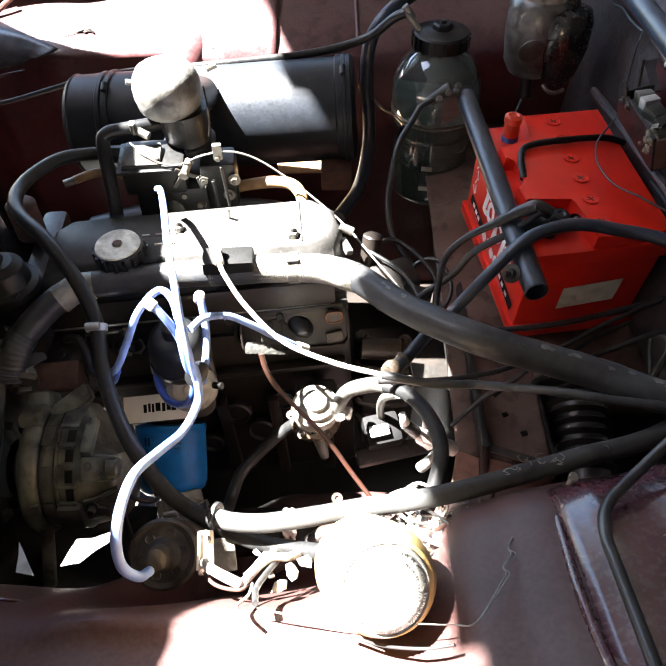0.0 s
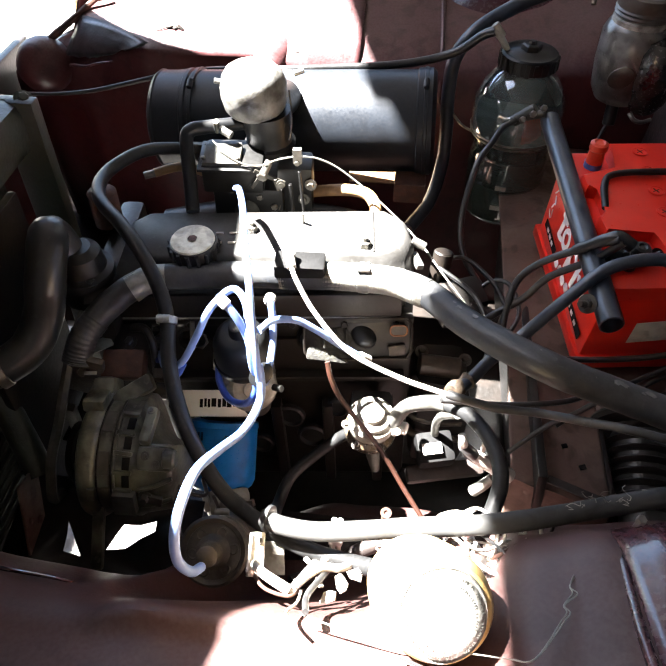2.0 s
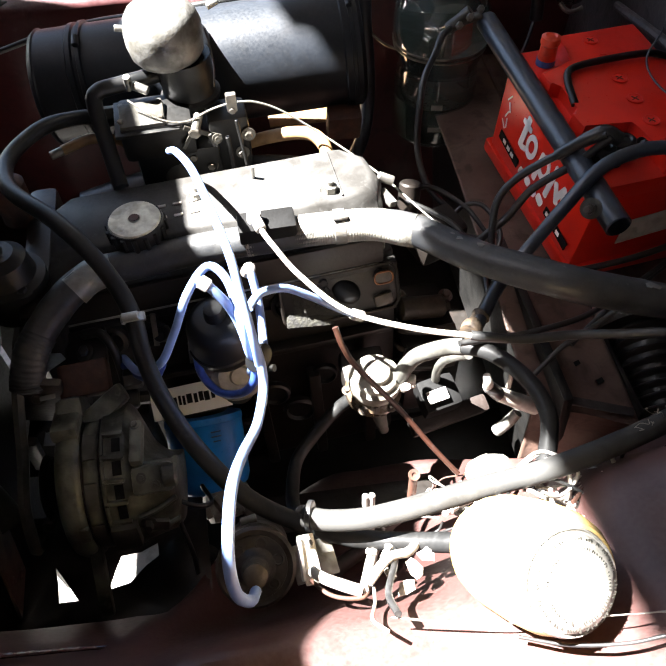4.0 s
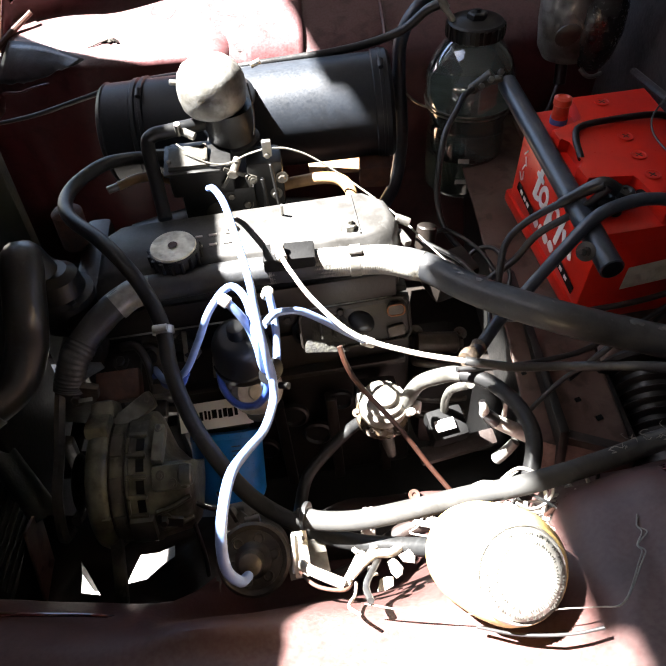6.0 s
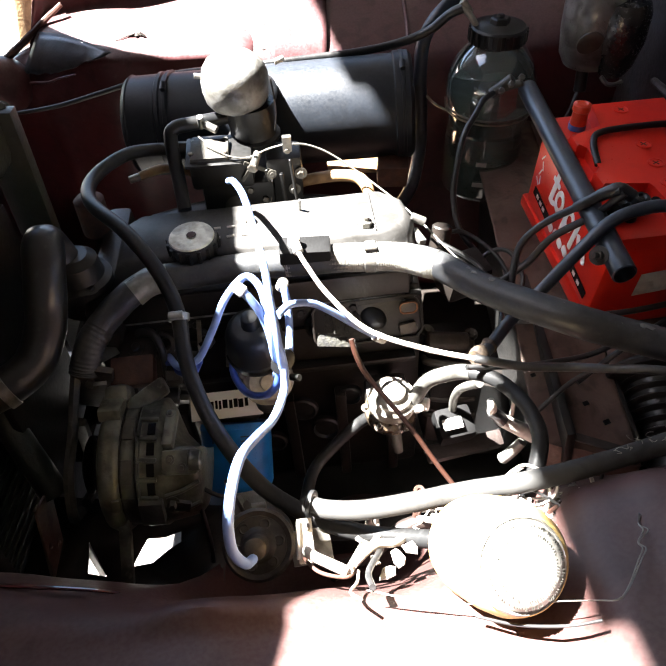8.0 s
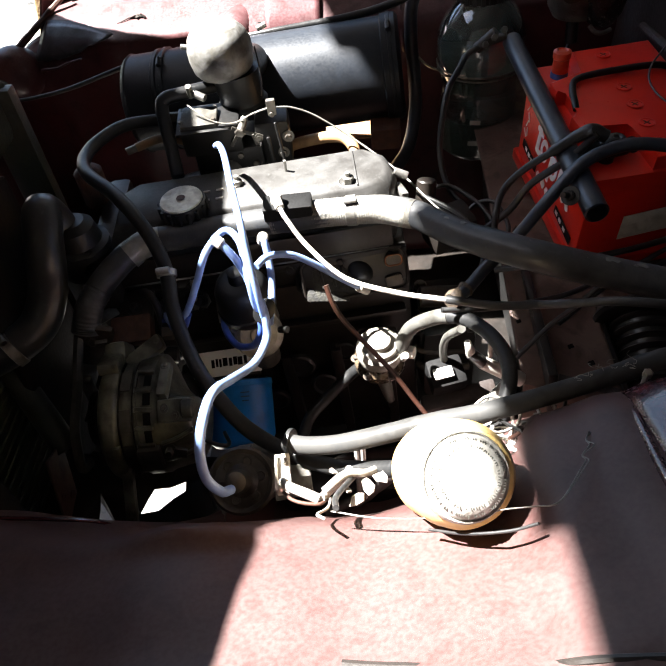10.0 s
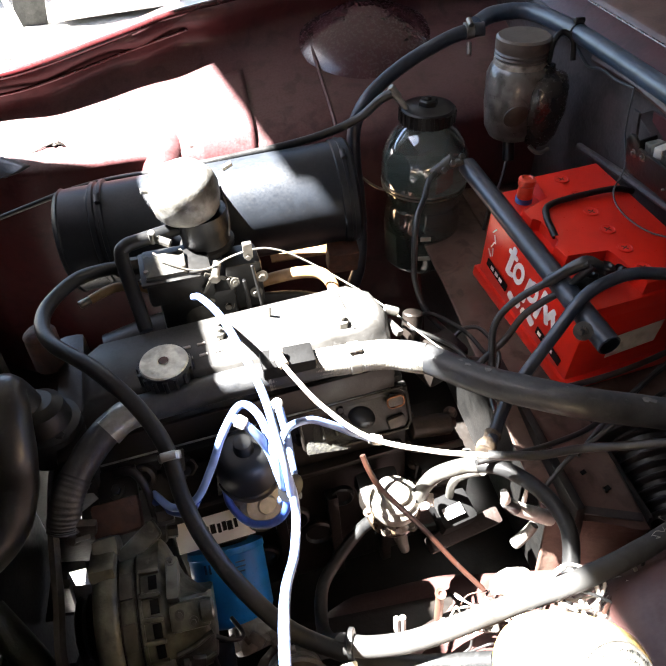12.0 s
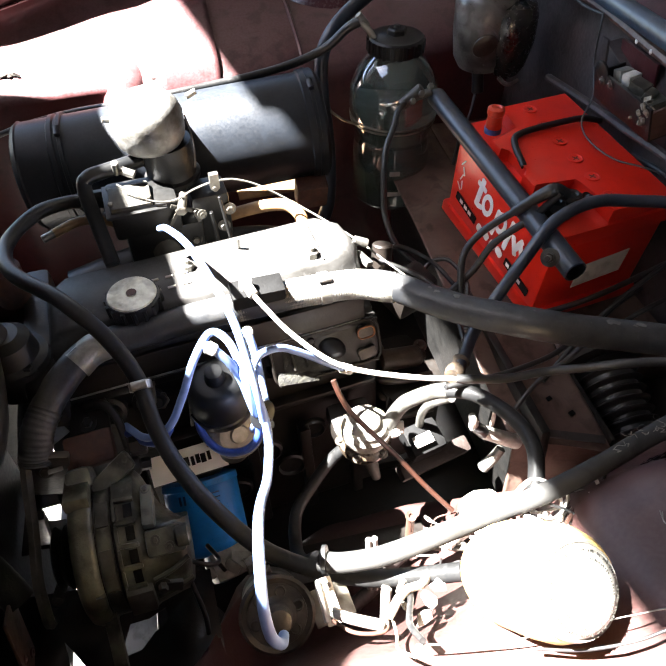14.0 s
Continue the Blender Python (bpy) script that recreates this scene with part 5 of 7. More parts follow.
# ---- oil filter ----
filt = thing("oil_filter", (-0.235, 0.60, 0.60), "blue spin-on oil filter on the engine block", "oil filter")
FA = Vector((0.04, -0.76, -0.65)).normalized()
f0 = Vector((-0.239, 0.626, 0.722))
bm = bmesh.new()
lathe(bm, f0, FA, [(0, 0.044), (0.002, 0.051), (0.010, 0.052), (0.012, 0.0505), (0.086, 0.0505), (0.095, 0.047), (0.101, 0.040), (0.103, 0.02), (0.103, 0)], 44)
canister = part("canister", bm, FILTERBLUE, filt)
FN = (Vector((0.12, -0.45, 0.85)) - FA * Vector((0.12, -0.45, 0.85)).dot(FA)).normalized()
for i, (u, w, h, k) in enumerate(((-0.25, 0.016, 0.0016, 0.020), (-0.25, 0.016, 0.0016, 0.026), (-0.25, 0.012, 0.0016, 0.032), (0.55, 0.004, 0.012, 0.022), (0.68, 0.004, 0.012, 0.022))):
    d = FN * math.cos(u) + FN.cross(FA) * math.sin(u) * -1
    rot = Matrix((FA.cross(d) * -1, FA, d)).transposed().to_4x4()
    bm = bmesh.new()
    box(bm, f0 + FA * k + d * 0.0506, (w * 0.8, h, 0.0008), rot, 0)
    part("print", bm, FILTERPRINT, canister)
bm = bmesh.new()
rod(bm, f0 - FA * 0.03, f0, 0.036, 28)
part("seat", bm, BLOCK, filt)
bm = bmesh.new()
box(bm, (-0.215, 0.52, 0.668), (0.060, 0.04, 0.04), (30, 10, 20), 0.010)
for i in range(5):
    box(bm, (-0.240 + 0.014 * i, 0.503 + 0.006 * (i % 2), 0.688), (0.009, 0.022, 0.014), (30, 25 * i, 20 + 30 * i), 0.003)
single("starter_casting", bm, TIN, "grimy pale casting below the oil filter", "casting")

# ---- fuel pump ----
pump = thing("fuel_pump", (-0.022, 0.565, 0.76), "fuel pump with a pale ribbed lid and amber bowl", "fuel pump")
PX = Vector((0.02, -0.18, 0.98)).normalized()
p0 = Vector((-0.021, 0.572, 0.800))
bm = bmesh.new()
lathe(bm, p0, PX, [(0, 0.022), (0.004, 0.032), (0.010, 0.034), (0.020, 0.034), (0.024, 0.029), (0.034, 0.028)], 32)
part("bowl", bm, AMBER, pump)
for i in range(6):
    a = math.tau * i / 6
    bm = bmesh.new()
    o = Vector((math.cos(a), math.sin(a), 0.18 * math.sin(a))) * 0.032
    bolt(bm, p0 + PX * 0.020 + o, PX, 0.0038, 0.004)
    part("screw", bm, BAKELITE, pump)
bm = bmesh.new()
lathe(bm, p0 + PX * 0.032, PX, [(0, 0.030), (0.004, 0.031), (0.016, 0.030), (0.018, 0.025), (0.024, 0.024), (0.027, 0.016), (0.033, 0.015), (0.036, 0.008), (0.038, 0)], 32)
part("lid", bm, PUMPLID, pump, "off-white ribbed lid")
bm = bmesh.new()
rod(bm, p0 + PX * 0.04 + Vector((0.026, -0.004, 0)), p0 + PX * 0.04 + Vector((0.046, -0.010, 0.002)), 0.0085, 16)
rod(bm, p0 + PX * 0.036 + Vector((0.030, -0.014, 0)), p0 + PX * 0.036 + Vector((0.034, -0.020, 0.012)), 0.005, 12)
part("outlet", bm, WHITEPLASTIC, pump)
bm = bmesh.new()
tube(bm, [p0 + Vector((0, -0.006, 0)), p0 + Vector((0.006, -0.016, -0.02)), p0 + Vector((0.012, -0.026, -0.045))], (0.013, 0.006), 14)
part("priming_lever", bm, DIRTYALU, pump)
bm = bmesh.new()
box(bm, (-0.022, 0.635, 0.770), (0.060, 0.05, 0.034), (20, 0, 4), 0.010)
part("mounting_flange", bm, BLOCK, pump)
bm = bmesh.new()
box(bm, (0.066, 0.580, 0.768), (0.027, 0.016, 0.003), (18, -4, 12), 0.001)
mount = single("mount_sun_patch", bm, WHITEPLASTIC, "small white plate standing in for a sunlit patch on the mount", "mount plate")
bm = bmesh.new()
box(bm, (0.071, 0.594, 0.746), (0.052, 0.046, 0.036), (18, -4, 12), 0.008)
single("engine_mount", bm, INK, "dark engine mount under the plate", "engine mount")
bm = bmesh.new()
box(bm, (0.090, 0.590, 0.700), (0.110, 0.024, 0.030), (24, -4, 12), 0.005)
single("cross_bracket", bm, DARKBROWN, "brown bracket below the loop of hose, darkened in place of shade", "bracket")
for p, q, r, m, lb in (((0.083, 0.500, 0.917), (0.088, 0.500, 0.896), (0.004, 0.006), WHITECABLE, "pale sleeve end"), ((0.102, 0.500, 0.879), (0.150, 0.500, 0.844), (0.008, 0.0095), WHITECABLE, "pale soft sleeve"),
                       ((0.132, 0.500, 0.836), (0.114, 0.500, 0.802), (0.006, 0.0075), ALU, "grey ribbed sleeve"), ((0.107, 0.500, 0.930), (0.111, 0.500, 0.890), (0.0022, 0.0028), WHITECABLE, "pale wire end"),
                       ((0.088, 0.500, 0.896), (0.102, 0.500, 0.879), (0.007, 0.008), RUBBER, "black sleeve")):
    bm = bmesh.new()
    tube(bm, [p, ((p[0] + q[0]) / 2, (p[1] + q[1]) / 2 - 0.002, (p[2] + q[2]) / 2 + 0.002), q], r, 12, 5)
    single("cable_sleeve", bm, m, lb + " by the engine mount", "cable sleeve", "cable sleeves")

# ---- canister on the near fender ----
can = thing("fluid_tank", (0.02, 0.29, 0.94), "yellowed plastic canister with a tarnished embossed tin end", "canister")
K = Vector((0.230, -0.574, 0.785)).normalized()
k1 = Vector((0.0480, 0.2430, 1.0440))
k0 = k1 - K * 0.138
bm = bmesh.new()
lathe(bm, k0 + Vector((0.006, 0.000, 0.000)), K, [(0, 0.0), (0.001, 0.012), (0.006, 0.025), (0.016, 0.0345), (0.030, 0.0405), (0.048, 0.0440), (0.085, 0.0452), (0.106, 0.0440), (0.118, 0.0405), (0.125, 0.0360), (0.127, 0.0300)], 48)
part("body", bm, YELLOW, can)
bm = bmesh.new()
lathe(bm, k0 + K * 0.126, K, [(0, 0.0345), (0.002, 0.0362), (0.006, 0.0362), (0.009, 0.0350), (0.0100, 0.0345), (0.0085, 0.0335), (0.0085, 0.0325), (0.0110, 0.0316), (0.0135, 0.0300), (0.0165, 0.0250), (0.0185, 0.0180), (0.0195, 0.0090), (0.0198, 0.0)], 48)
end = part("embossed_end", bm, TINEND, can, "round tarnished tin end")
KR = K.orthogonal().normalized()
random.seed(9)
for ring, count, up in ((0.0286, 88, 0.1402), (0.0226, 68, 0.1428)):
    for i in range(count):
        if i % 7 == 6 or random.random() < 0.08:
            continue
        a = math.tau * i / count
        d = math.cos(a) * KR + math.sin(a) * K.cross(KR)
        rot = Matrix((K.cross(d), d, K)).transposed().to_4x4()
        bm = bmesh.new()
        box(bm, k0 + K * up + d * (ring + random.uniform(-0.0005, 0.0005)), (random.uniform(0.0005, 0.0010), random.uniform(0.0022, 0.0042), 0.0009), rot @ turn(0, 0, random.uniform(-28, 28)), 0)
        part("embossed_mark", bm, TINMARK, end)

# ---- wires and scraps on the near fender ----
random.seed(5)
WIREMATS = [(WHITECABLE, "pale"), (RUST, "brown"), (RUBBER, "black"), (WHITEPLASTIC, "white"), (WHITECABLE, "pale")]
for i in range(16):
    c = Vector((0.105 + random.uniform(-0.03, 0.03), 0.345 + random.uniform(-0.02, 0.02), 0.955 + random.uniform(-0.01, 0.01)))
    pts = []
    r0 = random.uniform(0.018, 0.038)
    a0_ = random.uniform(0, 6.28)
    for k in range(7):
        a = a0_ + k * random.uniform(0.5, 0.95)
        pts.append(c + Vector((r0 * math.cos(a), 0.75 * r0 * math.sin(a), 0.010 * math.sin(2 * a) + random.uniform(-0.006, 0.008))))
    m, nm = WIREMATS[i % 5]
    hose("tangled_wire", pts, random.uniform(0.0012, 0.002), m, nm + " wire in the tangle behind the canister", "wire", 6, 5, 0, "tangled wires")
for i in range(11):
    x = random.uniform(0.02, 0.115)
    y = random.uniform(0.40, 0.47) - 0.25 * max(0, -x)
    z = 0.756 + 0.40 * max(0, x - 0.05)
    m, nm = WIREMATS[(i * 3) % 5]
    pts = [(x, y, z)]
    for k in range(4):
        pts.append((pts[-1][0] + random.uniform(-0.022, 0.03), pts[-1][1] + random.uniform(-0.016, 0.012), z + random.uniform(0.0, 0.03)))
    hose("loose_wire", pts, random.uniform(0.0009, 0.0016), m, nm + " loose wire lying on the fender rail", "wire", 7, 5, 0, "loose wires")
for i in range(10):
    x = 0.012 + 0.012 * i + random.uniform(-0.006, 0.006)
    y = 0.450 + random.uniform(-0.008, 0.008)
    bm = bmesh.new()
    a = random.uniform(-50, 50)
    d = Vector((math.sin(radians(a)), -0.5, 0.7)).normalized()
    q = Vector((x, y, 0.742 + 0.25 * max(0, x - 0.07)))
    r = random.uniform(0.0035, 0.0055)
    tall = (0.790 + random.uniform(-0.008, 0.008) - q.z) / d.z
    rod(bm, q, q + d * tall, r, 12, 0.3)
    rod(bm, q + d * (tall - 0.016), q + d * (tall - 0.011), r * 1.25, 12, 0.2)
    single("wire_connector", bm, (WHITEPLASTIC, WHITECABLE, DIRTYALU)[i % 3], "pale crimp connector standing among the wires", "connector", "wire connectors")
hose("wiring_loom", [(-0.100, 0.385, 0.735), (-0.055, 0.414, 0.724), (-0.02, 0.440, 0.728), (0.01, 0.452, 0.735), (0.05, 0.455, 0.740), (0.09, 0.452, 0.750), (0.13, 0.450, 0.795)], 0.010, DARKBROWN, "dirt-covered wiring loom under the hose", "loom", 12, 6, 0.15)
bm = bmesh.new()
for dx in (-0.0035, 0.0035):
    rod(bm, (-0.051 + dx, 0.412, 0.722), (-0.049 + dx, 0.434, 0.816), 0.0036, 10, 0.4)
box(bm, (-0.050, 0.425, 0.778), (0.017, 0.007, 0.012), (-14, 0, 0), 0.002)
single("wire_connector", bm, WHITECABLE, "upright pale two-pronged connector behind the hose", "connector", "wire connectors")
for i in range(12):
    x = random.uniform(-0.075, -0.005) if i % 3 else random.uniform(0.04, 0.10)
    y, z = (random.uniform(0.285, 0.335), 0.918 + random.uniform(0, 0.012)) if i % 3 else (random.uniform(0.41, 0.44), 0.775 + random.uniform(0, 0.01))
    n = random.randint(5, 7)
    rr = random.uniform(0.006, 0.013)
    outline = [(rr * random.uniform(0.5, 1.3) * math.cos(math.tau * k / n), 0.6 * rr * random.uniform(0.5, 1.3) * math.sin(math.tau * k / n)) for k in range(n)]
    bm = bmesh.new()
    prism(bm, outline, Matrix.Translation((x, y, z)) @ turn(random.uniform(-35, 35), random.uniform(-30, 30), random.uniform(0, 180)), 0.002, 0.0005)
    single("torn_scrap", bm, SCRAP, "torn dirty-white scrap of insulation among the wires", "scrap", "scraps among the wires")
bm = bmesh.new()
lathe(bm, (0.096, 0.462, 0.778), (0.1, -0.3, 1), [(0, 0.010), (0.003, 0.026), (0.012, 0.030), (0.020, 0.022), (0.024, 0.008), (0.025, 0)], 26, 0.6)
for v in bm.verts:
    v.co += Vector((0.6, 0.6, 0.8)) * 0.007 * noise.noise(v.co * 70) + Vector((0.5, 0.2, 0.3)) * 0.006 * noise.noise(v.co * 28)
single("crumpled_rag", bm, WHITECABLE, "crumpled dirty-white rag lying among the wires", "rag", sharp=50)
bm = bmesh.new()
rod(bm, (0.0075, 0.457, 0.740), (0.008, 0.462, 0.792), 0.0050, 14)
lathe(bm, (0.008, 0.462, 0.792), (0.1, -0.4, 0.9), [(0, 0.0055), (0.001, 0.007), (0.003, 0.0065), (0.0025, 0.003), (0.0005, 0.002)], 16)
single("pipe_stub", bm, RUST, "open rusty pipe stub", "pipe stub")
WIRES = [
    ([(-0.119, 0.322, 0.919), (-0.110, 0.312, 0.925), (-0.096, 0.303, 0.929), (-0.081, 0.297, 0.926)], (0.0046, 0.0052), WHITECABLE, "pale sheathed wire from the coil connector"),
    ([(-0.079, 0.298, 0.926), (-0.073, 0.314, 0.912), (-0.064, 0.338, 0.893), (-0.058, 0.352, 0.880)], (0.0040, 0.0056), WHITECABLE, "pale sheathed wire slanting up behind the coil"),
    ([(-0.121, 0.316, 0.914), (-0.108, 0.300, 0.922), (-0.094, 0.293, 0.926), (-0.080, 0.292, 0.926), (-0.074, 0.300, 0.920)], 0.0018, RUST, "thin red-brown wire from the coil connector"),
    ([(-0.070, 0.300, 0.922), (-0.072, 0.285, 0.93), (-0.078, 0.265, 0.955), (-0.070, 0.25, 0.975)], 0.0014, WHITECABLE, "thin pale wire end by the coil"),
    ([(-0.045, 0.34, 0.90), (-0.05, 0.315, 0.93), (-0.062, 0.285, 0.95), (-0.06, 0.262, 0.97)], 0.0030, RUBBER, "short black wire behind the canister"),
    ([(-0.02, 0.345, 0.905), (-0.035, 0.325, 0.925), (-0.055, 0.318, 0.935), (-0.075, 0.300, 0.935)], 0.0042, WHITECABLE, "pale sheathed wire behind the canister"),
    ([(-0.065, 0.262, 0.965), (-0.030, 0.252, 0.970), (0.010, 0.240, 0.988), (0.053, 0.232, 1.006), (0.076, 0.225, 1.026), (0.094, 0.221, 1.036), (0.112, 0.221, 1.042), (0.136, 0.253, 1.034),
      (0.142, 0.262, 1.032), (0.141, 0.268, 1.030), (0.150, 0.280, 1.026), (0.150, 0.288, 1.022), (0.160, 0.307, 1.012)], 0.0005, TIN, "thin dusty wire laid along the fender"),
    ([(0.018, 0.230, 0.988), (0.045, 0.216, 1.006), (0.075, 0.208, 1.024), (0.095, 0.206, 1.038)], 0.0013, RUBBER, "short black wire laid along the fender"),
    ([(0.36, 0.43, 1.03), (0.31, 0.378, 1.068), (0.265, 0.343, 1.055), (0.228, 0.310, 1.058), (0.214, 0.280, 1.066), (0.213, 0.24, 1.074), (0.213, 0.20, 1.082), (0.212, 0.15, 1.094)], 0.005, RUBBER, "oily black cable over the suspension tower"),
]
for pts, r, m, lb in WIRES:
    hose("wire", pts, r, m, lb, "wire", 8, 6, 0, "fender wires")
    if r == 0.0005:
        hose("wire", [(p[0] + 0.0022 * math.sin(9 * k) + 0.002, p[1], p[2]) for k, p in enumerate(pts)], r, m, lb, "wire", 8, 6, 0, "fender wires")
bm = bmesh.new()
tube(bm, [(0.200, 0.368, 0.962), (0.199, 0.346, 1.000), (0.195, 0.315, 1.021), (0.192, 0.28, 1.035), (0.190, 0.24, 1.049), (0.192, 0.19, 1.064), (0.198, 0.14, 1.082)], 0.0045, 10, 8)
tube(bm, [(0.214, 0.360, 0.986), (0.215, 0.335, 1.014), (0.222, 0.30, 1.036), (0.226, 0.26, 1.052)], 0.003, 8, 8)
single("weld_seam", bm, PURPLE, "raised dark maroon seam on the suspension tower", "seam", kind="structure")
bm = bmesh.new()
rod(bm, (0.218, 0.356, 0.998), (0.217, 0.353, 1.022), 0.0025, 10)
bolt(bm, (0.217, 0.353, 1.020), (0, -0.2, 1), 0.0045, 0.006, False)
single("fender_bolt", bm, ZINC, "bright hexagon bolt on the suspension tower", "bolt")
bm = bmesh.new()
tube(bm, [(-0.05, 0.123, 1.003), (-0.0165, 0.118, 1.012), (0.064, 0.1055, 1.045), (0.11, 0.099, 1.078), (0.20, 0.09, 1.108)], 0.003, 8, 10)
single("fender_groove", bm, BLOCK, "dark seam along the fender edge", "seam", kind="structure")
bm = bmesh.new()
lathe(bm, (0.335, 0.29, 1.064), (0.05, -0.25, 1), [(0, 0.030), (0.006, 0.030), (0.008, 0.026), (0.004, 0.024)], 28)
single("tower_grommet", bm, BLOCK, "dark round grommet on the suspension tower", "grommet")

# ---- rubber boot in the shelf ----
boot = thing("rubber_boot", (0.315, 0.53, 0.775), "black ribbed rubber boot in the dark well", "rubber boot")
BX = Vector((-0.02, -0.90, -0.28)).normalized()
boot0 = Vector((0.325, 0.606, 0.830))
bm = bmesh.new()
lathe(bm, boot0, BX, [(0, 0.035), (0.13, 0.029), (0.135, 0.0)], 28)
part("core", bm, RUBBER, boot)
for i in range(8):
    bm = bmesh.new()
    lathe(bm, boot0 + BX * (0.006 + 0.0145 * i), BX, [(0, 0.033), (0.002, 0.0405 - 0.0005 * i), (0.0040, 0.042 - 0.0005 * i), (0.006, 0.0405 - 0.0005 * i), (0.0085, 0.033)], 32)
    part("rib", bm, BLOCK, boot)
bm = bmesh.new()
lathe(bm, boot0 - BX * 0.008, BX, [(0, 0.058), (0.004, 0.060), (0.010, 0.058), (0.012, 0.045)], 32)
part("collar", bm, BLOCK, boot)
# bent edge strip, square holes and fibres on the brown panel
bm = bmesh.new()
box(bm, (0.235, 0.500, 0.826), (0.075, 0.010, 0.004), (14, 10, -14), 0.001)
single("shelf_edge_strip", bm, FIREGREY, "bent grey strip along the edge of the brown shelf", "strip")
for x, y, w in ((0.246, 0.535, 0.008), (0.225, 0.560, 0.007), (0.19, 0.545, 0.005), (0.165, 0.60, 0.006)):
    bm = bmesh.new()
    box(bm, (x, y, 0.8215 + 0.25 * (y - 0.53) + 0.0035), (w, w * 0.8, 0.003), (14, 0, 20), 0.0008)
    single("shelf_hole", bm, INK, "small dark punched hole in the brown shelf", "hole", "shelf holes", "structure")
random.seed(8)
for i in range(16):
    u = random.random()
    q = Vector((0.165, 0.376, 0.979)).lerp(Vector((0.27, 0.402, 0.991)), u) + Vector((0, random.uniform(-0.002, 0.006), 0.0105))
    pts = [q]
    for k in range(3):
        pts.append(pts[-1] + Vector((random.uniform(-0.006, 0.007), random.uniform(-0.004, 0.005), random.uniform(-0.001, 0.002))))
    hose("fibre", pts, 0.00028, SCRAP, "pale fibre stuck to the black hose", "fibre", 5, 3, 0, "fibres on the hose")

# ---- carburettor ----
carb = thing("carburettor", (-0.235, 0.86, 0.94), "grimy carburettor with a rounded aluminium air elbow", "carburettor")
bm = bmesh.new()
box(bm, (-0.243, 0.852, 1.015), (0.085, 0.070, 0.045), (0, 0, 5), 0.006)
body = part("float_bowl", bm, SOOT, carb)
bm = bmesh.new()
box(bm, (-0.252, 0.844, 1.034), (0.075, 0.064, 0.005), (6, 0, 5), 0.002)
part("bowl_flange", bm, SOOT, carb)
for k in range(3):
    bm = bmesh.new()
    bolt(bm, (-0.286, 0.838 + 0.012 * k, 1.020 - 0.012 * k), (-1, -0.3, 0.2), 0.004, 0.005)
    part("side_screw", bm, STEEL, body)
bm = bmesh.new()
lathe(bm, (-0.225, 0.824, 0.962), (0, -1, 0.15), [(0, 0.018), (0.004, 0.018), (0.006, 0.014), (0.008, 0.006), (0.010, 0)], 20)
part("pump_cover", bm, DIRTYALU, body)
bm = bmesh.new()
box(bm, (-0.225, 0.862, 0.965), (0.100, 0.080, 0.065), (0, 0, 5), 0.008)
part("throttle_body", bm, SOOT, carb)
bm = bmesh.new()
box(bm, (-0.16, 0.868, 0.985), (0.05, 0.05, 0.075), (0, 0, 5), 0.008)
part("choke_body", bm, SOOT, carb)
bm = bmesh.new()
box(bm, (-0.256, 0.838, 1.040), (0.052, 0.042, 0.008), (8, 0, 5), 0.003)
part("float_lid", bm, DIRTYALU, body, "tarnished float chamber lid")
for x, y in ((-0.279, 0.822), (-0.233, 0.826), (-0.281, 0.855), (-0.236, 0.86)):
    bm = bmesh.new()
    bolt(bm, (x, y, 1.042), (0, -0.1, 1), 0.0035, 0.003, False)
    part("lid_screw", bm, STEEL, body)
bm = bmesh.new()
EX = Vector((-0.05, -0.02, 1)).normalized()
lathe(bm, Vector((-0.214, 0.895, 1.030)) + EX * 0.046, EX, [(0, 0.030), (0.004, 0.0365), (0.012, 0.0425), (0.028, 0.0448), (0.042, 0.0445), (0.055, 0.0412), (0.065, 0.0330), (0.071, 0.019), (0.0725, 0)], 44)
for v in bm.verts:
    v.co += (v.co - Vector((-0.215, 0.895, 1.075))) * 0.035 * noise.noise(v.co * 38)
elbow = part("air_elbow", bm, ALU, carb, "pale cast aluminium air elbow", sharp=60)
bm = bmesh.new()
lathe(bm, (-0.200, 0.893, 1.028), EX, [(0, 0.036), (0.006, 0.037), (0.009, 0.033), (0.022, 0.032), (0.026, 0.0335), (0.054, 0.0335)], 40)
part("elbow_base", bm, SOOT, carb, "dark neck under the air elbow")
bm = bmesh.new()
rod(bm, (-0.207, 0.915, 1.075), (-0.20, 1.02, 1.035), 0.027, 28)
part("elbow_neck", bm, SOOT, elbow)
bm = bmesh.new()
tube(bm, [(-0.172, 0.905, 1.106), (-0.168, 0.892, 1.090), (-0.167, 0.885, 1.066), (-0.170, 0.880, 1.045)], 0.0012, 6)
part("clip_wire", bm, STEEL, elbow)
for x, y, z, d in ((-0.258, 0.895, 1.116, (-1, -0.1, 0.2)), (-0.166, 0.915, 1.125, (0.9, 0.3, 0.3))):
    bm = bmesh.new()
    rod(bm, (x, y, z), Vector((x, y, z)) + Vector(d).normalized() * 0.014, 0.004, 10)
    box(bm, Vector((x, y, z)) + Vector(d).normalized() * 0.010, (0.006, 0.006, 0.003), (0, 20, 10), 0.0008)
    part("clip", bm, ZINC, elbow)
bm = bmesh.new()
box(bm, (-0.150, 0.826, 1.055), (0.012, 0.008, 0.022), (0, 0, 5), 0.0015)
rod(bm, (-0.150, 0.82, 1.046), (-0.150, 0.836, 1.046), 0.0038, 12)
part("cable_stop", bm, STEEL, carb)
bm = bmesh.new()
tube(bm, [(-0.268, 0.840, 1.060), (-0.235, 0.822, 1.044), (-0.205, 0.818, 1.040), (-0.175, 0.822, 1.050), (-0.150, 0.824, 1.056)], 0.0013, 6)
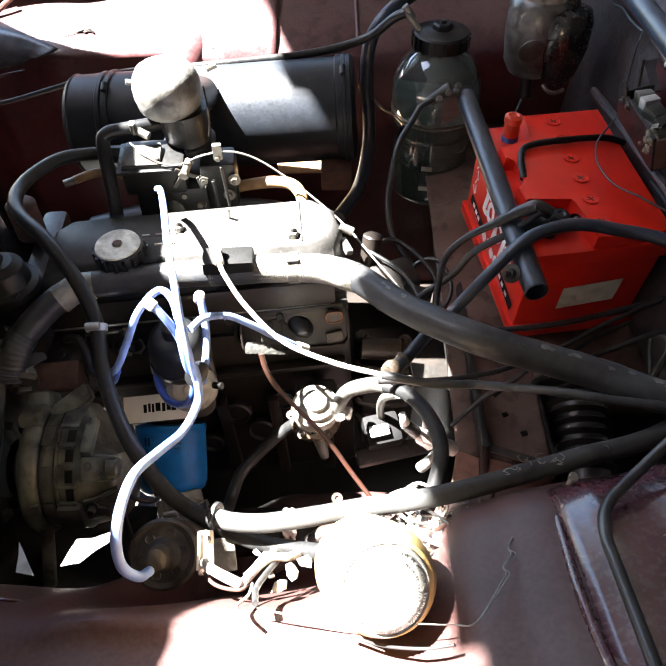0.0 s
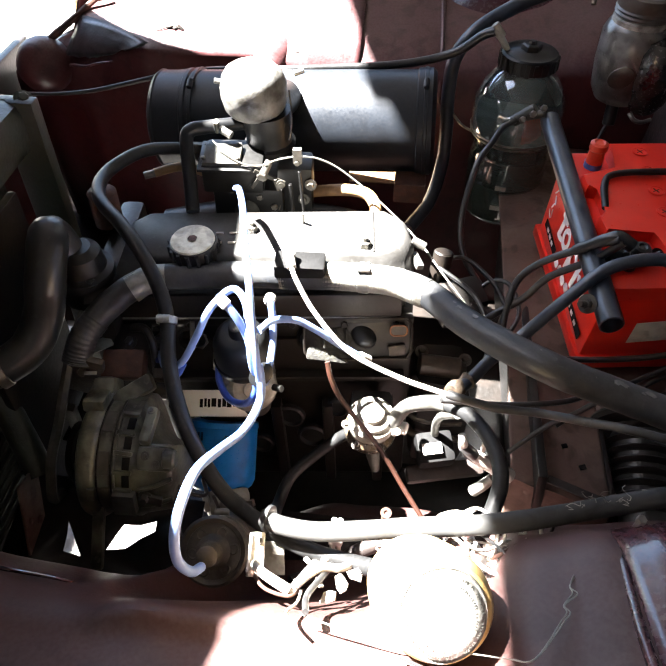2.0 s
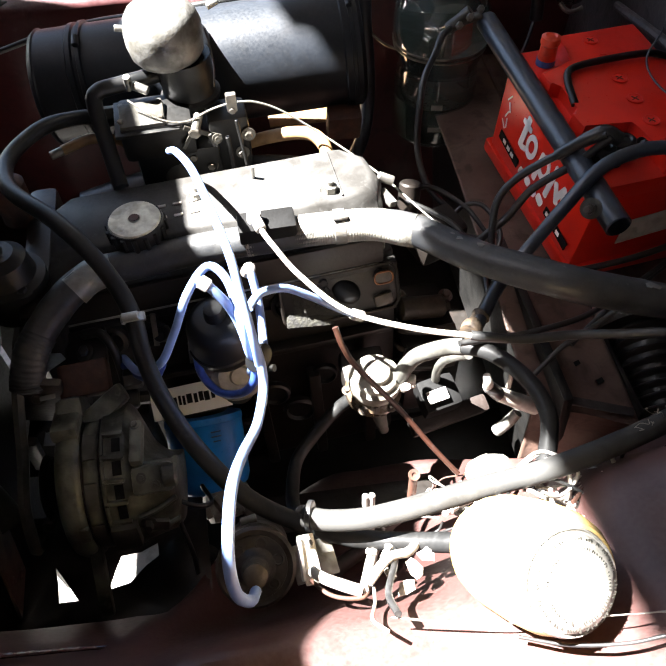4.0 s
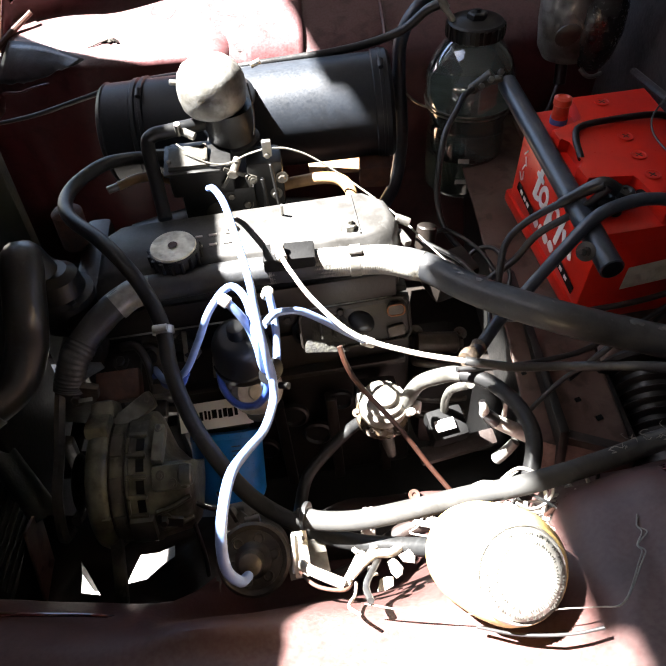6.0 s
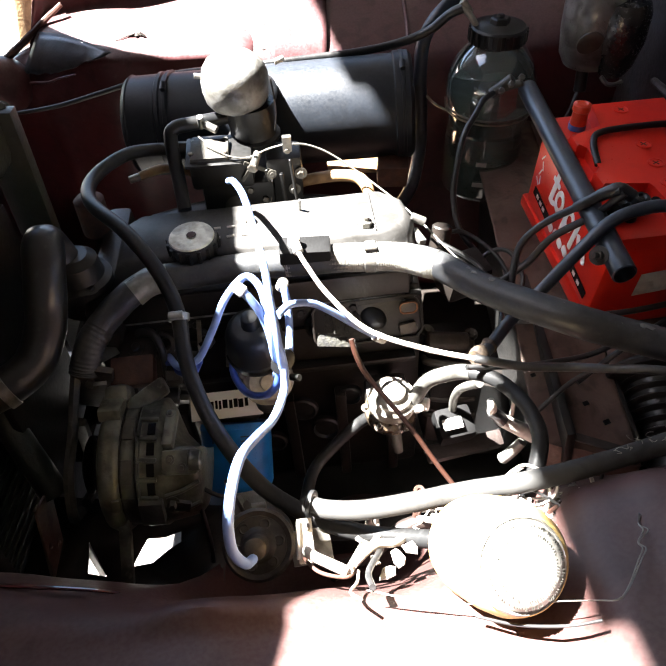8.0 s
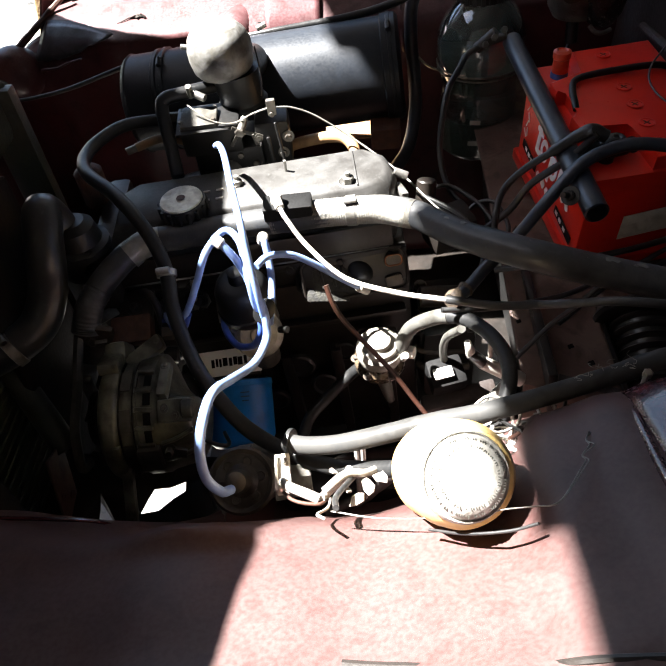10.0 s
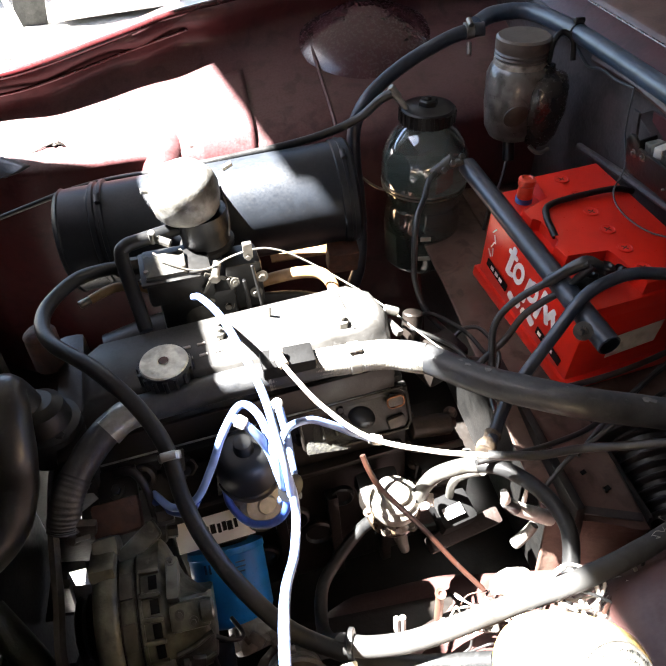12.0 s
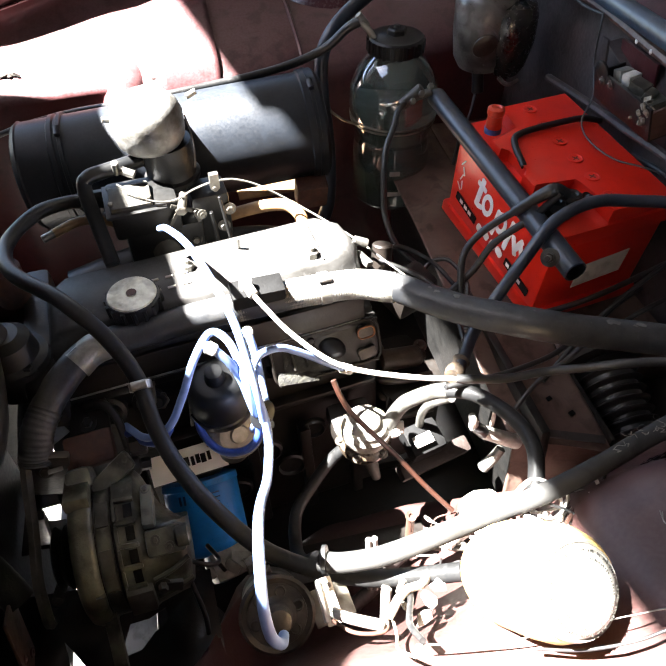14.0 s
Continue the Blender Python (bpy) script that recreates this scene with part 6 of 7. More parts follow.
part("throttle_wire", bm, STEEL, carb)
bm = bmesh.new()
rod(bm, (-0.196, 0.810, 1.030), (-0.190, 0.83, 1.040), 0.0055, 14)
rod(bm, (-0.1965, 0.806, 1.029), (-0.196, 0.81, 1.030), 0.0075, 6)
part("throttle_spindle", bm, STEEL, carb)
bm = bmesh.new()
box(bm, (-0.188, 0.818, 1.024), (0.045, 0.003, 0.006), (0, 25, 5), 0.001)
box(bm, (-0.205, 0.815, 1.018), (0.005, 0.003, 0.028), (0, 35, 5), 0.001)
box(bm, (-0.178, 0.815, 1.014), (0.005, 0.003, 0.018), (0, -15, 5), 0.001)
lathe(bm, (-0.172, 0.812, 1.018), (0.2, -0.9, 0.3), [(0, 0.006), (0.003, 0.006), (0.003, 0.003), (0.006, 0.003)], 14)
part("throttle_lever", bm, DIRTYALU, carb)
bm = bmesh.new()
rod(bm, (-0.160, 0.818, 1.015), (-0.156, 0.815, 0.955), 0.003, 8)
rod(bm, (-0.147, 0.820, 1.035), (-0.140, 0.810, 0.970), 0.0022, 8)
part("link_rod", bm, SOOT, carb)
bm = bmesh.new()
rod(bm, (-0.262, 0.862, 1.066), (-0.245, 0.856, 1.060), 0.0055, 10)
rod(bm, (-0.268, 0.868, 1.058), (-0.266, 0.860, 1.078), 0.0045, 10)
part("choke_clamp", bm, ZINC, carb)
bm = bmesh.new()
rod(bm, (-0.136, 0.770, 0.968), (-0.134, 0.762, 1.010), 0.0022, 8)
single("link_pin", bm, ZINC, "thin bright pin standing by the valve cover", "pin")
for i, (x, z) in enumerate(((-0.205, 0.985), (-0.185, 0.97), (-0.222, 0.975), (-0.145, 0.975), (-0.135, 1.0))):
    bm = bmesh.new()
    bolt(bm, (x, 0.828 if x < -0.17 else 0.842, z), (0, -1, 0.1), 0.005, 0.005)
    part("jet_screw", bm, STEEL, body)
# black vent pipe elbow
hose("vent_pipe", [(-0.235, 0.888, 1.062), (-0.285, 0.866, 1.064), (-0.302, 0.858, 1.063), (-0.308, 0.850, 1.053), (-0.300, 0.818, 1.018), (-0.290, 0.780, 0.985)], 0.0095, CAPBLACK,
     "black vent pipe bent down to the valve cover", "pipe", 14)
hose("throttle_cable", [(-0.143, 0.830, 1.052), (-0.122, 0.836, 1.046), (-0.090, 0.836, 1.030), (-0.035, 0.820, 0.995), (0.020, 0.775, 0.970), (0.060, 0.720, 0.955), (0.110, 0.650, 0.940)], 0.0014, TIN,
     "thin sheathed throttle cable", "cable", 8)

# ---- air cleaner drum ----
drum = thing("air_cleaner", (-0.20, 1.07, 0.88), "long black cylindrical air cleaner, dusty where the sun falls", "air cleaner")
d0, d1 = Vector((-0.420, 1.062, 0.9565)), Vector((0.038, 1.060, 0.988))
DX = (d1 - d0).normalized()
L = (d1 - d0).length
bm = bmesh.new()
lathe(bm, d0, DX, [(0, 0.0), (0.0, 0.070), (0.004, 0.078), (0.010, 0.082), (0.012, 0.080), (0.055, 0.080), (0.057, 0.083), (0.063, 0.083), (0.065, 0.080),
                   (L - 0.030, 0.080), (L - 0.028, 0.083), (L - 0.006, 0.083), (L - 0.002, 0.079), (L, 0.076), (L, 0)], 56)
part("drum", bm, DRUM, drum)
bm = bmesh.new()
box(bm, d0.lerp(d1, 0.93) + Vector((0, -0.06, -0.085)), (0.05, 0.03, 0.05), (20, 0, 0), 0.004)
part("foot", bm, RUST, drum)
for k in (0.965, 0.16):
    bm = bmesh.new()
    clamp(bm, d0.lerp(d1, k), DX, 0.0832, 0.006)
    part("band", bm, DRUM, drum)
bm = bmesh.new()
box(bm, (-0.045, 1.146, 0.838), (0.120, 0.060, 0.004), (26, 3, 6), 0.001)
single("rail_plate", bm, TAN, "dusty tan plate below the air cleaner", "plate")
hose("fender_hose", [(0.114, 1.115, 1.116), (0.095, 1.118, 1.106), (0.065, 1.122, 1.080), (0.02, 1.122, 1.062), (-0.04, 1.112, 1.054), (-0.11, 1.103, 1.050), (-0.19, 1.095, 1.046), (-0.27, 1.115, 1.030),
                     (-0.344, 1.150, 1.009), (-0.415, 1.150, 0.998), (-0.488, 1.150, 0.978), (-0.572, 1.150, 0.955), (-0.646, 1.150, 0.943), (-0.70, 1.15, 0.940)], (0.0078, 0.0032), RUBBER, "thin black hose running over the air cleaner", seg=12)
bm = bmesh.new()
rod(bm, (-0.300, 1.088, 1.030), (-0.270, 1.084, 1.042), 0.0045, 12)
single("pipe_union", bm, ZINC, "bright pipe union beside the air elbow", "pipe union")
overflow = hose("overflow_hose", [(0.300, 1.22, 1.165), (0.262, 1.225, 1.160), (0.215, 1.215, 1.148), (0.150, 1.195, 1.125), (0.090, 1.165, 1.095), (0.062, 1.15, 1.055), (0.058, 1.14, 1.00), (0.062, 1.13, 0.94),
                       (0.062, 1.11, 0.88), (0.045, 1.05, 0.84), (0.01, 0.98, 0.83)], 0.0115, BLUEBLACK, "thick blue-black hose curving down behind the air cleaner", seg=16)
bm = bmesh.new()
clamp(bm, (0.275, 1.225, 1.163), (1, 0, 0.1), 0.0125, 0.014)
rod(bm, (0.270, 1.205, 1.150), (0.266, 1.19, 1.135), 0.004, 10)
part("hose_clip", bm, ZINC, overflow, "bright clip with a hanging screw")

# ---- fluid bottle ----
bottle = thing("fluid_bottle", (0.172, 1.105, 0.80), "smoked green plastic fluid bottle with a black cap", "bottle")
bx, by = 0.172, 1.105
bm = bmesh.new()
lathe(bm, (bx, by, 0.800), (0, 0, 1), [(0, 0.045), (0.004, 0.058), (0.014, 0.066), (0.10, 0.067), (0.125, 0.064), (0.135, 0.064), (0.15, 0.070), (0.185, 0.074), (0.215, 0.072), (0.24, 0.062),
                                       (0.258, 0.048), (0.266, 0.040), (0.275, 0.038), (0.29, 0.038)], 48)
shell = part("shell", bm, BOTTLE, bottle, sharp=70)
bm = bmesh.new()
lathe(bm, (bx, by, 0.806), (0, 0, 1), [(0, 0.04), (0.008, 0.058), (0.07, 0.060), (0.0702, 0)], 36)
part("fluid", bm, material("murky_fluid", (0.05, 0.065, 0.05), 0.3), bottle)
bm = bmesh.new()
lathe(bm, (bx, by, 1.068), (0, 0, 1), [(0, 0.040), (0.002, 0.0435), (0.022, 0.0435), (0.025, 0.041), (0.025, 0.030), (0.028, 0.026), (0.028, 0)], 48)
bcap = part("cap", bm, CAPBLACK, bottle, "black ribbed screw cap")
for i in range(22):
    a = math.tau * i / 22
    bm = bmesh.new()
    box(bm, (bx + 0.0438 * math.cos(a), by + 0.0438 * math.sin(a), 1.080), (0.0045, 0.006, 0.018), (0, 0, math.degrees(a)), 0.001)
    part("rib", bm, CAPBLACK, bcap)
bm = bmesh.new()
lathe(bm, (bx, by, 1.095), (0, 0, 1), [(0, 0.016), (0.008, 0.0155), (0.010, 0.013), (0.010, 0.006), (0.014, 0.005), (0.014, 0)], 6)
part("knob", bm, CAPBLACK, bcap)
bm = bmesh.new()
tube(bm, [(bx - 0.036, by, 1.092), (bx - 0.046, by + 0.003, 1.106), (bx - 0.058, by + 0.010, 1.116)], 0.005, 12)
rod(bm, (0.1265, 1.115, 1.108), (0.112, 1.117, 1.126), 0.006, 14)
part("spout", bm, TIN, bottle)
bm = bmesh.new()
lathe(bm, (bx, by, 0.958), (0, 0, 1), [(0, 0.0705), (0.0005, 0.0725), (0.003, 0.0725), (0.0035, 0.0705)], 48)
lathe(bm, (bx, by, 0.965), (0, 0, 1), [(0, 0.0715), (0.0005, 0.0735), (0.003, 0.0735), (0.0035, 0.0715)], 48)
tube(bm, [(bx - 0.068, by - 0.02, 0.961), (bx - 0.09, by + 0.0, 0.964), (bx - 0.11, by + 0.05, 0.967)], 0.0022, 8)
part("holding_wire", bm, STEEL, bottle)
for z, w in ((0.885, 0.018), (0.845, 0.022)):
    bm = bmesh.new()
    box(bm, (bx - 0.012, by - 0.0668, z), (w, 0.002, 0.008), (0, 0, -10), 0.0005)
    part("label", bm, GREYSTICKER, bottle)
hose("bottle_cable", [(0.150, 0.985, 1.040), (0.130, 0.955, 1.045), (0.115, 0.925, 1.038), (0.097, 0.900, 1.020), (0.086, 0.870, 0.985), (0.082, 0.845, 0.950), (0.090, 0.810, 0.920), (0.115, 0.775, 0.900)], 0.0045, RUBBER,
     "black cable hanging in front of the bottle", "cable", 10)
term = thing("cable_terminal", (0.16, 0.985, 1.03), "corroded cable terminal in front of the bottle", "terminal")
bm = bmesh.new()
rod(bm, (0.148, 0.990, 1.036), (0.176, 0.985, 1.062), 0.0085, 12)
rod(bm, (0.165, 0.985, 1.048), (0.190, 0.98, 1.058), 0.006, 10)
part("lug", bm, DIRTYALU, term)
for i in range(3):
    bm = bmesh.new()
    bolt(bm, (0.158 + 0.013 * i, 0.976, 1.046 + 0.010 * i), (0.1, -0.7, 0.7), 0.005, 0.006, False)
    part("bolt", bm, STEEL, term)

# ---- battery ----
BAT = Matrix.Translation((0.3107, 0.8140, 0.866)) @ turn(0, 0, 8.5) @ turn(6, 0, 0)
BR = BAT.to_3x3().to_4x4()
battery = thing("battery", BAT.translation, "red car battery with a white logo on its long side", "battery")


def bat(x, y, z):
    return BAT @ Vector((x, y, z))


bm = bmesh.new()
box(bm, bat(0, 0, 0.070), (0.168, 0.246, 0.140), BR, 0.004, 0.985)
case = part("case", bm, REDPLASTIC, battery)
bm = bmesh.new()
box(bm, bat(0, 0, 0.012), (0.176, 0.262, 0.020), BR, 0.004)
part("base_rim", bm, REDPLASTIC, battery)
bm = bmesh.new()
prism(bm, [(-0.0865, -0.126), (0.0865, -0.126), (0.0865, 0.126), (-0.0865, 0.126)], BAT @ Matrix.Translation((0, 0, 0.138)), 0.022, 0.003)
lid = part("lid_rim", bm, REDPLASTIC, battery)
bm = bmesh.new()
prism(bm, [(-0.012, -0.122), (0.083, -0.122), (0.083, 0.122), (-0.028, 0.122), (-0.030, 0.068), (-0.079, 0.058), (-0.079, 0.034), (-0.066, 0.030), (-0.066, -0.016), (-0.079, -0.022), (-0.077, -0.048), (-0.018, -0.050), (-0.014, -0.060)], BAT @ Matrix.Translation((0, 0, 0.159)), 0.020, 0.003)
deck = part("lid_deck", bm, REDPLASTIC, battery)
for i in range(6):
    c = bat(0.0100 - 0.0016 * i, 0.102 - 0.0396 * i, 0.1788)
    bm = bmesh.new()
    lathe(bm, c, (0, 0, 1), [(0, 0.0105), (0.0014, 0.0103), (0.0016, 0.0085), (0.0007, 0.008), (0.0006, 0.0072), (0.0006, 0)], 24)
    plug = part("cell_plug", bm, REDPLASTIC, deck)
    bm = bmesh.new()
    box(bm, c + Vector((0, 0, 0.0006)), (0.010, 0.0014, 0.0008), (0, 0, 35), 0)
    box(bm, c + Vector((0, 0, 0.0008)), (0.0014, 0.010, 0.0008), (0, 0, 35), 0)
    part("cross_slot", bm, RUST, plug)
bm = bmesh.new()
lathe(bm, bat(-0.051, 0.096, 0.160), (0, 0, 1), [(0, 0.012), (0.008, 0.012), (0.009, 0.0095)], 24)
part("collar", bm, BLUEPLASTIC, battery, "blue terminal collar")
bm = bmesh.new()
lathe(bm, bat(-0.051, 0.096, 0.168), (0, 0, 1), [(0, 0.0115), (0.018, 0.0105), (0.020, 0.0122), (0.028, 0.0120), (0.030, 0.0075), (0.0285, 0.006)], 24)
part("terminal_cap", bm, REDCAP, battery, "red terminal cap")
bm = bmesh.new()
tube(bm, [bat(-0.066, -0.005, 0.176), bat(-0.060, 0.030, 0.183), bat(-0.045, 0.048, 0.185), bat(0.0, 0.052, 0.186), bat(0.06, 0.050, 0.186), bat(0.090, 0.045, 0.178)], 0.0045, 10, 8)
part("carry_strap", bm, CAPBLACK, battery, "black carrying strap")
bm = bmesh.new()
rod(bm, bat(-0.058, -0.090, 0.158), bat(-0.058, -0.090, 0.182), 0.010, 20)
box(bm, bat(-0.060, -0.088, 0.174), (0.056, 0.026, 0.014), BR @ turn(0, 0, 8), 0.005)
for q, r in (((-0.075, -0.090, 0.176), 0.0125), ((-0.048, -0.086, 0.176), 0.0125)):
    lathe(bm, bat(*q), (0.05, -0.1, 1), [(0, r), (0.008, r), (0.012, 0.8 * r), (0.013, 0.45 * r), (0.011, 0.3 * r), (0.011, 0)], 9)
bolt(bm, bat(-0.030, -0.092, 0.178), (0.3, -0.6, 0.7), 0.006, 0.007)
part("negative_clamp", bm, SOOT, battery, "black corroded cable clamp")
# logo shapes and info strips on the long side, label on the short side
SIDE = BAT @ Matrix.Translation((-0.0843, 0, 0.0)) @ turn(90, 0, -90)


def flat(name, u, v, w, h, mat, spin=0, round_=0.3):
    bm = bmesh.new()
    pts = []
    r = min(w, h) * round_
    for sx, sy, a0 in ((1, 1, 0), (-1, 1, 90), (-1, -1, 180), (1, -1, 270)):
        for k in range(4):
            a = radians(a0 + 30 * k)
            pts.append((sx * (w / 2 - r) + r * math.cos(a), sy * (h / 2 - r) + r * math.sin(a)))
    prism(bm, pts, SIDE @ Matrix.Translation((u, v, 0.0)) @ turn(0, 0, spin), 0.0008)
    return part(name, bm, mat, case)


def hoop(u, v, r, thick, spin):
    """A slanted round letter-like ring of the logo."""
    bm = bmesh.new()
    m = SIDE @ Matrix.Translation((u, v, 0.0)) @ turn(0, 0, spin)
    n = 20
    rings = [[bm.verts.new(m @ Vector(((r - k * thick) * 0.80 * math.cos(math.tau * j / n), (r - k * thick) * 1.15 * math.sin(math.tau * j / n), h))) for j in range(n)] for k, h in ((0, 0.0), (0, 0.0008), (1, 0.0008), (1, 0.0))]
    for a, b in zip(rings, rings[1:]):
        for j in range(n):
            bm.faces.new((a[j], a[(j + 1) % n], b[(j + 1) % n], b[j]))
    return part("logo_ring", bm, WHITEPRINT, case)


for u, v, w, h, s in ((-0.047, 0.098, 0.010, 0.052, -8), (-0.045, 0.110, 0.024, 0.008, -4), (-0.042, 0.077, 0.014, 0.008, 20), (0.002, 0.082, 0.009, 0.048, -8), (0.036, 0.086, 0.009, 0.056, -8),
                      (0.052, 0.082, 0.009, 0.030, 25), (0.060, 0.088, 0.009, 0.032, -25), (0.070, 0.082, 0.009, 0.030, 25)):
    flat("logo_shape", u, v, w, h, WHITEPRINT, s)
for u, v in ((-0.024, 0.092), (0.014, 0.090)):
    hoop(u, v, 0.0165, 0.0080, -8)
for u, v, w in ((-0.028, 0.044, 0.016), (-0.010, 0.046, 0.012), (0.008, 0.044, 0.014), (0.026, 0.046, 0.016)):
    flat("logo_shape", u, v, w, 0.014, WHITEPRINT, -20)
flat("info_strip", -0.072, 0.050, 0.060, 0.014, INK, -6, 0.1)
flat("info_strip", 0.074, 0.042, 0.062, 0.014, INK, -6, 0.1)
for u in (-0.085, -0.072, -0.060, 0.052, 0.066, 0.082):
    bm = bmesh.new()
    prism(bm, [(-0.004, -0.003), (0.004, -0.003), (0.004, 0.003), (-0.004, 0.003)], SIDE @ Matrix.Translation((u, 0.050 - 0.1 * (u + 0.072) if u < 0 else 0.042 - 0.1 * (u - 0.074), 0.0009)), 0.0005)
    part("strip_mark", bm, WHITEPRINT, case)
for u, v, s in ((-0.095, 0.100, 30), (-0.098, 0.088, -25), (-0.100, 0.112, -35), (-0.094, 0.076, 10), (-0.101, 0.070, 50)):
    flat("scratch_mark", u, v, 0.002, 0.014, WHITEPRINT, s)
FRONT = BAT @ Matrix.Translation((0.0, -0.1232, 0.0)) @ turn(90, 0, 0)
bm = bmesh.new()
prism(bm, [(-0.030, 0.050), (0.046, 0.058), (0.048, 0.098), (-0.030, 0.090)], FRONT @ Matrix.Translation((0, 0.0, 0.0)), 0.0008)
part("paper_label", bm, PALELABEL, case, "grubby pale paper label")
# bar across the battery with its bolt and washer
bar = thing("battery_clamp_bar", (0.215, 0.78, 1.03), "black rubber-sleeved bar clamping the battery down", "clamp bar")
b0, b1 = Vector((0.199, 0.985, 1.046)), Vector((0.236, 0.599, 1.012))
bm = bmesh.new()
d = (b1 - b0).normalized()
lathe(bm, b0, d, [(0, 0.0130), (0.001, 0.0140), ((b1 - b0).length - 0.001, 0.0140), ((b1 - b0).length, 0.0125), ((b1 - b0).length - 0.02, 0.0115), ((b1 - b0).length - 0.02, 0)], 28)
part("sleeve", bm, BLUEBLACK, bar)
bm = bmesh.new()
wv = Vector((-0.6, -0.6, 0.5)).normalized()
w0 = Vector((0.2075, 0.614, 1.028))
lathe(bm, w0, wv, [(0, 0.0110), (0.002, 0.0110), (0.002, 0.006), (0.005, 0.006)], 24)
part("washer", bm, DIRTYALU, bar)
bm = bmesh.new()
rod(bm, w0, w0 + wv * 0.022, 0.0035, 10)
lathe(bm, w0 + wv * 0.003, wv, [(0, 0.006), (0.006, 0.006)], 6)
part("stud", bm, BAKELITE, bar)

hose("battery_cable", [(0.46, 0.53, 1.035), (0.445, 0.565, 1.042), (0.416, 0.608, 1.048), (0.380, 0.645, 1.051), (0.335, 0.664, 1.050), (0.295, 0.669, 1.054), (0.262, 0.665, 1.053), (0.228, 0.658, 1.040), (0.190, 0.640, 1.005), (0.150, 0.622, 0.960), (0.115, 0.590, 0.950),
                       (0.090, 0.556, 0.950), (0.075, 0.535, 0.955)], 0.0076, BLUEBLACK, "thick black cable arching over the battery", "cable", 14)
for pts in ([(0.245, 0.690, 1.062), (0.215, 0.705, 1.035), (0.175, 0.720, 0.995), (0.150, 0.715, 0.965), (0.140, 0.690, 0.935), (0.138, 0.67, 0.90)],
            [(0.250, 0.688, 1.060), (0.225, 0.695, 1.025), (0.185, 0.705, 0.985), (0.160, 0.700, 0.950), (0.130, 0.690, 0.93), (0.10, 0.67, 0.92)]):
    hose("earth_cable", pts, 0.0048, RUBBER, "black cable from the battery clamp to the engine", "cable", 10, 6, 0.03, "earth cables")
bm = bmesh.new()
tube(bm, [(0.262, 0.693, 1.052), (0.245, 0.696, 1.060), (0.228, 0.700, 1.050), (0.205, 0.709, 1.026)], (0.0085, 0.0065), 12, 6, 0.25)
single("taped_joint", bm, RUBBER, "black taped joint of the earth cables at the clamp", "tape")
bm = bmesh.new()
tube(bm, [(0.066, 0.528, 0.955), (0.074, 0.538, 0.953), (0.080, 0.546, 0.951), (0.086, 0.552, 0.951)], 0.0092, 14, 8, 0.5)
single("tape_wrap", bm, TAPE, "lump of dirty tan tape round a cable joint", "tape", sharp=70)

# ---- reservoir, relay, tubes along the bulkhead ----
jar = thing("brake_fluid_reservoir", (0.315, 1.11, 1.02), "grimy translucent fluid reservoir with a screw lid", "reservoir")
bm = bmesh.new()
lathe(bm, (0.322, 1.112, 1.022), (0, 0, 1), [(0, 0.026), (0.004, 0.036), (0.020, 0.045), (0.060, 0.050), (0.105, 0.051), (0.118, 0.046), (0.124, 0.040), (0.138, 0.039)], 40)
part("pot", bm, JARPLASTIC, jar)
bm = bmesh.new()
lathe(bm, (0.322, 1.112, 1.138), (0, 0, 1), [(0, 0.0405), (0.002, 0.0425), (0.012, 0.0420), (0.014, 0.040)], 40)
part("neck_band", bm, SCRAP, jar, "pale band round the neck")
bm = bmesh.new()
lathe(bm, (0.322, 1.112, 1.154), (0, 0, 1), [(0, 0.040), (0.003, 0.0425), (0.006, 0.0405), (0.009, 0.0425), (0.012, 0.0405), (0.015, 0.0425), (0.030, 0.0425), (0.033, 0.039), (0.033, 0.0)], 40)
part("screw_lid", bm, JARLID, jar, "dusty brown screw lid")
bm = bmesh.new()
lathe(bm, (0.357, 1.084, 1.014), (-0.02, 0.05, 1), [(0, 0.010), (0.006, 0.020), (0.022, 0.030), (0.060, 0.040), (0.100, 0.041), (0.116, 0.036), (0.122, 0.018), (0.132, 0.016), (0.134, 0.010), (0.134, 0)], 36)
part("float_housing", bm, JARDARK, jar, "oily black float housing")
bm = bmesh.new()
tube(bm, [(0.356, 1.085, 1.150), (0.362, 1.092, 1.178), (0.378, 1.098, 1.190), (0.394, 1.092, 1.178), (0.396, 1.085, 1.150)], 0.0045, 12)
part("loop", bm, CAPBLACK, jar)
bm = bmesh.new()
lathe(bm, (0.305, 1.0655, 1.077), (-0.28, -0.94, -0.10), [(0, 0.021), (0.0015, 0.020), (0.003, 0.015), (0.0036, 0)], 26, 0.78)
part("sight_patch", bm, BAKELITE, jar, "brown stained oval window")
bm = bmesh.new()
tube(bm, [(0.330, 1.052, 1.030), (0.338, 1.046, 1.022), (0.350, 1.046, 1.019), (0.364, 1.050, 1.022)], 0.0035, 8)
part("drip_lip", bm, JARPLASTIC, jar)
bm = bmesh.new()
tube(bm, [(0.306, 1.066, 1.110), (0.322, 1.062, 1.095), (0.332, 1.064, 1.072), (0.326, 1.069, 1.050), (0.308, 1.070, 1.045)], 0.0024, 8)
part("moulded_line", bm, JARPLASTIC, jar)
bm = bmesh.new()
rod(bm, (0.318, 1.095, 0.985), (0.318, 1.105, 1.022), 0.010, 14)
part("outlet", bm, CAPBLACK, jar)
hose("reservoir_wire", [(0.315, 1.095, 0.985), (0.300, 1.075, 0.955), (0.280, 1.06, 0.92), (0.27, 1.05, 0.88)], 0.003, RUBBER, "thin black pipe under the reservoir", "pipe", 8)

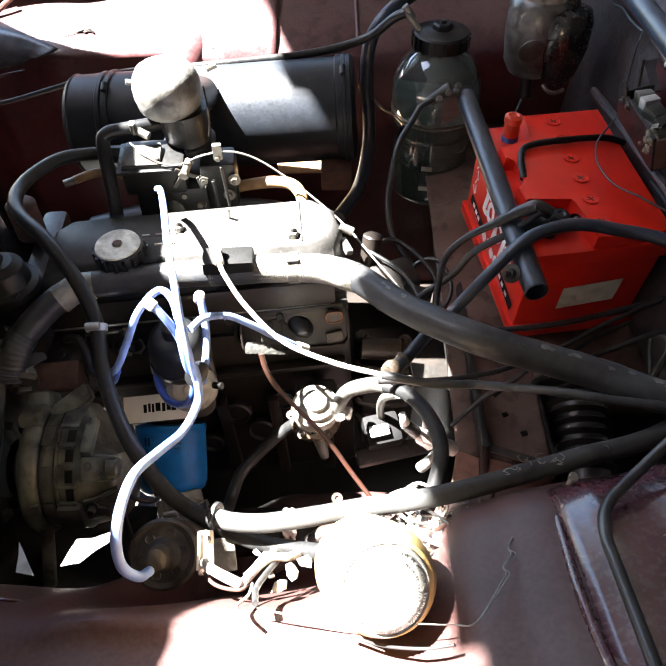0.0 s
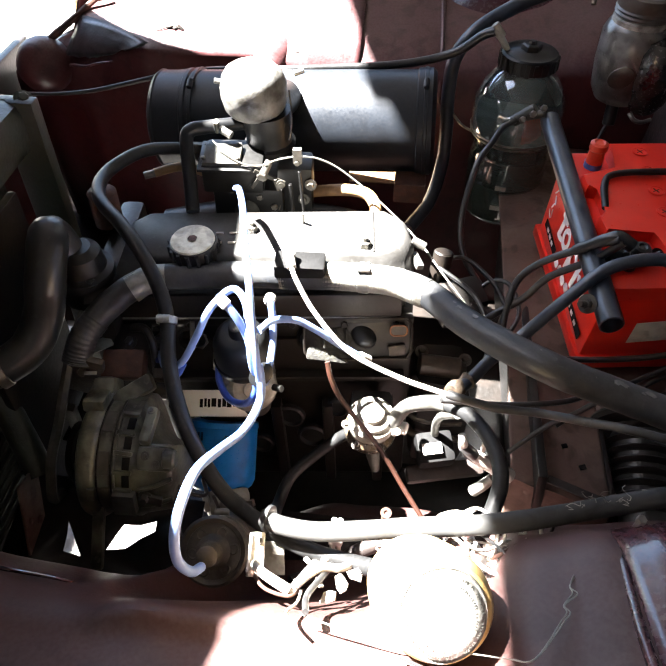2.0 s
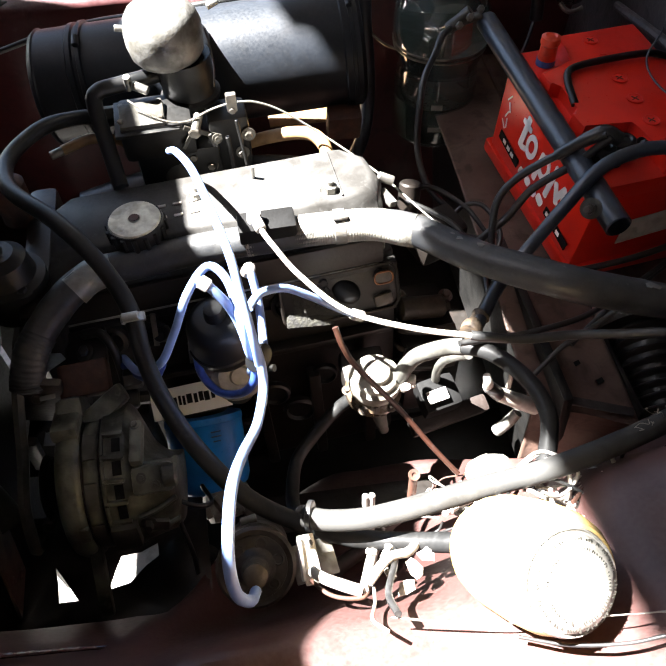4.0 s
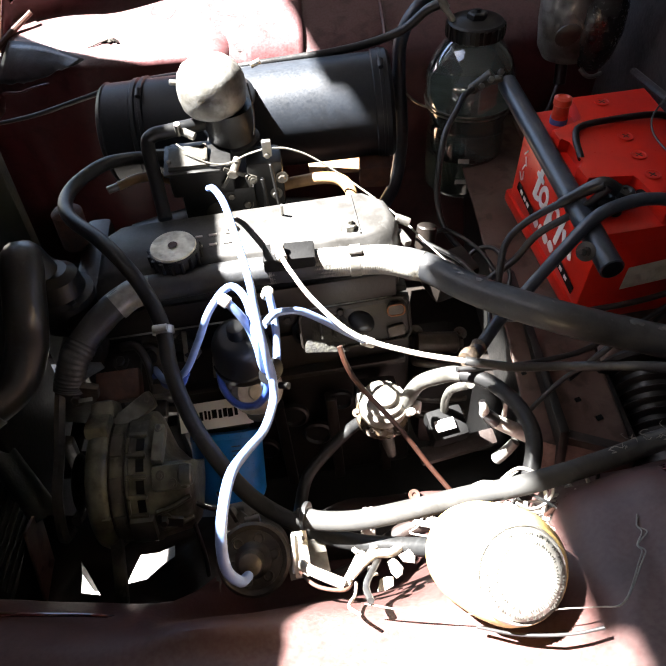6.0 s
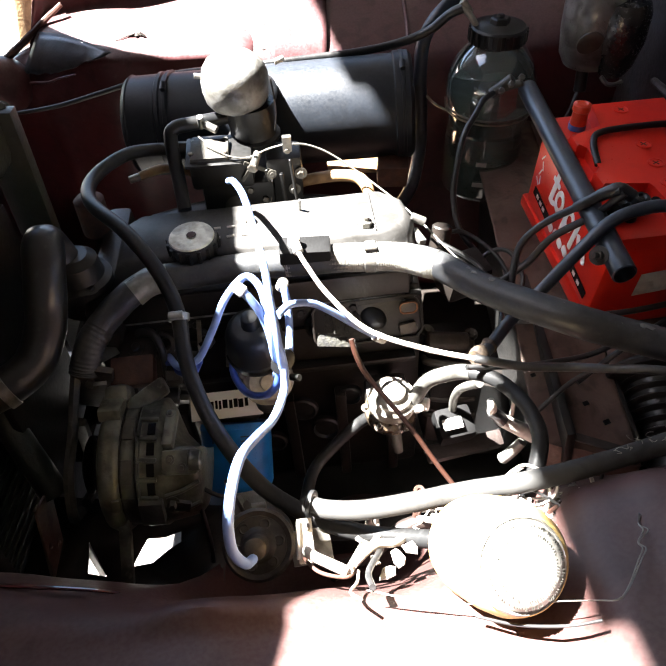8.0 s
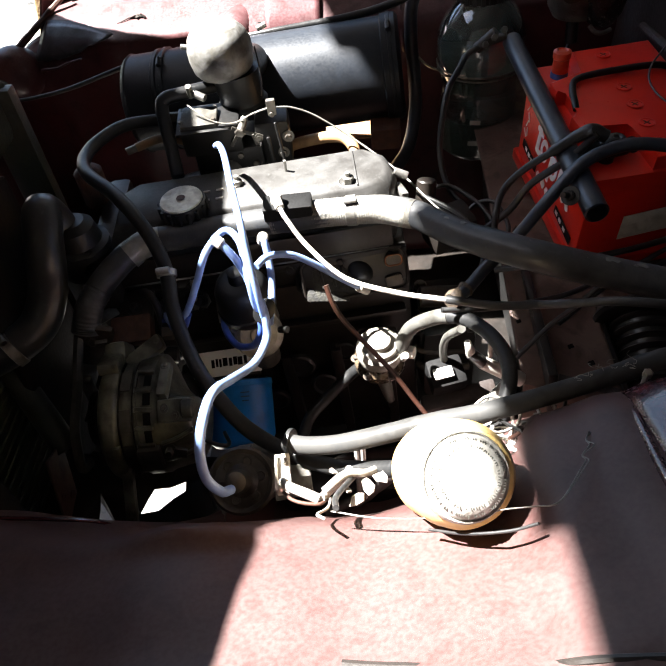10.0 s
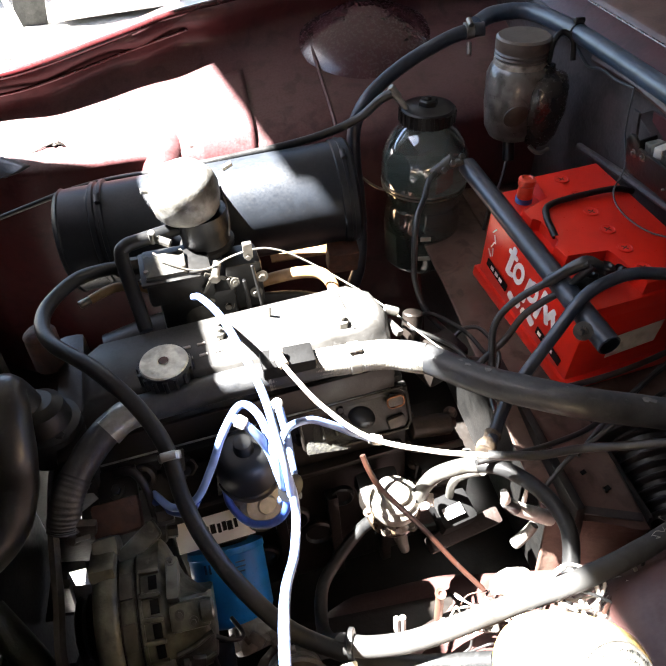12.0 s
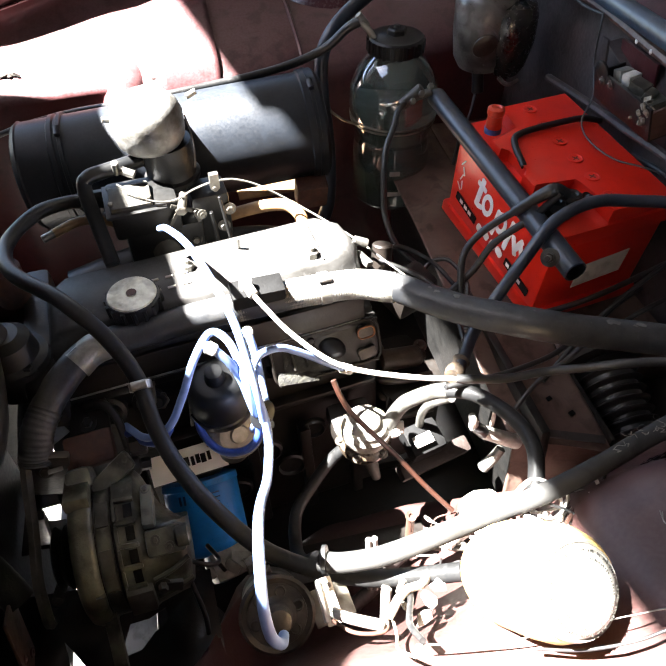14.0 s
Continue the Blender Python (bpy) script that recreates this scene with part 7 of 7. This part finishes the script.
bulkhose = hose("bulkhead_hose", [(0.406, 0.34, 1.200), (0.406, 0.60, 1.195), (0.405, 0.80, 1.190), (0.405, 1.00, 1.188), (0.402, 1.12, 1.186), (0.385, 1.23, 1.182), (0.33, 1.255, 1.176), (0.29, 1.235, 1.168)], 0.0135, BULKBLUE,
     "blue-black hose along the top of the bulkhead", seg=16)
for y in (0.62, 1.10):
    bm = bmesh.new()
    clamp(bm, (0.4055 - 0.0025 * (y > 1), y, 1.1905 - 0.004 * (y > 1)), (0, 1, 0), 0.0138, 0.008)
    part("hose_band", bm, RUBBER, bulkhose)
relay = thing("voltage_regulator", (0.40, 0.79, 1.06), "dusty voltage regulator in a bracket on the bulkhead", "regulator")
RG = Matrix.Translation((0.392, 0.795, 1.112)) @ turn(0, -14, 2)
RR = RG.to_3x3().to_4x4()
for nm, c, s, m in (("trough_front", (-0.018, -0.002, 0.0), (0.004, 0.128, 0.046), SOOT), ("trough_floor", (0.004, -0.002, -0.021), (0.044, 0.128, 0.004), SOOT),
                    ("trough_end", (0.004, -0.064, -0.002), (0.044, 0.004, 0.040), DUSTY), ("trough_end", (0.004, 0.060, -0.004), (0.040, 0.004, 0.034), SOOT),
                    ("coil_block", (0.002, -0.006, 0.000), (0.028, 0.085, 0.030), REGGREEN)):
    bm = bmesh.new()
    box(bm, RG @ Vector(c), s, RR, 0.0015)
    part(nm, bm, m, relay)
for i, (y, z, w) in enumerate(((0.026, 0.020, 0.016), (0.008, 0.022, 0.014), (-0.012, 0.019, 0.022), (-0.032, 0.017, 0.012))):
    bm = bmesh.new()
    box(bm, RG @ Vector((0.0, y, z)), (0.020, w, 0.014), RR @ turn(12 * (i - 1), 8, 10 * i), 0.002)
    part("terminal", bm, (TIN, WHITECABLE, DIRTYALU, DIRTYALU)[i], relay)
random.seed(21)
for i in range(18):
    bm = bmesh.new()
    c = RG @ Vector((-0.0205 + random.uniform(0, 0.010) * (i % 2), -0.062 + abs(random.gauss(0, 0.014)), 0.023 - abs(random.gauss(0, 0.014))))
    w = random.uniform(0.004, 0.009)
    box(bm, c, (0.5 * w, w, 0.8 * w), RR @ turn(random.uniform(0, 90), random.uniform(-30, 30), random.uniform(0, 90)), 0.25 * w)
    part("crust_lump", bm, CORROSION, relay, "pale corrosion crust")
for y, z in ((0.040, 0.012), (0.020, 0.016)):
    bm = bmesh.new()
    bolt(bm, RG @ Vector((-0.0205, y, z)), RR @ Vector((-1, 0, 0)), 0.0035, 0.003)
    part("rivet", bm, STEEL, relay)
bm = bmesh.new()
lathe(bm, RG @ Vector((-0.0165, 0.045, 0.022)), RR @ Vector((-1, 0, 0)), [(0, 0.014), (0.003, 0.014), (0.0036, 0.013), (0.0036, 0)], 22)
part("rounded_ear", bm, SOOT, relay)
bm = bmesh.new()
prism(bm, [(-0.050, -0.030), (0.030, -0.060), (0.034, 0.012), (0.020, 0.026), (-0.020, 0.028), (-0.050, 0.0)], Matrix.Translation((0.418, 0.716, 1.125)) @ turn(90, 0, 84), 0.003, 0.001)
plate = part("end_plate", bm, SOOT, relay)
bm = bmesh.new()
lathe(bm, (0.412, 0.712, 1.136), (-1, -0.1, 0.25), [(0, 0.0125), (0.003, 0.0125), (0.003, 0.0085), (0.008, 0.008), (0.008, 0.005), (0.005, 0.004)], 20)
part("grommet_bolt", bm, STEEL, plate)
bm = bmesh.new()
box(bm, (0.412, 0.905, 1.100), (0.004, 0.014, 0.085), (0, -8, 0), 0.001)
box(bm, (0.424, 0.880, 1.130), (0.030, 0.052, 0.003), (20, -10, 0), 0.001)
part("left_bracket", bm, FIREGREY, relay)
bm = bmesh.new()
box(bm, (0.424, 0.845, 1.118), (0.004, 0.085, 0.060), (0, -8, 0), 0.001)
part("red_backing", bm, MAROON, relay, "dark red backing behind the bracket")
bm = bmesh.new()
tube(bm, [(0.400, 1.02, 1.036), (0.400, 0.90, 1.052), (0.398, 0.80, 1.064), (0.395, 0.72, 1.076), (0.392, 0.62, 1.085)], 0.006, 8, 6)
single("bulkhead_rail", bm, FIREGREY, "pressed dusty rail along the bulkhead", "rail", kind="structure")
bm = bmesh.new()
tube(bm, [(0.418, 1.06, 1.160), (0.418, 0.94, 1.165), (0.418, 0.80, 1.160), (0.418, 0.66, 1.158), (0.418, 0.40, 1.158)], 0.007, 8, 8, 0.15)
single("bulkhead_flange", bm, DUSTY, "scuffed maroon flange under the blue-black hose", "flange", kind="structure")
for y in (0.848, 0.815):
    bm = bmesh.new()
    lathe(bm, (0.4115, y, 1.160), (-1, 0, 0.5), [(0, 0.0042), (0.001, 0.0034), (0.0014, 0)], 14, 0.6)
    single("chipped_spot", bm, WHITEPLASTIC, "pale chipped spot on the maroon flange", "paint chip", "chips on the flange")
hose("relay_wire", [(0.405, 0.925, 1.168), (0.398, 0.913, 1.150), (0.396, 0.905, 1.110), (0.378, 0.860, 1.086), (0.350, 0.830, 1.066), (0.338, 0.785, 1.063), (0.345, 0.735, 1.064), (0.368, 0.70, 1.068), (0.405, 0.65, 1.065), (0.44, 0.58, 1.04)], 0.0012, GREYHOSE, "thin grey wire looping from the bulkhead", "wire", 8)
hose("relay_wire", [(0.410, 1.12, 1.168), (0.408, 1.06, 1.150), (0.408, 1.02, 1.158), (0.406, 0.97, 1.160), (0.405, 0.925, 1.166)], 0.0024, GREYHOSE, "thin grey wire along the bulkhead", "wire", 8)
hose("bulkhead_pipe", [(0.425, 0.80, 1.020), (0.415, 0.70, 1.040), (0.405, 0.62, 1.020), (0.395, 0.56, 0.970)], 0.004, RUBBER, "thin black pipe on the bulkhead", "pipe", 8)
pot = thing("clutch_fluid_pot", (0.385, 0.486, 1.010), "small grey-green fluid pot with a black ring", "fluid pot")
bm = bmesh.new()
lathe(bm, (0.385, 0.486, 1.010), (0.1, 0, 1), [(0, 0.012), (0.004, 0.018), (0.010, 0.021), (0.050, 0.022), (0.054, 0.020)], 28)
part("pot", bm, GREENGREY, pot)
bm = bmesh.new()
lathe(bm, (0.390, 0.486, 1.062), (0.1, 0, 1), [(0, 0.022), (0.002, 0.024), (0.010, 0.024), (0.012, 0.021), (0.012, 0.0)], 28)
part("lid", bm, CAPBLACK, pot, "black screw lid")
bm = bmesh.new()
box(bm, (0.415, 0.486, 1.038), (0.030, 0.020, 0.004), (0, 0, 0), 0.001)
part("bracket", bm, SOOT, pot)
for pts, r in (([(0.31, 0.626, 0.872), (0.349, 0.647, 0.885), (0.396, 0.662, 0.9)], 0.0032), ([(0.323, 0.613, 0.875), (0.373, 0.62, 0.9), (0.39, 0.58, 0.972), (0.405, 0.545, 1.033)], 0.0036)):
    hose("dusty_rod", pts, r, RUBBER, "dusty black rod beside the battery", "rod", 10, 6, 0, "rods beside the battery")
for pts in ([(0.385, 0.561, 0.912), (0.385, 0.583, 0.932), (0.388, 0.594, 0.941), (0.39, 0.586, 0.954), (0.39, 0.568, 0.964), (0.386, 0.555, 0.96), (0.385, 0.555, 0.939), (0.385, 0.555, 0.918)],
            [(0.392, 0.559, 0.912), (0.395, 0.564, 0.938), (0.398, 0.568, 0.963), (0.398, 0.556, 0.98), (0.398, 0.537, 0.983), (0.395, 0.524, 0.976), (0.392, 0.526, 0.958), (0.392, 0.538, 0.931)]):
    hose("pale_wire_loop", pts, 0.0024, PALEHOSE, "pale grey wire looped in front of the bulkhead", "wire", 8, 6, 0, "wire loops")
for i, pts in enumerate(([(0.14, 0.66, 0.882), (0.20, 0.64, 0.905), (0.30, 0.64, 0.92), (0.42, 0.66, 0.94)], [(0.20, 0.55, 0.885), (0.26, 0.585, 0.91), (0.33, 0.62, 0.93), (0.43, 0.66, 0.95)],
                         [(0.150, 0.53, 0.850), (0.189, 0.548, 0.885), (0.215, 0.545, 0.92), (0.240, 0.545, 0.955)],
                         [(0.10, 0.73, 0.885), (0.12, 0.765, 0.91), (0.15, 0.76, 0.92), (0.165, 0.72, 0.905), (0.15, 0.69, 0.885)], [(0.05, 0.78, 0.93), (0.09, 0.80, 0.925), (0.13, 0.765, 0.915), (0.15, 0.73, 0.90)],
                         [(0.05, 0.76, 0.94), (0.10, 0.72, 0.93), (0.12, 0.66, 0.92), (0.11, 0.60, 0.93)])):
    hose("bay_cable", pts, 0.0032 if i else 0.004, RUBBER, "dusty black cable across the brown shelf", "cable", 8, 6, 0, "bay cables")
# heater tap and clutter between cover and shelf
tap = thing("heater_tap", (0.08, 0.74, 0.86), "grimy heater tap beside the valve cover", "tap")
bm = bmesh.new()
box(bm, (0.085, 0.735, 0.900), (0.065, 0.05, 0.05), (10, 0, 25), 0.010)
rod(bm, (0.052, 0.760, 0.905), (0.058, 0.775, 0.955), 0.014, 16)
rod(bm, (0.095, 0.71, 0.91), (0.135, 0.70, 0.905), 0.013, 16)
part("body", bm, BLOCK, tap)
bm = bmesh.new()
rod(bm, (0.012, 0.755, 0.985), (0.030, 0.752, 0.978), 0.006, 10)
box(bm, (0.020, 0.735, 0.968), (0.010, 0.030, 0.008), (0, 10, 20), 0.002)
part("lever", bm, ZINC, tap)

# ---- far ledge details and the yard beyond ----
bm = bmesh.new()
random.seed(11)
for i in range(5):
    box(bm, (-0.446 + 0.005 * i, 1.246 + 0.003 * (i % 2), 1.0365), (0.013, 0.009, 0.002), (14 * i - 20, 10 * i - 16, 25 * i), 0.0008)
tube(bm, [(-0.452, 1.243, 1.0365), (-0.464, 1.236, 1.034), (-0.474, 1.233, 1.032)], (0.0015, 0.0006), 6)
single("dry_leaf", bm, LEAF, "dry curled leaf on the sunlit ledge", "leaf")
bm = bmesh.new()
lathe(bm, (-0.350, 1.318, 1.0525), (0, -0.30, 0.95), [(0, 0.024), (0.002, 0.024), (0.003, 0.0215), (0.002, 0.019), (0.002, 0)], 28)
single("ledge_plug", bm, MAROON, "round painted plug in the ledge", "plug")
bm = bmesh.new()
box(bm, (-0.214, 1.212, 0.985), (0.015, 0.012, 0.066), (-34, 0, 2), 0.004)
single("apron_slot_shade", bm, BLOCK, "black bar standing in for the shaded slot between the inner fender panels", "slot", kind="structure")
bm = bmesh.new()
tube(bm, [(-0.270, 1.214, 0.88), (-0.270, 1.212, 0.93), (-0.266, 1.214, 0.972), (-0.260, 1.232, 0.992), (-0.254, 1.262, 0.998), (-0.250, 1.30, 0.998)], (0.042, 0.036), 24, 8)
single("apron_bulge", bm, MAROON, "rounded dusty maroon swelling beside the slot", "panel", kind="structure", sharp=60)
bm = bmesh.new()
loft(bm, [(-0.200, [(1.190, 0.90), (1.187, 0.964), (1.220, 1.027), (1.29, 1.056), (1.35, 1.068)]), (-0.10, [(1.194, 0.90), (1.191, 0.962), (1.226, 1.022), (1.30, 1.053), (1.38, 1.082)])], 10, 5, 0.001, 6.0)
panel = single("apron_panel", bm, MAROON, "raised dusty maroon panel beside the slot", "panel", kind="structure", sharp=60)
panel.modifiers.new("thickness", "SOLIDIFY").thickness = 0.002
bm = bmesh.new()
tube(bm, [(0.048, 1.202, 0.94), (0.046, 1.200, 0.972), (0.044, 1.245, 1.026), (0.040, 1.34, 1.066), (0.036, 1.44, 1.108)], 0.0035, 8, 8)
single("apron_crease", bm, MAROON, "pressed crease down the inner fender", "crease", kind="structure")
bm = bmesh.new()
lip = [(-0.626, 1.352, 1.104), (-0.60, 1.352, 1.114), (-0.473, 1.342, 1.130), (-0.30, 1.396, 1.158), (-0.19, 1.436, 1.174), (0.05, 1.470, 1.194), (0.40, 1.485, 1.204)]
tube(bm, lip, 0.008, 12, 10)
single("fender_lip", bm, LIPPAINT, "rolled glossy maroon edge of the fender", "fender edge", kind="structure")
bm = bmesh.new()
tube(bm, [(x, y - 0.003, z - 0.030) for x, y, z in lip[:5]], 0.003, 8, 10)
single("fender_bead", bm, LIPPAINT, "thin pressed bead under the fender edge", "bead", kind="structure")
fence = thing("leaning_pole", (-1.33, 4.9, 0.0), "pale thin pole leaning in the yard", "pole")
bm = bmesh.new()
box(bm, (-1.33, 4.9, 0.45), (0.03, 0.05, 0.95), (10, -10, 0), 0.006)
part("shaft", bm, WHITEPAINT, fence)
bm = bmesh.new()
box(bm, (-0.75, 5.9, 0.22), (0.9, 0.5, 0.40), (0, 0, 12), 0.06)
single("garden_table", bm, WHITEPAINT, "white painted board lying slanted in the yard", "table")
bm = bmesh.new()
box(bm, (-1.0, 6.6, 0.6), (2.2, 0.06, 1.2), (-8, 0, 6), 0.01)
single("white_board", bm, WHITEPAINT, "white board leaning in the yard", "board")

# ---- darkness under the engine: added black bar and tray in place of shade ----
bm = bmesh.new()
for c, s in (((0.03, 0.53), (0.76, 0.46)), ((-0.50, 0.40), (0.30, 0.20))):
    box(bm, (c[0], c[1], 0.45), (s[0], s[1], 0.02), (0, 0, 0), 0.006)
single("dark_filler_tray", bm, BLOCK, "added black tray blocking ground light under the engine", "tray", kind="structure")
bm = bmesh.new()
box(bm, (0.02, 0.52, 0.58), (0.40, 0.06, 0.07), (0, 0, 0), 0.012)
single("depth_filler_bar", bm, BLOCK, "added black bar filling the dark depth under the engine", "cross member", kind="structure")

for y0, y1, nm in ((0.80, 1.17, "far"), (0.24, 0.36, "near")):
    bm = bmesh.new()
    box(bm, (-0.575 if y0 < 0.5 else -0.74, (y0 + y1) / 2, 0.68), (0.012, y1 - y0, 0.46), (0, 0, 0), 0.004)
    single("radiator_support_" + nm, bm, MAROON, "dark maroon support panel beside the radiator", "panel", kind="structure")


# torn corner of the far fender
flap = thing("torn_fender_corner", (-0.60, 1.25, 0.955), "blue-black bent corner panel with a torn lower edge", "panel")
bm = bmesh.new()
grid = []
for i in range(17):
    u = i / 16
    top = Vector((-0.630, 1.300, 1.028)).lerp(Vector((-0.469, 1.192, 1.032)), u) + Vector((0, -0.004, 0.008 * math.sin(math.pi * u)))
    low = Vector((-0.662, 1.252, 0.970)).lerp(Vector((-0.505, 1.190, 1.020)), u) + Vector((0, 0, -0.010 * math.sin(math.pi * u) + 0.004 * noise.noise(Vector((u * 14, 2, 0)))))
    row = []
    for k in range(7):
        v = k / 6
        q = top.lerp(low, v) + Vector((0, -0.004 - 0.008 * math.sin(math.pi * v), 0)) + Vector((0, -0.5, 0.5)) * 0.008 * v * noise.noise(Vector((u * 9, v * 3, 4)))
        row.append(bm.verts.new(q))
    grid.append(row)
for a, b in zip(grid, grid[1:]):
    for k in range(6):
        bm.faces.new((a[k], b[k], b[k + 1], a[k + 1]))
sheet = part("bent_sheet", bm, FLAPPAINT, flap, sharp=50)
sheet.modifiers.new("thickness", "SOLIDIFY").thickness = 0.0015
bm = bmesh.new()
tube(bm, [(-0.662, 1.240, 0.954), (-0.640, 1.234, 0.958), (-0.610, 1.218, 0.966), (-0.580, 1.203, 0.980), (-0.545, 1.190, 0.992)], (0.0035, 0.0012), 8, 8, 0.3)
part("torn_edge", bm, MAROON, flap)
bm = bmesh.new()
tube(bm, [(-0.690, 1.258, 0.994), (-0.660, 1.275, 1.014), (-0.622, 1.305, 1.040), (-0.588, 1.330, 1.062)], (0.0075, 0.0045), 8, 6, 0.15)
part("edge_strip", bm, RUST, flap, "dull brown strip along the panel joint")
bm = bmesh.new()
lathe(bm, (-0.700, 1.235, 0.955), (0.45, -0.75, 0.35), [(0, 0.052), (0.006, 0.050), (0.022, 0.042), (0.034, 0.026), (0.039, 0.0)], 32)
part("lamp_bowl", bm, MAROON, flap, "dark maroon back of the lamp bowl")

# yard beyond the fender
bm = bmesh.new()
box(bm, (-1.00, 1.95, 0.46), (0.055, 0.060, 0.98), (-12, 10, 20), 0.006)
bolt(bm, (-1.03, 1.88, 0.90), (0, -1, 0.2), 0.006)
single("wooden_post", bm, WOODPALE, "pale weathered wooden post leaning by the fender", "post")
bm = bmesh.new()
bmesh.ops.create_grid(bm, x_segments=70, y_segments=60, size=0.5)
for v in bm.verts:
    q = Vector((v.co.x * 1.3 - 1.75, v.co.y * 1.7 + 4.75, 0.0))
    edge = max(0.0, 1.0 - (v.co.x * v.co.x + v.co.y * v.co.y) * 4.2)
    q.z = -0.03 + edge * (0.05 + 0.05 * noise.noise(q * 9) + 0.04 * noise.noise(q * 31))
    v.co = q
single("dry_grass", bm, DRYGRASS, "grey dry grass and litter on the yard ground", "grass", kind="stuff")
bm = bmesh.new()
box(bm, (-1.30, 5.7, 0.45), (0.22, 0.06, 0.95), (0, 8, 4), 0.01)
single("grey_upright", bm, DRYGRASS, "grey weathered upright board in the yard", "board")
bm = bmesh.new()
box(bm, (-2.1, 6.4, 0.6), (0.5, 0.08, 1.3), (0, -6, 10), 0.01)
single("dark_fence_panel", bm, ROOFWOOD, "dark board panel standing in the yard", "fence panel")
bm = bmesh.new()
box(bm, (-0.80, 5.75, 0.30), (0.10, 0.05, 0.30), (0, -10, 0), 0.01)
single("orange_tool_handle", bm, TAN, "orange wooden piece leaning on the white board", "wood piece")

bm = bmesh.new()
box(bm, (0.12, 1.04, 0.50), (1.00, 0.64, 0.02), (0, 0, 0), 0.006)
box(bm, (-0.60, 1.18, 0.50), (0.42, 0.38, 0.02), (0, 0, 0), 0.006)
single("far_filler_tray", bm, BLOCK, "added black tray blocking ground light under the engine's far side", "tray", kind="structure")
manifold = thing("intake_manifold", (-0.19, 0.87, 0.80), "grimy black intake manifold under the carburettor", "manifold")
bm = bmesh.new()
tube(bm, [(-0.36, 0.86, 0.885), (-0.28, 0.872, 0.90), (-0.20, 0.876, 0.905), (-0.10, 0.880, 0.90), (-0.02, 0.865, 0.885)], 0.032, 18, 6)
part("log", bm, BLOCK, manifold)
for x in (-0.33, -0.24, -0.13, -0.04):
    bm = bmesh.new()
    tube(bm, [(x, 0.87, 0.888), (x, 0.84, 0.886), (x, 0.80, 0.88)], 0.024, 14, 5)
    part("runner", bm, BLOCK, manifold)
bm = bmesh.new()
box(bm, (-0.215, 0.866, 0.932), (0.085, 0.085, 0.010), (0, 0, 5), 0.003)
part("carburettor_flange", bm, SOOT, manifold)
exhaust = thing("exhaust_manifold", (-0.19, 0.93, 0.66), "rusty exhaust manifold low behind the engine", "manifold")
bm = bmesh.new()
tube(bm, [(-0.36, 0.90, 0.82), (-0.26, 0.93, 0.79), (-0.16, 0.94, 0.76), (-0.06, 0.93, 0.70), (0.0, 0.92, 0.60)], 0.034, 18, 6)
part("pipe", bm, RUST, exhaust)
bm = bmesh.new()
tube(bm, [(0.0, 0.92, 0.80), (-0.06, 0.93, 0.76), (-0.12, 0.94, 0.74)], 0.030, 16, 6)
part("branch", bm, RUST, exhaust)

bm = bmesh.new()
box(bm, (-0.82, 1.17, 0.62), (0.02, 0.44, 0.64), (0, 0, 0), 0.006)
single("front_valance", bm, BLOCK, "dark panel closing the front of the bay below the bonnet", "panel", kind="structure")
bm = bmesh.new()
tube(bm, [(-0.46, 0.36, 0.50), (-0.36, 0.42, 0.55), (-0.24, 0.47, 0.62)], 0.020, 14, 6)
single("steering_link", bm, BLOCK, "oily black rod low under the alternator", "rod")

for c, s, rot in (((-0.383, 0.597, 0.896), (0.042, 0.016, 0.0015), (20, 0, 40)), ((-0.376, 0.555, 0.893), (0.016, 0.005, 0.0015), (20, 0, 8))):
    bm = bmesh.new()
    box(bm, c, s, rot, 0.0004)
    single("sun_spot_tab", bm, ZINC, "small bright plate standing in for a sun spot by the alternator", "tab", "metal tabs")

bm = bmesh.new()
box(bm, (-0.447, 0.672, 0.700), (0.060, 0.060, 0.004), (0, 0, 4), 0.001)
box(bm, (-0.440, 0.598, 0.700), (0.050, 0.040, 0.004), (0, 0, -6), 0.001)
box(bm, (-0.464, 0.635, 0.700), (0.022, 0.120, 0.004), (0, 0, 0), 0.001)
single("fan_shroud_lip", bm, BLOCK, "oily black lip of the fan shroud low by the belt", "shroud", kind="structure")
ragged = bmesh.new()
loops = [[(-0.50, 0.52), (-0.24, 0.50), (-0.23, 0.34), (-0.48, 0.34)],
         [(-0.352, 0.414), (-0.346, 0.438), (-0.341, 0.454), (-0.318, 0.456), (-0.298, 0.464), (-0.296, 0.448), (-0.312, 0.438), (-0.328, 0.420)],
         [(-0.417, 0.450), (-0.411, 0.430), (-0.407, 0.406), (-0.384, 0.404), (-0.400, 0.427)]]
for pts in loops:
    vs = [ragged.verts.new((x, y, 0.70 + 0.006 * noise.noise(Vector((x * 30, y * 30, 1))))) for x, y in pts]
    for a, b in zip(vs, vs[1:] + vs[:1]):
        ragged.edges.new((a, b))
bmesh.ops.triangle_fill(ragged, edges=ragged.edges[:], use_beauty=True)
guard = single("gap_sheet", ragged, BLOCK, "added black sheet whose holes frame the lit ground under the alternator", "splash guard", kind="structure")
guard.modifiers.new("thickness", "SOLIDIFY").thickness = 0.002
bm = bmesh.new()
tube(bm, [(-0.47, 0.292, 0.922), (-0.40, 0.289, 0.924), (-0.34, 0.286, 0.923), (-0.305, 0.286, 0.917), (-0.275, 0.290, 0.895)], (0.0028, 0.0012), 8, 8)
single("fender_edge_bead", bm, LIPPAINT, "thin glossy rolled edge of the near inner fender", "bead", kind="structure")
